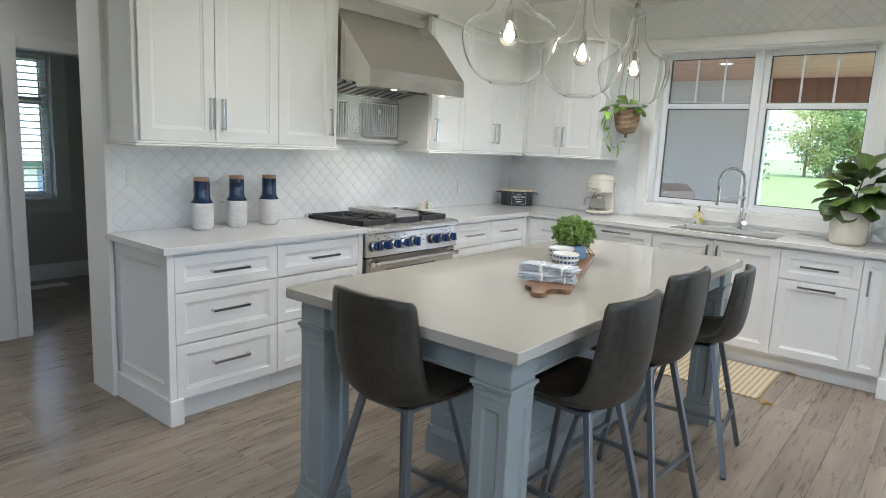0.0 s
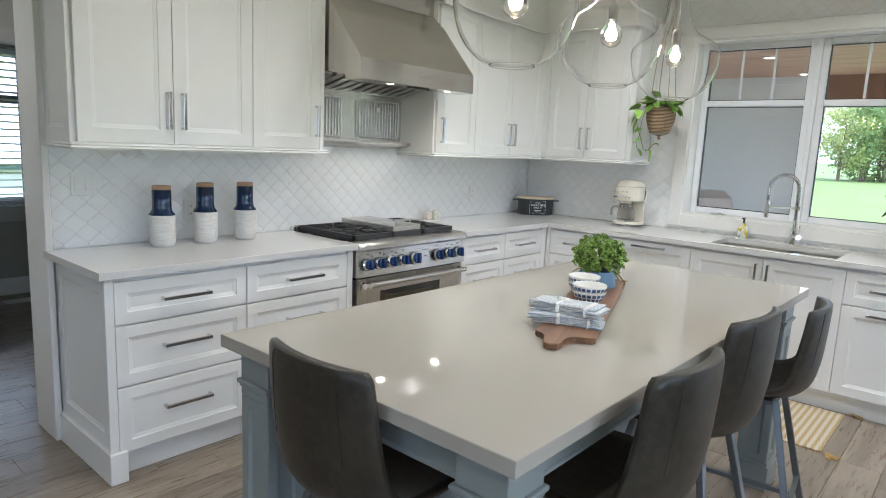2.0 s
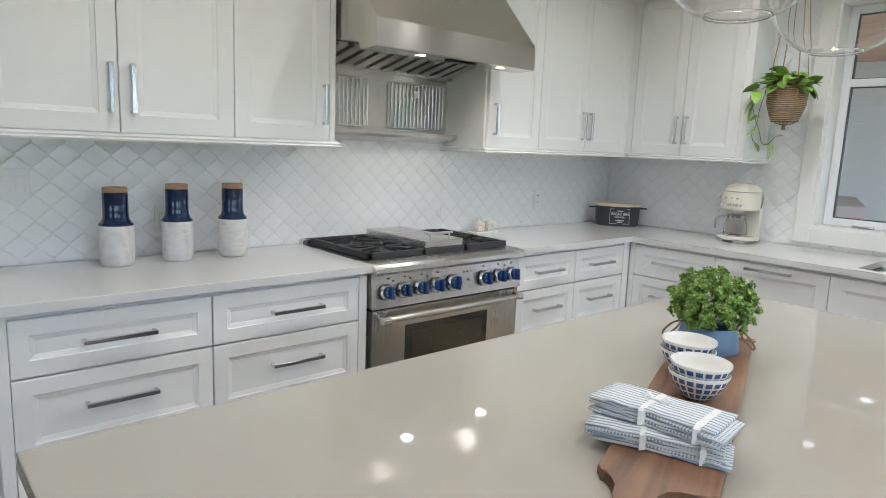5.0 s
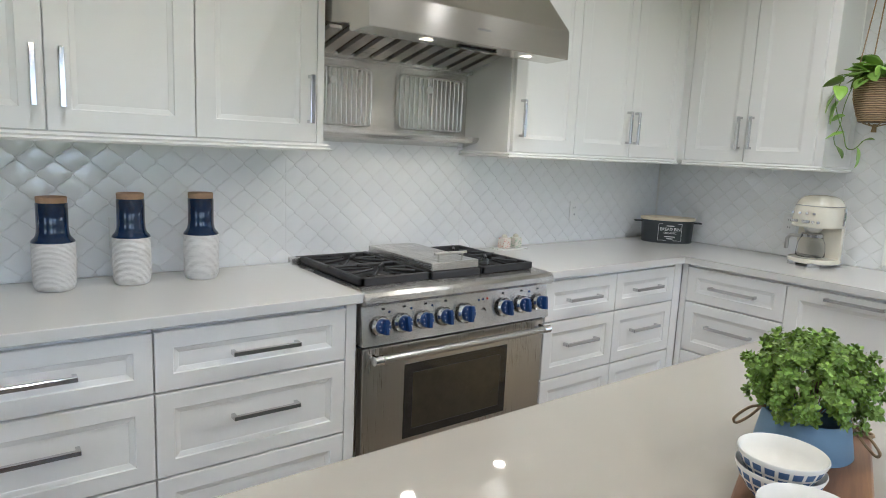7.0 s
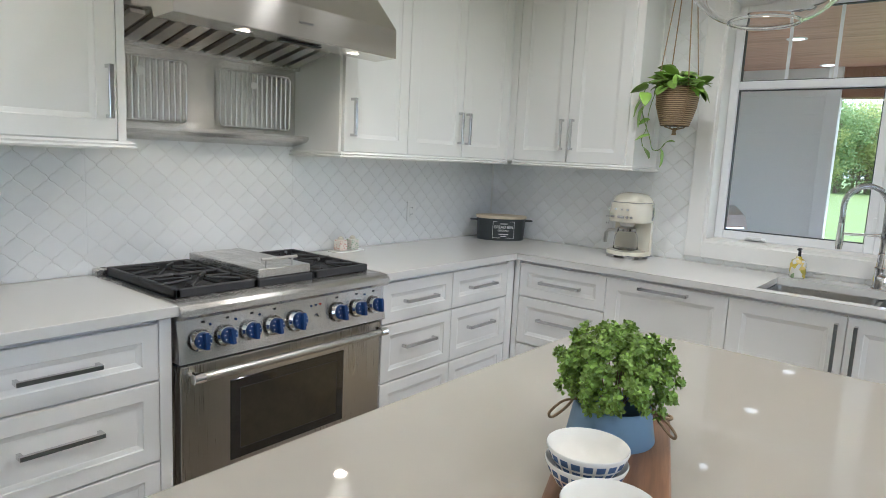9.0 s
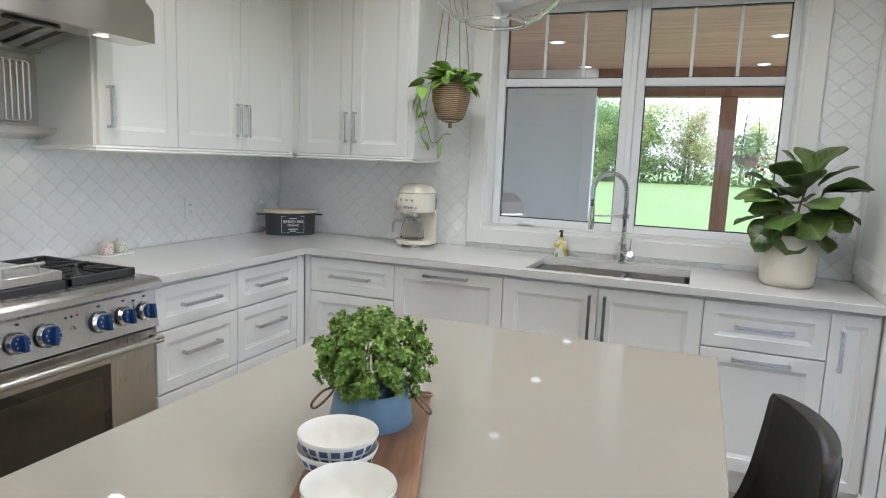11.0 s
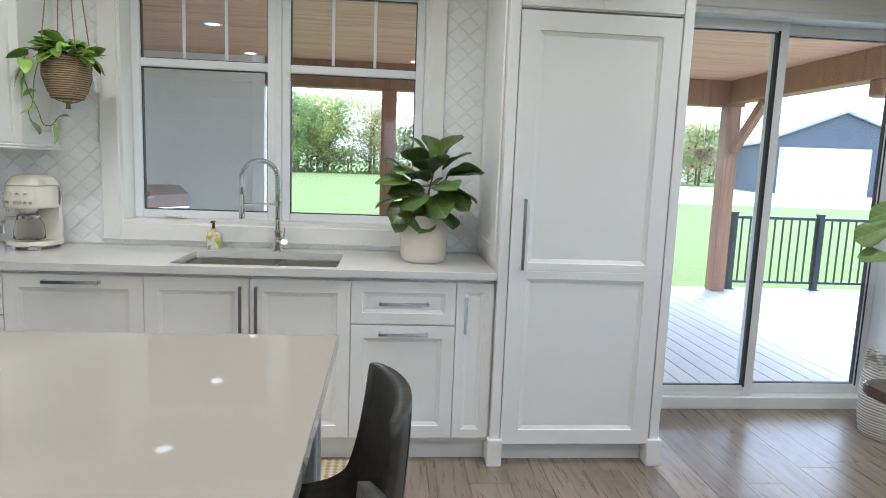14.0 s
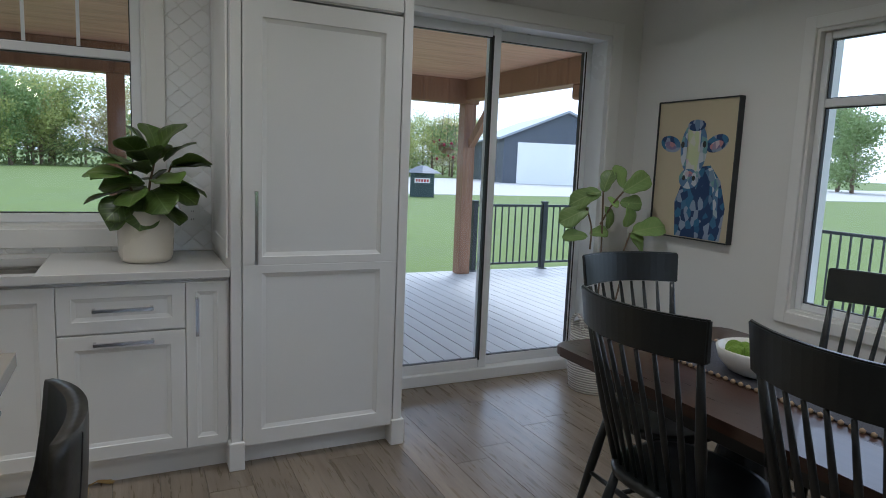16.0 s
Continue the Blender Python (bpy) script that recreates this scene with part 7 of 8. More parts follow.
M_RUG = m
rug = thing("kitchen_rug", pose(-0.90, 4.85, 0.0), "cream and mustard woven cotton rug with corner tassels", "rug")
bm = B()
nx, ny = 40, 20
g = [[bm.verts.new((-0.6 + 1.2 * i / nx, -0.33 + 0.66 * j / ny, 0.007 + 0.0015 * noise.noise(Vector((i * 0.3, j * 0.3, 0))))) for j in range(ny + 1)] for i in range(nx + 1)]
for i in range(nx):
    for j in range(ny):
        bm.faces.new((g[i][j], g[i + 1][j], g[i + 1][j + 1], g[i][j + 1]))
r_ = bmesh.ops.extrude_face_region(bm, geom=bm.faces[:])
for e in r_["geom"]:
    if isinstance(e, bmesh.types.BMVert):
        e.co.z = 0.001
bmesh.ops.recalc_face_normals(bm, faces=bm.faces)
part("mat", bm, M_RUG, rug)
M_TASSEL = plain("mustard_yarn", (0.50, 0.34, 0.13), 0.95, var=0.3, fine=300, bmp=0.8)
rr = random.Random(2)
for sx in (-1, 1):
    for sy in (-1, 1):
        bm = B()
        bx, by = sx * 0.60, sy * 0.33
        ang = math.atan2(sy * 0.6, sx * 1.0)
        for i in range(30):
            a = ang + rr.uniform(-0.5, 0.5)
            L = rr.uniform(0.06, 0.10)
            tube(bm, [(bx, by, 0.012), (bx + 0.03 * math.cos(ang), by + 0.03 * math.sin(ang), 0.016), (bx + L * math.cos(a), by + L * math.sin(a), 0.004)], 0.0025, 4)
        part("tassel", bm, M_TASSEL, rug)

# ---- dining corner: basket plant and painting ----
bk = thing("basket_plant", pose(2.565, 5.455, 0.0), "young fiddle-leaf tree in a white woven handled basket", "potted plant")
M_WBASK = wicker_mat("white_rope", (0.42, 0.40, 0.36), (0.72, 0.70, 0.65), 20)
bm = B()
prof = []
for i in range(29):
    s = i / 28
    prof.append((0.15 + 0.02 * math.sin(s * math.pi) + 0.004 * (i % 2), s * 0.42))
lathe(bm, prof, 40, cap=False)
bm.faces.new(list(reversed([v for v in bm.verts if v.co.z < 1e-6])))
part("basket", bm, M_WBASK, bk, "white woven rope basket", smooth=True)
for s in (-1, 1):
    bm = B()
    tube(bm, catmull([(s * 0.15, -0.05, 0.38), (s * 0.16, -0.045, 0.46), (s * 0.16, 0, 0.50), (s * 0.16, 0.045, 0.46), (s * 0.15, 0.05, 0.38)], 4), 0.011, 8)
    part("handle", bm, M_WBASK, bk)
bm = B()
lathe(bm, [(0.0, 0.36), (0.14, 0.36)], 24, cap=False)
part("soil", bm, M_SOIL, bk)
def spray(right, up):
    """A point of the crown: right and up of the fork."""
    return (-0.026 + 0.93 * right, -0.36 * right, 1.271 + up)


for pts in (((-0.02, 0.0, 0.36), (-0.005, 0.0, 0.70), (-0.01, 0.0, 0.95), spray(0.0, 0.01)), (spray(-0.005, -0.20), spray(0.06, -0.08), spray(0.13, 0.01)),
            (spray(-0.06, -0.36), spray(-0.06, -0.22), spray(-0.10, -0.10)), ((0.06, -0.02, 0.36), (0.12, -0.05, 0.70), spray(0.155, -0.40), spray(0.195, -0.25))):
    bm = B()
    tube(bm, catmull(pts, 4), 0.0055, 8)
    part("branch", bm, M_BARK, bk)
bspots = []
for right, up, turn, size in ((0.0, 0.0, 75, 0.95), (-0.01, 0.005, 195, 1.28), (-0.085, -0.10, 207, 1.25), (-0.08, -0.28, 172, 0.95), (-0.07, -0.26, 12, 0.80), (0.02, -0.085, -58, 0.95),
                              (0.13, 0.01, 33, 1.25), (0.125, 0.03, 100, 0.95), (0.11, -0.06, 2, 0.98), (0.17, -0.06, -74, 1.0), (0.205, -0.245, 17, 1.4), (0.19, -0.26, -34, 1.0), (0.185, -0.26, -8, 0.7),
                              (-0.01, -0.02, 150, 0.6), (0.03, -0.03, -30, 0.6)):
    ahead = math.cos(radians(turn)) >= 0
    bspots.append((spray(right, up), -21 if ahead else 159, turn if ahead else 180 - turn, size, rr.uniform(38, 78) * (1 if ahead else -1)))
leaves(bk, bspots, M_FIDDLE2, (0.165, 0.122), True, seed=8)

pa = thing("painting", pose(XE - 0.02, (4.875 + 5.505) / 2, (1.007 + 1.859) / 2, 0, 0, -90), "black-framed canvas of blue and white brush shapes on tan", "painting")
pw, ph = 0.3125, 0.4275
part("canvas", boxm(-pw + 0.006, pw - 0.006, -0.012, 0.012, -ph + 0.006, ph - 0.006), plain("tan_canvas", (0.58, 0.50, 0.34), 0.8, var=0.08, scale=4, fine=300, bmp=0.4), pa)
for x0, x1, z0, z1 in ((-pw, pw, ph - 0.008, ph), (-pw, pw, -ph, -ph + 0.008), (-pw, -pw + 0.008, -ph + 0.008, ph - 0.008), (pw - 0.008, pw, -ph + 0.008, ph - 0.008)):
    part("frame_rail", boxm(x0, x1, -0.022, 0.0195, z0, z1, 0.001, 1), M_FENCE, pa)


def dab_mat(name, a, b, c):
    m, t, p = nt(name)
    vo = node(t, "ShaderNodeTexVoronoi", Scale=30.0)
    t.links.new(coords(t, (1.0, 1.0, 0.7)), vo.inputs["Vector"])
    t.links.new(ramp(t, vo.outputs["Color"], [(0.0, a), (0.46, a), (0.5, b), (0.66, b), (0.70, c), (1.0, c)]), p.inputs["Base Color"])
    p.inputs["Roughness"].default_value = 0.6
    return m


M_DABS = dab_mat("dark_blue_dabs", (0.022, 0.055, 0.16), (0.05, 0.17, 0.33), (0.30, 0.36, 0.50))
M_DABS2 = dab_mat("pale_blue_dabs", (0.12, 0.22, 0.40), (0.58, 0.62, 0.68), (0.20, 0.38, 0.40))
M_BLAZE = dab_mat("white_dabs", (0.66, 0.66, 0.62), (0.60, 0.66, 0.40), (0.66, 0.55, 0.64))
M_ROSE = dab_mat("rose_dabs", (0.52, 0.25, 0.28), (0.62, 0.50, 0.55), (0.25, 0.2, 0.35))


def patch(pts, mat, y, name="brush_shape"):
    bm = B()
    f = bm.faces.new([bm.verts.new((x, y, z)) for x, z in pts])
    bmesh.ops.triangulate(bm, faces=[f])
    part(name, bm, mat, pa)


def oval(cx, cz, rx, rz, n=20, turn=0.0):
    c_, s_ = math.cos(turn), math.sin(turn)
    return [(cx + rx * math.cos(a) * c_ - rz * math.sin(a) * s_, cz + rx * math.cos(a) * s_ + rz * math.sin(a) * c_) for a in (2 * math.pi * i / n for i in range(n))]


patch([(-0.10, -0.415), (-0.12, -0.20), (-0.06, -0.05), (0.05, 0.02), (0.14, 0.03), (0.22, -0.06), (0.27, -0.22), (0.25, -0.415)], M_DABS, -0.0135)
patch(oval(0.0, 0.13, 0.105, 0.165), M_DABS2, -0.0150)
patch(oval(-0.19, 0.16, 0.085, 0.05, turn=-0.25), M_DABS, -0.0145)
patch(oval(0.17, 0.16, 0.085, 0.05, turn=0.3), M_DABS, -0.0145)
patch(oval(-0.19, 0.15, 0.05, 0.024, turn=-0.25), M_ROSE, -0.0160)
patch(oval(0.17, 0.15, 0.05, 0.024, turn=0.3), M_ROSE, -0.0160)
patch([(-0.055, 0.25), (0.045, 0.26), (0.05, 0.12), (0.035, -0.02), (-0.05, -0.02), (-0.045, 0.12)], M_BLAZE, -0.0156)
for ex in (-0.088, 0.082):
    patch(oval(ex, 0.155, 0.014, 0.020), M_FENCE, -0.0168)
patch([(0.10, 0.0), (0.15, 0.02), (0.21, -0.08), (0.22, -0.28), (0.19, -0.26), (0.17, -0.10)], M_DABS2, -0.0142)
patch(oval(-0.02, -0.055, 0.078, 0.062), M_DABS2, -0.0164)
patch(oval(-0.02, -0.025, 0.030, 0.018), M_ROSE, -0.0168)
for nx_ in (-0.058, 0.020):
    patch(oval(nx_, -0.05, 0.013, 0.016), M_FENCE, -0.0170)
patch(oval(-0.01, -0.12, 0.06, 0.035), M_DABS, -0.0158)
patch(oval(0.01, 0.27, 0.07, 0.035), M_DABS, -0.0162)
rp = thing("rope_loop", BD @ pose(0.06, 0.452, 0.0235), "short natural rope loop tied through the serving board", "rope")
bm = B()
tube(bm, catmull([(-0.03, -0.03, 0), (-0.008, -0.012, 0.003), (0.014, 0.006, 0.001), (0.030, 0.006, -0.0), (0.031, -0.008, 0), (0.014, -0.012, 0.002), (-0.008, -0.004, 0.004)], 4), 0.003, 6)
part("rope", bm, M_CORD, rp)

# ---- fence, grill, shed, trees ----
def fence_run(m, length, n_posts, label):
    f = thing("deck_fence", m, label, "fence", "deck railings")
    for z0, z1 in ((0.08, 0.11), (0.90, 0.935)):
        part("rail", boxm(0, length, -0.015, 0.015, z0, z1, 0.003, 1), M_FENCE, f)
    pk = None
    n = int(length / 0.105)
    for i in range(1, n):
        x = length * i / n
        if pk is None:
            pk = part("picket", boxm(-0.008, 0.008, -0.008, 0.008, 0.11, 0.90), M_FENCE, f)
            pk.matrix_basis = pose(x, 0, 0)
        else:
            again(pk, "picket", f, pose(x, 0, 0))
    ps = None
    for i in range(n_posts):
        x = length * i / (n_posts - 1)
        bm = B()
        box(bm, -0.035, 0.035, -0.035, 0.035, 0, 0.96, 0.003, 1)
        box(bm, -0.042, 0.042, -0.042, 0.042, 0.96, 0.985, 0.006, 1)
        box(bm, -0.06, 0.06, -0.06, 0.06, 0, 0.012, 0.002, 1)
        o = part("fence_post", bm, M_FENCE, f)
        o.matrix_basis = pose(x, 0, 0)
    return f


fence_run(pose(4.12, 9.99, -0.05), 2.30, 3, "black metal picket railing along the deck edge")
fence_run(pose(6.40, 9.95, -0.05, 0, 0, -90), 9.0, 7, "black metal picket railing along the deck side")
single("side_deck", boxm(3.26, 6.45, 0.3, 5.985, -0.30, -0.052), M_DECK, I4, "pale grey composite deck beside the dining window", "deck", kind="structure")
M_STONE = plain("dark_gravel", (0.10, 0.095, 0.09), 0.95, var=0.5, scale=20, fine=90, bmp=1.0)
structure("gravel_bed", [(-1.6, 7.5, 10.07, 10.75, -0.42, -0.33)], M_STONE, "dark gravel bed along the deck", "gravel")

gr = thing("gas_grill", pose(-2.52, 8.3, -0.09, 0, 0, 55), "stainless gas barbecue grill with closed hood", "grill")
bm = B()
prof = [(-0.28, 0.86), (-0.28, 0.98), (-0.22, 1.11), (-0.08, 1.19), (0.08, 1.19), (0.24, 1.10), (0.28, 0.98), (0.28, 0.86)]
a = [bm.verts.new((-0.42, y, z)) for y, z in prof]
b = [bm.verts.new((0.42, y, z)) for y, z in prof]
skin(bm, a, b)
bm.faces.new(a)
bm.faces.new(list(reversed(b)))
bmesh.ops.recalc_face_normals(bm, faces=bm.faces)
part("hood", bm, plain("grill_steel", (0.66, 0.67, 0.68), 0.34, 0.85, var=0.05), gr)
part("cart", boxm(-0.42, 0.42, -0.25, 0.25, 0.08, 0.86, 0.01, 1), M_FENCE, gr)
for s in (-1, 1):
    part("side_shelf", boxm(s * 0.56 - 0.13, s * 0.56 + 0.13, -0.22, 0.22, 0.83, 0.86, 0.005, 1), M_STEEL, gr)
    for y in (-0.2, 0.2):
        bm = B()
        rod(bm, (s * 0.36, y - 0.02, 0.05), (s * 0.36, y + 0.02, 0.05), 0.05, None, 16)
        part("wheel", bm, M_BLACK, gr)
bm = B()
rod(bm, (-0.33, -0.31, 1.0), (0.33, -0.31, 1.0), 0.014, None, 10)
part("handle", bm, M_CHROME, gr)
bm = B()
rod(bm, (0, -0.2, 1.11), (0, -0.235, 1.09), 0.035, None, 16)
part("thermometer", bm, M_CHROME, gr)

# farm shed
SH = Matrix.Translation((44, 62, -0.4)) @ Matrix.Rotation(radians(-18), 4, 'Z')
sh = thing("farm_shed", SH, "large dark grey metal shed with white roll-up door", "shed")
M_SHED = plain("dark_metal_siding", (0.085, 0.095, 0.115), 0.5, var=0.08, scale=0.4, fine=3, bmp=0.3, stretch=(4, 4, 0.1))
M_ROOF = plain("grey_metal_roof", (0.34, 0.36, 0.39), 0.5, var=0.06, scale=0.4, fine=3, bmp=0.2)
bm = B()
hwid, eave, peak, dep = 7.2, 5.0, 8.0, 22.0
pts = [(-hwid, 0), (hwid, 0), (hwid, eave), (0, peak), (-hwid, eave)]
a = [bm.verts.new((x, 0, z)) for x, z in pts]
b = [bm.verts.new((x, dep, z)) for x, z in pts]
skin(bm, a, b)
bm.faces.new(a)
bm.faces.new(list(reversed(b)))
bmesh.ops.recalc_face_normals(bm, faces=bm.faces)
part("wall", bm, M_SHED, sh)
for s in (-1, 1):
    bm = B()
    pr = [(0, peak + 0.05), (s * (hwid + 0.5), eave - 0.15), (s * (hwid + 0.5), eave + 0.1), (0, peak + 0.3)]
    a = [bm.verts.new((x, -0.5, z)) for x, z in pr]
    b = [bm.verts.new((x, dep + 0.5, z)) for x, z in pr]
    skin(bm, a, b)
    bm.faces.new(a)
    bm.faces.new(list(reversed(b)))
    bmesh.ops.recalc_face_normals(bm, faces=bm.faces)
    part("roof", bm, M_ROOF, sh)
rd = part("roll_door", boxm(-5.6, 2.6, -0.12, -0.02, 0.0, 4.6), M_TRIM, sh, "white roll-up door")
for i in range(1, 8):
    part("seam", boxm(-5.6, 2.6, -0.135, -0.12, 4.6 * i / 8 - 0.02, 4.6 * i / 8 + 0.02), M_TRIM, rd)
kk = thing("garden_kiosk", pose(14.2, 34.5, -0.55, 0, 0, -25), "small dark green sided box with hipped roof and red sign", "kiosk")
M_KIOSK = plain("dark_green_siding", (0.035, 0.055, 0.055), 0.6, var=0.1, bmp=0.1)
part("body", boxm(-0.65, 0.65, -0.5, 0.5, 0.0, 1.45, 0.01, 1), M_KIOSK, kk)
bm = B()
lathe(bm, [(1.05, 1.45), (0.18, 1.85), (0.0, 1.86)], 4)
o = part("roof", bm, M_SHED, kk)
part("sign", boxm(-0.42, 0.42, -0.53, -0.505, 0.92, 1.18), M_TRIM, kk)
for i in range(5):
    part("letter_bar", boxm(-0.36 + i * 0.15, -0.26 + i * 0.15, -0.54, -0.53, 0.98, 1.12), plain("sign_red", (0.45, 0.03, 0.03), 0.5, bmp=0) if "sign_red" not in bpy.data.materials else bpy.data.materials["sign_red"], kk)

# low outbuilding beyond the pantry window
ob_ = thing("outbuilding", pose(-15.0, 4.2, -0.4), "low pale blue outbuilding with a white metal roof", "shed")
part("wall", boxm(-2.0, 2.0, -5.0, 5.0, 0.0, 1.3), plain("pale_blue_siding", (0.30, 0.38, 0.50), 0.6, var=0.06, scale=1.0, bmp=0.1), ob_)
bm = B()
prism(bm, [(-2.3, 1.22), (2.3, 1.22), (2.3, 1.30), (0.0, 2.5), (-2.3, 1.30)], -5.2, 5.2)
for v in bm.verts:
    a_, b_, c_ = v.co
    v.co = (a_, c_, b_)
bmesh.ops.recalc_face_normals(bm, faces=bm.faces)
part("roof", bm, M_TRIM, ob_)
for y_ in (-2.6, 0.2, 2.4):
    part("door", boxm(2.0, 2.03, y_ - 0.45, y_ + 0.45, 0.0, 1.1), M_TRIM, ob_)

# trees


def crown_mat(name, dark, lite):
    m, t, p = nt(name)
    g = t.nodes.new("ShaderNodeNewGeometry")
    t.links.new(ramp(t, g.outputs["Random Per Island"], [(0.0, dark), (1.0, lite)]), p.inputs["Base Color"])
    p.inputs["Roughness"].default_value = 0.8
    tl = t.nodes.new("ShaderNodeBsdfTranslucent")
    tl.inputs[0].default_value = (*lite, 1)
    mx = t.nodes.new("ShaderNodeMixShader")
    mx.inputs[0].default_value = 0.35
    t.links.new(p.outputs[0], mx.inputs[1])
    t.links.new(tl.outputs[0], mx.inputs[2])
    t.links.new(mx.outputs[0], t.nodes["Material Output"].inputs[0])
    return m


def make_tree(seed, h, spread, mat, label, n=2600, low=0.12, conic=0.0, leaf=0.16, group="far trees"):
    rr = random.Random(seed)
    tr = thing("tree", I4, label, "tree", group)
    bm = B()
    tube(bm, [(0, 0, 0), (0.05 * h * rr.uniform(-.4, .4), 0, h * 0.35), (0.03 * h * rr.uniform(-1, 1), 0.02 * h, h * 0.65), (0, 0, h * 0.92)], [0.022 * h, 0.016 * h, 0.009 * h, 0.002 * h], 8)
    tips = []
    for i in range(16):
        z = h * rr.uniform(low + 0.08, 0.85)
        a = rr.uniform(0, 6.28)
        rad = spread * (1 - conic * (z / h)) * rr.uniform(0.55, 1.0)
        p = Vector((rad * math.cos(a), rad * math.sin(a), min(h * 0.97, z + rad * 0.55)))
        tube(bm, [(0, 0, z), Vector((p.x * 0.5, p.y * 0.5, z + (p.z - z) * 0.35)), p], [0.006 * h, 0.004 * h, 0.001 * h], 5)
        tips.append(p)
        tips.append(Vector((p.x * 0.55, p.y * 0.55, z + (p.z - z) * 0.5)))
    part("trunk", bm, M_BARK, tr)
    bm = B()
    for i in range(n):
        c = tips[rr.randrange(len(tips))]
        d = Vector((rr.gauss(0, 1), rr.gauss(0, 1), rr.gauss(0, 0.8))) * spread * 0.24
        c = c + d
        if c.z < h * low:
            c.z = h * low + rr.uniform(0, h * 0.1)
        s = leaf * rr.uniform(0.6, 1.5)
        u = Vector((rr.gauss(0, 1), rr.gauss(0, 1), rr.gauss(0, 1))).normalized()
        v = u.orthogonal().normalized()
        q = [bm.verts.new(c + u * s * x + v * s * y) for x, y in ((-1, 0), (-0.2, 0.6), (1, 0.1), (0.1, -0.6))]
        bm.faces.new(q)
    part("crown", bm, mat, tr)
    return tr


C_DARK = crown_mat("cedar_leaves", (0.075, 0.125, 0.045), (0.20, 0.28, 0.115))
C_SPRING = crown_mat("spring_leaves", (0.22, 0.26, 0.06), (0.50, 0.52, 0.19))
C_OCHRE = crown_mat("budding_leaves", (0.30, 0.25, 0.10), (0.52, 0.45, 0.24))
C_GREEN = crown_mat("summer_leaves", (0.11, 0.18, 0.055), (0.30, 0.38, 0.15))
t_dark = make_tree(1, 13, 3.6, C_DARK, "tall dense dark green cedar at the lawn edge", 6500, 0.03, 0.55, 0.155)
t_green = make_tree(2, 11, 3.6, C_GREEN, "full green broadleaf tree at the lawn edge", 6000, 0.01, 0.2, 0.15)
t_spring = make_tree(3, 9.5, 3.2, C_SPRING, "yellow-green budding spring tree at the lawn edge", 4200, 0.02, 0.1, 0.13)
t_ochre = make_tree(4, 9.0, 3.0, C_OCHRE, "ochre budding spring tree at the lawn edge", 3400, 0.03, 0.1, 0.12)
rr = random.Random(9)
t_dark.matrix_basis = pose(-21, 62, -0.4)
t_green.matrix_basis = pose(-25, 66, -0.4)
t_spring.matrix_basis = pose(-9, 84, -0.4)
t_ochre.matrix_basis = pose(-2, 86, -0.4)
for i in range(9):
    copy_thing((t_dark, t_green)[i % 2], pose(-17 - i * 3.0 + rr.uniform(-1, 1), 64 + rr.uniform(-4, 6), -0.4, 0, 0, rr.uniform(0, 360)) @ Matrix.Scale(rr.uniform(0.85, 1.15), 4))
for i in range(4):
    copy_thing((t_spring, t_green)[i % 2], pose(-13 + i * 1.6, 78 + i * 3, -0.4, 0, 0, rr.uniform(0, 360)) @ Matrix.Scale(rr.uniform(0.8, 1.05), 4))
for i in range(26):
    src_ = (t_spring, t_ochre, t_spring, t_ochre)[i % 4]
    copy_thing(src_, pose(-12 + i * 2.3 + rr.uniform(-1, 1), 88 + rr.uniform(-4, 14), -0.4, 0, 0, rr.uniform(0, 360)) @ Matrix.Scale(rr.uniform(0.65, 1.1), 4))
for i in range(14):
    copy_thing((t_green, t_spring)[i % 2], pose(38 + i * 6.5 + rr.uniform(-2, 2), 118 + rr.uniform(-8, 8), -0.4, 0, 0, rr.uniform(0, 360)) @ Matrix.Scale(rr.uniform(0.7, 1.2), 4))
for i in range(12):
    copy_thing((t_green, t_dark)[i % 2], pose(95 + rr.uniform(-4, 4), 20 + i * 6.5, -0.4, 0, 0, rr.uniform(0, 360)) @ Matrix.Scale(rr.uniform(0.8, 1.2), 4))
for i in range(4):
    copy_thing(t_green, pose(-60 + rr.uniform(-2, 2), -16 + i * 9, -0.4, 0, 0, rr.uniform(0, 360)) @ Matrix.Scale(0.8, 4))

# hanging flower baskets of the porch
M_FLOWER = plain("red_petals", (0.45, 0.03, 0.08), 0.6, var=0.3, bmp=0)


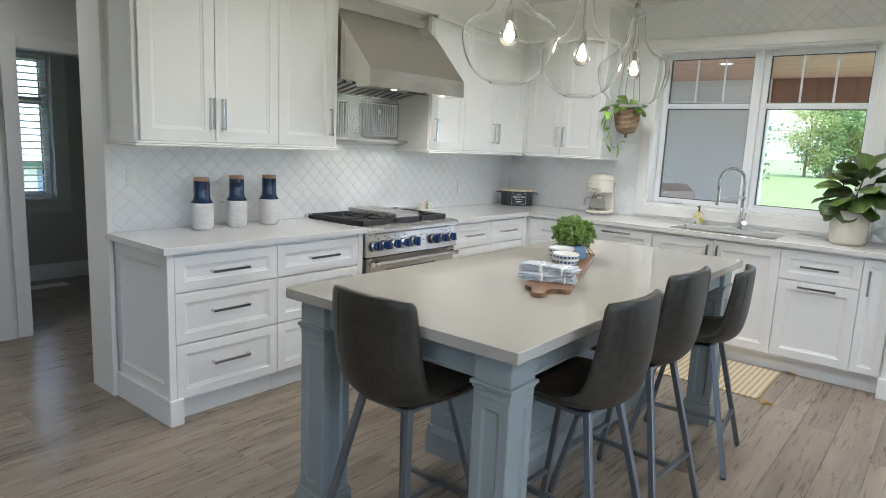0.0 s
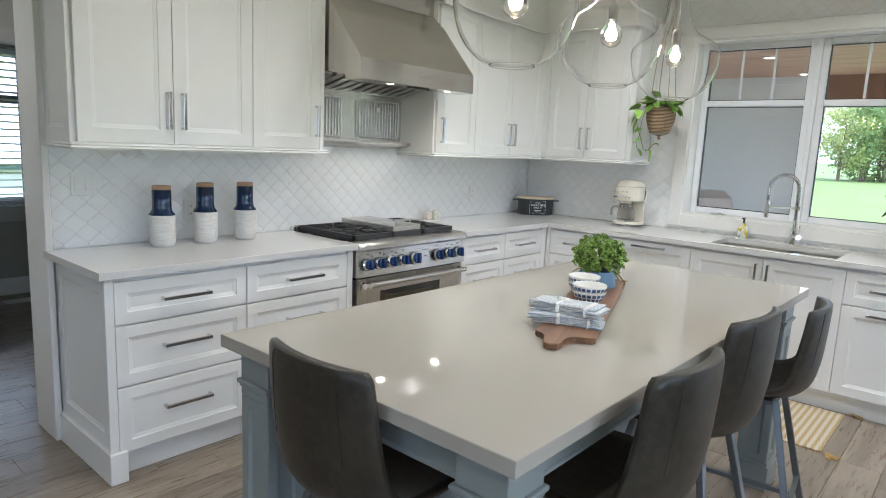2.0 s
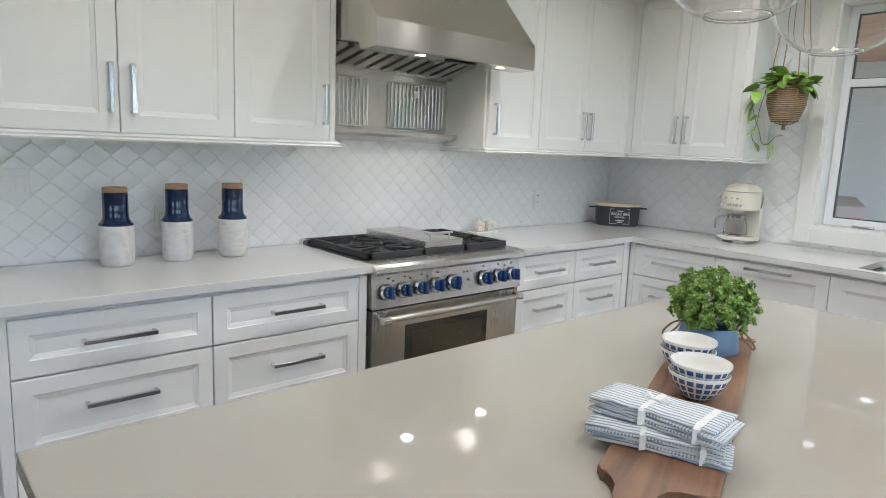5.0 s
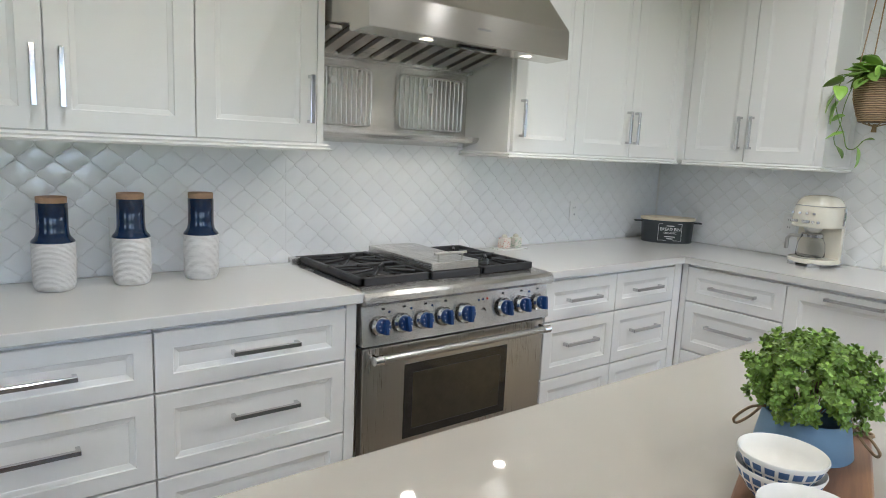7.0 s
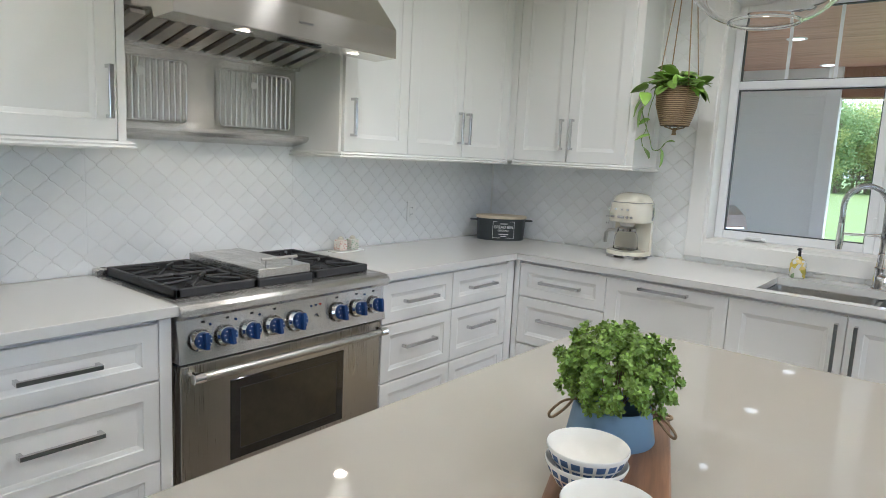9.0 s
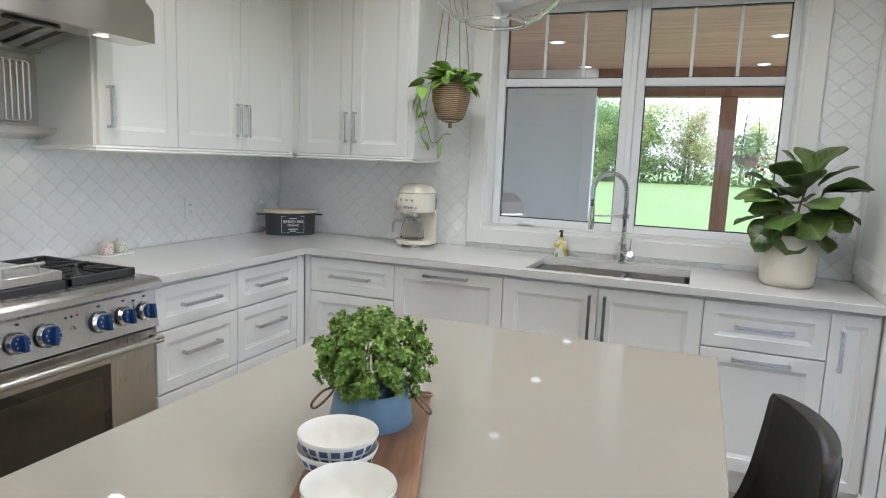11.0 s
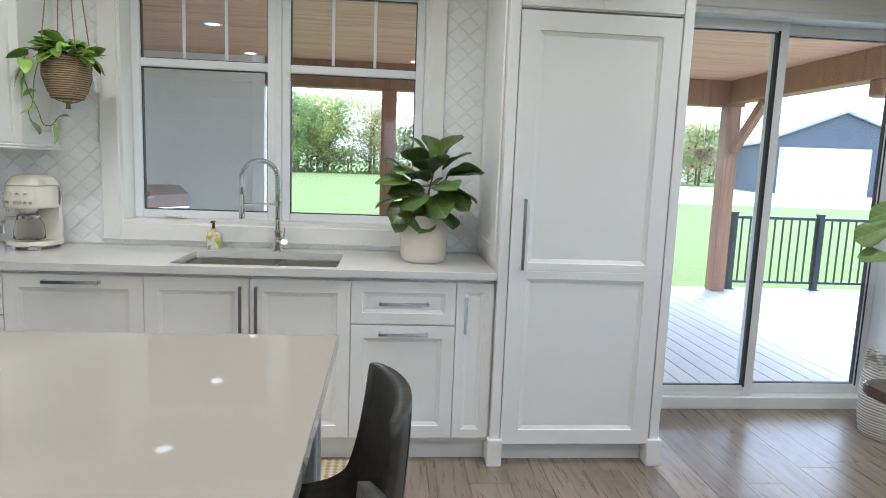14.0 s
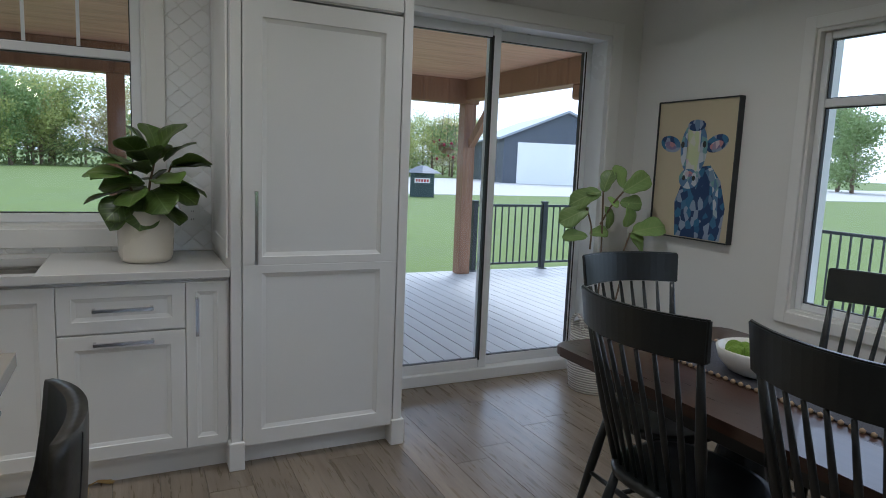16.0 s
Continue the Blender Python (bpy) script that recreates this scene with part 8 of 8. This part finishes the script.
def flower_basket(x, y, z, top, seed):
    fbk = thing("flower_basket", pose(x, y, z), "hanging flower basket with trailing green leaves and red blooms", "hanging plant", "porch flower baskets")
    rr = random.Random(seed)
    bm = B()
    lathe(bm, [(0.06, 0.0), (0.12, 0.05), (0.15, 0.15), (0.145, 0.15), (0.0, 0.13)], 20)
    part("basket", bm, M_WICK, fbk, smooth=True)
    bm = B()
    for i in range(420):
        a, r_, h_ = rr.uniform(0, 6.28), rr.uniform(0.02, 0.27), rr.uniform(-0.18, 0.26)
        c = Vector((r_ * math.cos(a), r_ * math.sin(a), 0.14 + h_ * (1 if r_ > 0.15 or h_ > 0 else 0.2)))
        u = Vector((rr.gauss(0, 1), rr.gauss(0, 1), rr.gauss(0, 1))).normalized()
        v = u.orthogonal()
        s = 0.028
        bm.faces.new([bm.verts.new(c + u * s * p_ + v * s * q_) for p_, q_ in ((-1, 0), (0, 0.6), (1, 0), (0, -0.6))])
    part("foliage", bm, C_GREEN, fbk)
    for i in range(9):
        a = rr.uniform(0, 6.28)
        bm = B()
        bmesh.ops.create_icosphere(bm, subdivisions=1, radius=0.022)
        o = part("bloom", bm, M_FLOWER, fbk, smooth=True)
        o.matrix_basis = pose(0.2 * math.cos(a), 0.2 * math.sin(a), rr.uniform(-0.1, 0.2))
    for k in range(3):
        bm = B()
        tube(bm, [(0.14 * math.cos(k * 2.1), 0.14 * math.sin(k * 2.1), 0.15), (0, 0, top - z)], 0.003, 5)
        part("chain", bm, M_FENCE, fbk)


flower_basket(0.02, 10.6, 1.45, 2.75, 3)
flower_basket(-7.1, 2.15, 1.62, 2.87, 5)
flower_basket(3.96, 10.6, 1.56, 2.75, 4)
flower_basket(4.35, 5.55, 1.35, 2.87, 7)
part("eave", boxm(-6.0, 4.5, 9.98, 11.0, 2.75, 2.85), M_CEDAR, porch)
single("porch_roof", boxm(-8.5, 4.6, 5.96, 11.0, 2.86, 2.95), M_SHED, I4, "dark metal porch roof", "roof", kind="structure")
structure("house_roof", [(-8.4, 4.6, YB - 0.9, 5.955, 2.87, 3.1)], M_SHED, "dark house roof over the rooms", "roof")
# undergrowth along the tree line
bm = B()
rr = random.Random(31)
for i in range(9000):
    a = rr.random()
    x = -60 + 190 * a
    y = (60 if x < -13 else 84) + rr.uniform(-2, 3) if x < 36 else 112 + rr.uniform(-2, 2)
    c = Vector((x, y, -0.4 + rr.uniform(0, 1.0) ** 2 * 2.6))
    u = Vector((rr.gauss(0, 1), rr.gauss(0, 1), rr.gauss(0, 1))).normalized()
    v = u.orthogonal().normalized()
    s = rr.uniform(0.14, 0.4)
    bm.faces.new([bm.verts.new(c + u * s * p_ + v * s * q_) for p_, q_ in ((-1, 0), (0, 0.6), (1, 0), (0, -0.6))])
single("undergrowth", bm, crown_mat("brush_leaves", (0.07, 0.11, 0.03), (0.24, 0.27, 0.10)), I4, "loose green brush along the tree line", "bushes", kind="stuff")

# ---- floor planks ----
PW, PL = 0.182, 1.22
rng = random.Random(7)
bmp_ = B()
box(bmp_, 0.0006, PW - 0.0006, 0.0006, PL - 0.0006, -0.006, 0.0)
bmesh.ops.bevel(bmp_, geom=[e for e in bmp_.edges if e.verts[0].co.z > -0.001 and e.verts[1].co.z > -0.001], offset=0.0012, segments=1, affect='EDGES')
first = part("plank", bmp_, M_PLANK, floor)
first.matrix_basis = pose(-6.4, -2.6, 0)
spare = B()
col = 0
made = 0
x = -6.4
while x < 3.2:
    y = -2.75 + rng.random() * -PL
    while y < 5.95:
        if y + PL > -2.75:
            near = -4.0 < x < 3.1 and y + PL > 0.35
            if y + PL > 5.95:
                if 5.95 - y > 0.01:
                    cut = B()
                    box(cut, 0.0006, PW - 0.0006, 0.0006, 5.95 - y, -0.006, 0.0)
                    ob = part("plank", cut, M_PLANK, floor)
                    ob.matrix_basis = pose(x, y, 0)
                y += PL
                continue
            if near and made < 300:
                again(first, "plank", floor, pose(x, y, 0))
                made += 1
            else:
                box(spare, x + 0.0006, x + PW - 0.0006, y + 0.0006, y + PL - 0.0006, -0.006, 0.0)
        y += PL
    x += PW
ob = part("planks", spare, M_PLANK_REST, floor)
ob["kind"] = "stuff"


# ---- wall tiles: pointed lantern shapes ----
TW, TH = 0.107, 0.0985


def lantern(w, h, n=9):
    """A quarter outline of ogee curves, mirrored to a closed lantern shape."""
    pts = []
    q = []
    for i in range(n + 1):
        s = i / n
        k = 0.020 * math.sin(2 * math.pi * s) + 0.030 * math.sin(4 * math.pi * s)
        q.append((w / 2 * (s - k), h / 2 * (1 - s - k)))
    pts += q[:-1]
    pts += [(a, -b) for a, b in reversed(q)][:-1]
    pts += [(-a, -b) for a, b in q][:-1]
    pts += [(-a, b) for a, b in reversed(q)][:-1]
    return pts


def clip(poly, axis, limit, keep_less):
    out = []
    for i, p in enumerate(poly):
        a, b = p, poly[(i + 1) % len(poly)]
        ia, ib = (a[axis] <= limit) == keep_less, (b[axis] <= limit) == keep_less
        if ia:
            out.append(a)
        if ia != ib:
            s = (limit - a[axis]) / (b[axis] - a[axis])
            out.append((a[0] + (b[0] - a[0]) * s, a[1] + (b[1] - a[1]) * s))
    return out


def tile_mesh(poly):
    bm = B()
    cx, cy = sum(p[0] for p in poly) / len(poly), sum(p[1] for p in poly) / len(poly)
    loops = []
    for k, zz in ((1.0, 0.0004), (0.985, 0.0016), (0.952, 0.0024), (0.925, 0.0025)):
        loops.append([bm.verts.new((cx + (x - cx) * k, cy + (y - cy) * k, zz)) for x, y in poly])
    for a, b in zip(loops, loops[1:]):
        skin(bm, a, b)
    bm.faces.new(loops[-1])
    return bm


OUT = lantern(TW - 0.0024, TH - 0.0024)


def tile_field(parent, m, rects):
    """Tiles over rects (u0, u1, v0, v1) of a wall; m carries u, v and outwards to the wall."""
    whole = None
    for u0, u1, v0, v1 in rects:
        for j in range(int(v0 / (TH / 2)) - 1, int(v1 / (TH / 2)) + 2):
            for i in range(int(u0 / TW) - 1, int(u1 / TW) + 2):
                cu, cv = i * TW + (TW / 2 if j % 2 else 0), j * TH / 2
                if not (u0 - TW / 2 < cu < u1 + TW / 2 and v0 - TH / 2 < cv < v1 + TH / 2):
                    continue
                poly = [(cu + a, cv + b) for a, b in OUT]
                if all(u0 <= a <= u1 and v0 <= b <= v1 for a, b in poly):
                    mm = m @ Matrix.Translation((cu, cv, 0)) @ pose(0, 0, 0, rng.uniform(-0.7, 0.7), rng.uniform(-0.7, 0.7), 0)
                    if whole is None:
                        whole = part("tile", tile_mesh(OUT), M_TILE, parent, smooth=True)
                        whole.matrix_basis = mm
                    else:
                        again(whole, "tile", parent, mm)
                    continue
                for ax, lim, less in ((0, u1, True), (0, u0, False), (1, v1, True), (1, v0, False)):
                    if len(poly) >= 3:
                        poly = clip(poly, ax, lim, less)
                if len(poly) >= 3:
                    us, vs = [p[0] for p in poly], [p[1] for p in poly]
                    if max(us) - min(us) < 0.008 or max(vs) - min(vs) < 0.008:
                        continue
                    ob = part("tile", tile_mesh(poly), M_TILE, parent, smooth=True)
                    ob.matrix_basis = m


tile_field(wall_range, Matrix(((0, 0, 1, XR), (1, 0, 0, 0), (0, 1, 0, 0), (0, 0, 0, 1))),
           [(1.885, 3.172, 0.921, 1.40), (3.172, 4.10, 0.90, 1.47), (4.10, 5.754, 0.921, 1.40)])
tile_field(wall_window, Matrix(((1, 0, 0, 0), (0, 0, -1, YW), (0, 1, 0, 0), (0, 0, 0, 1))),
           [(-3.02, -1.92, 0.921, 1.40), (-1.92, -1.704, 0.921, 2.41), (0.044, 0.252, 0.921, 2.41), (-1.704, 0.044, 0.921, 0.946), (-1.92, 0.252, 2.41, 2.695)])
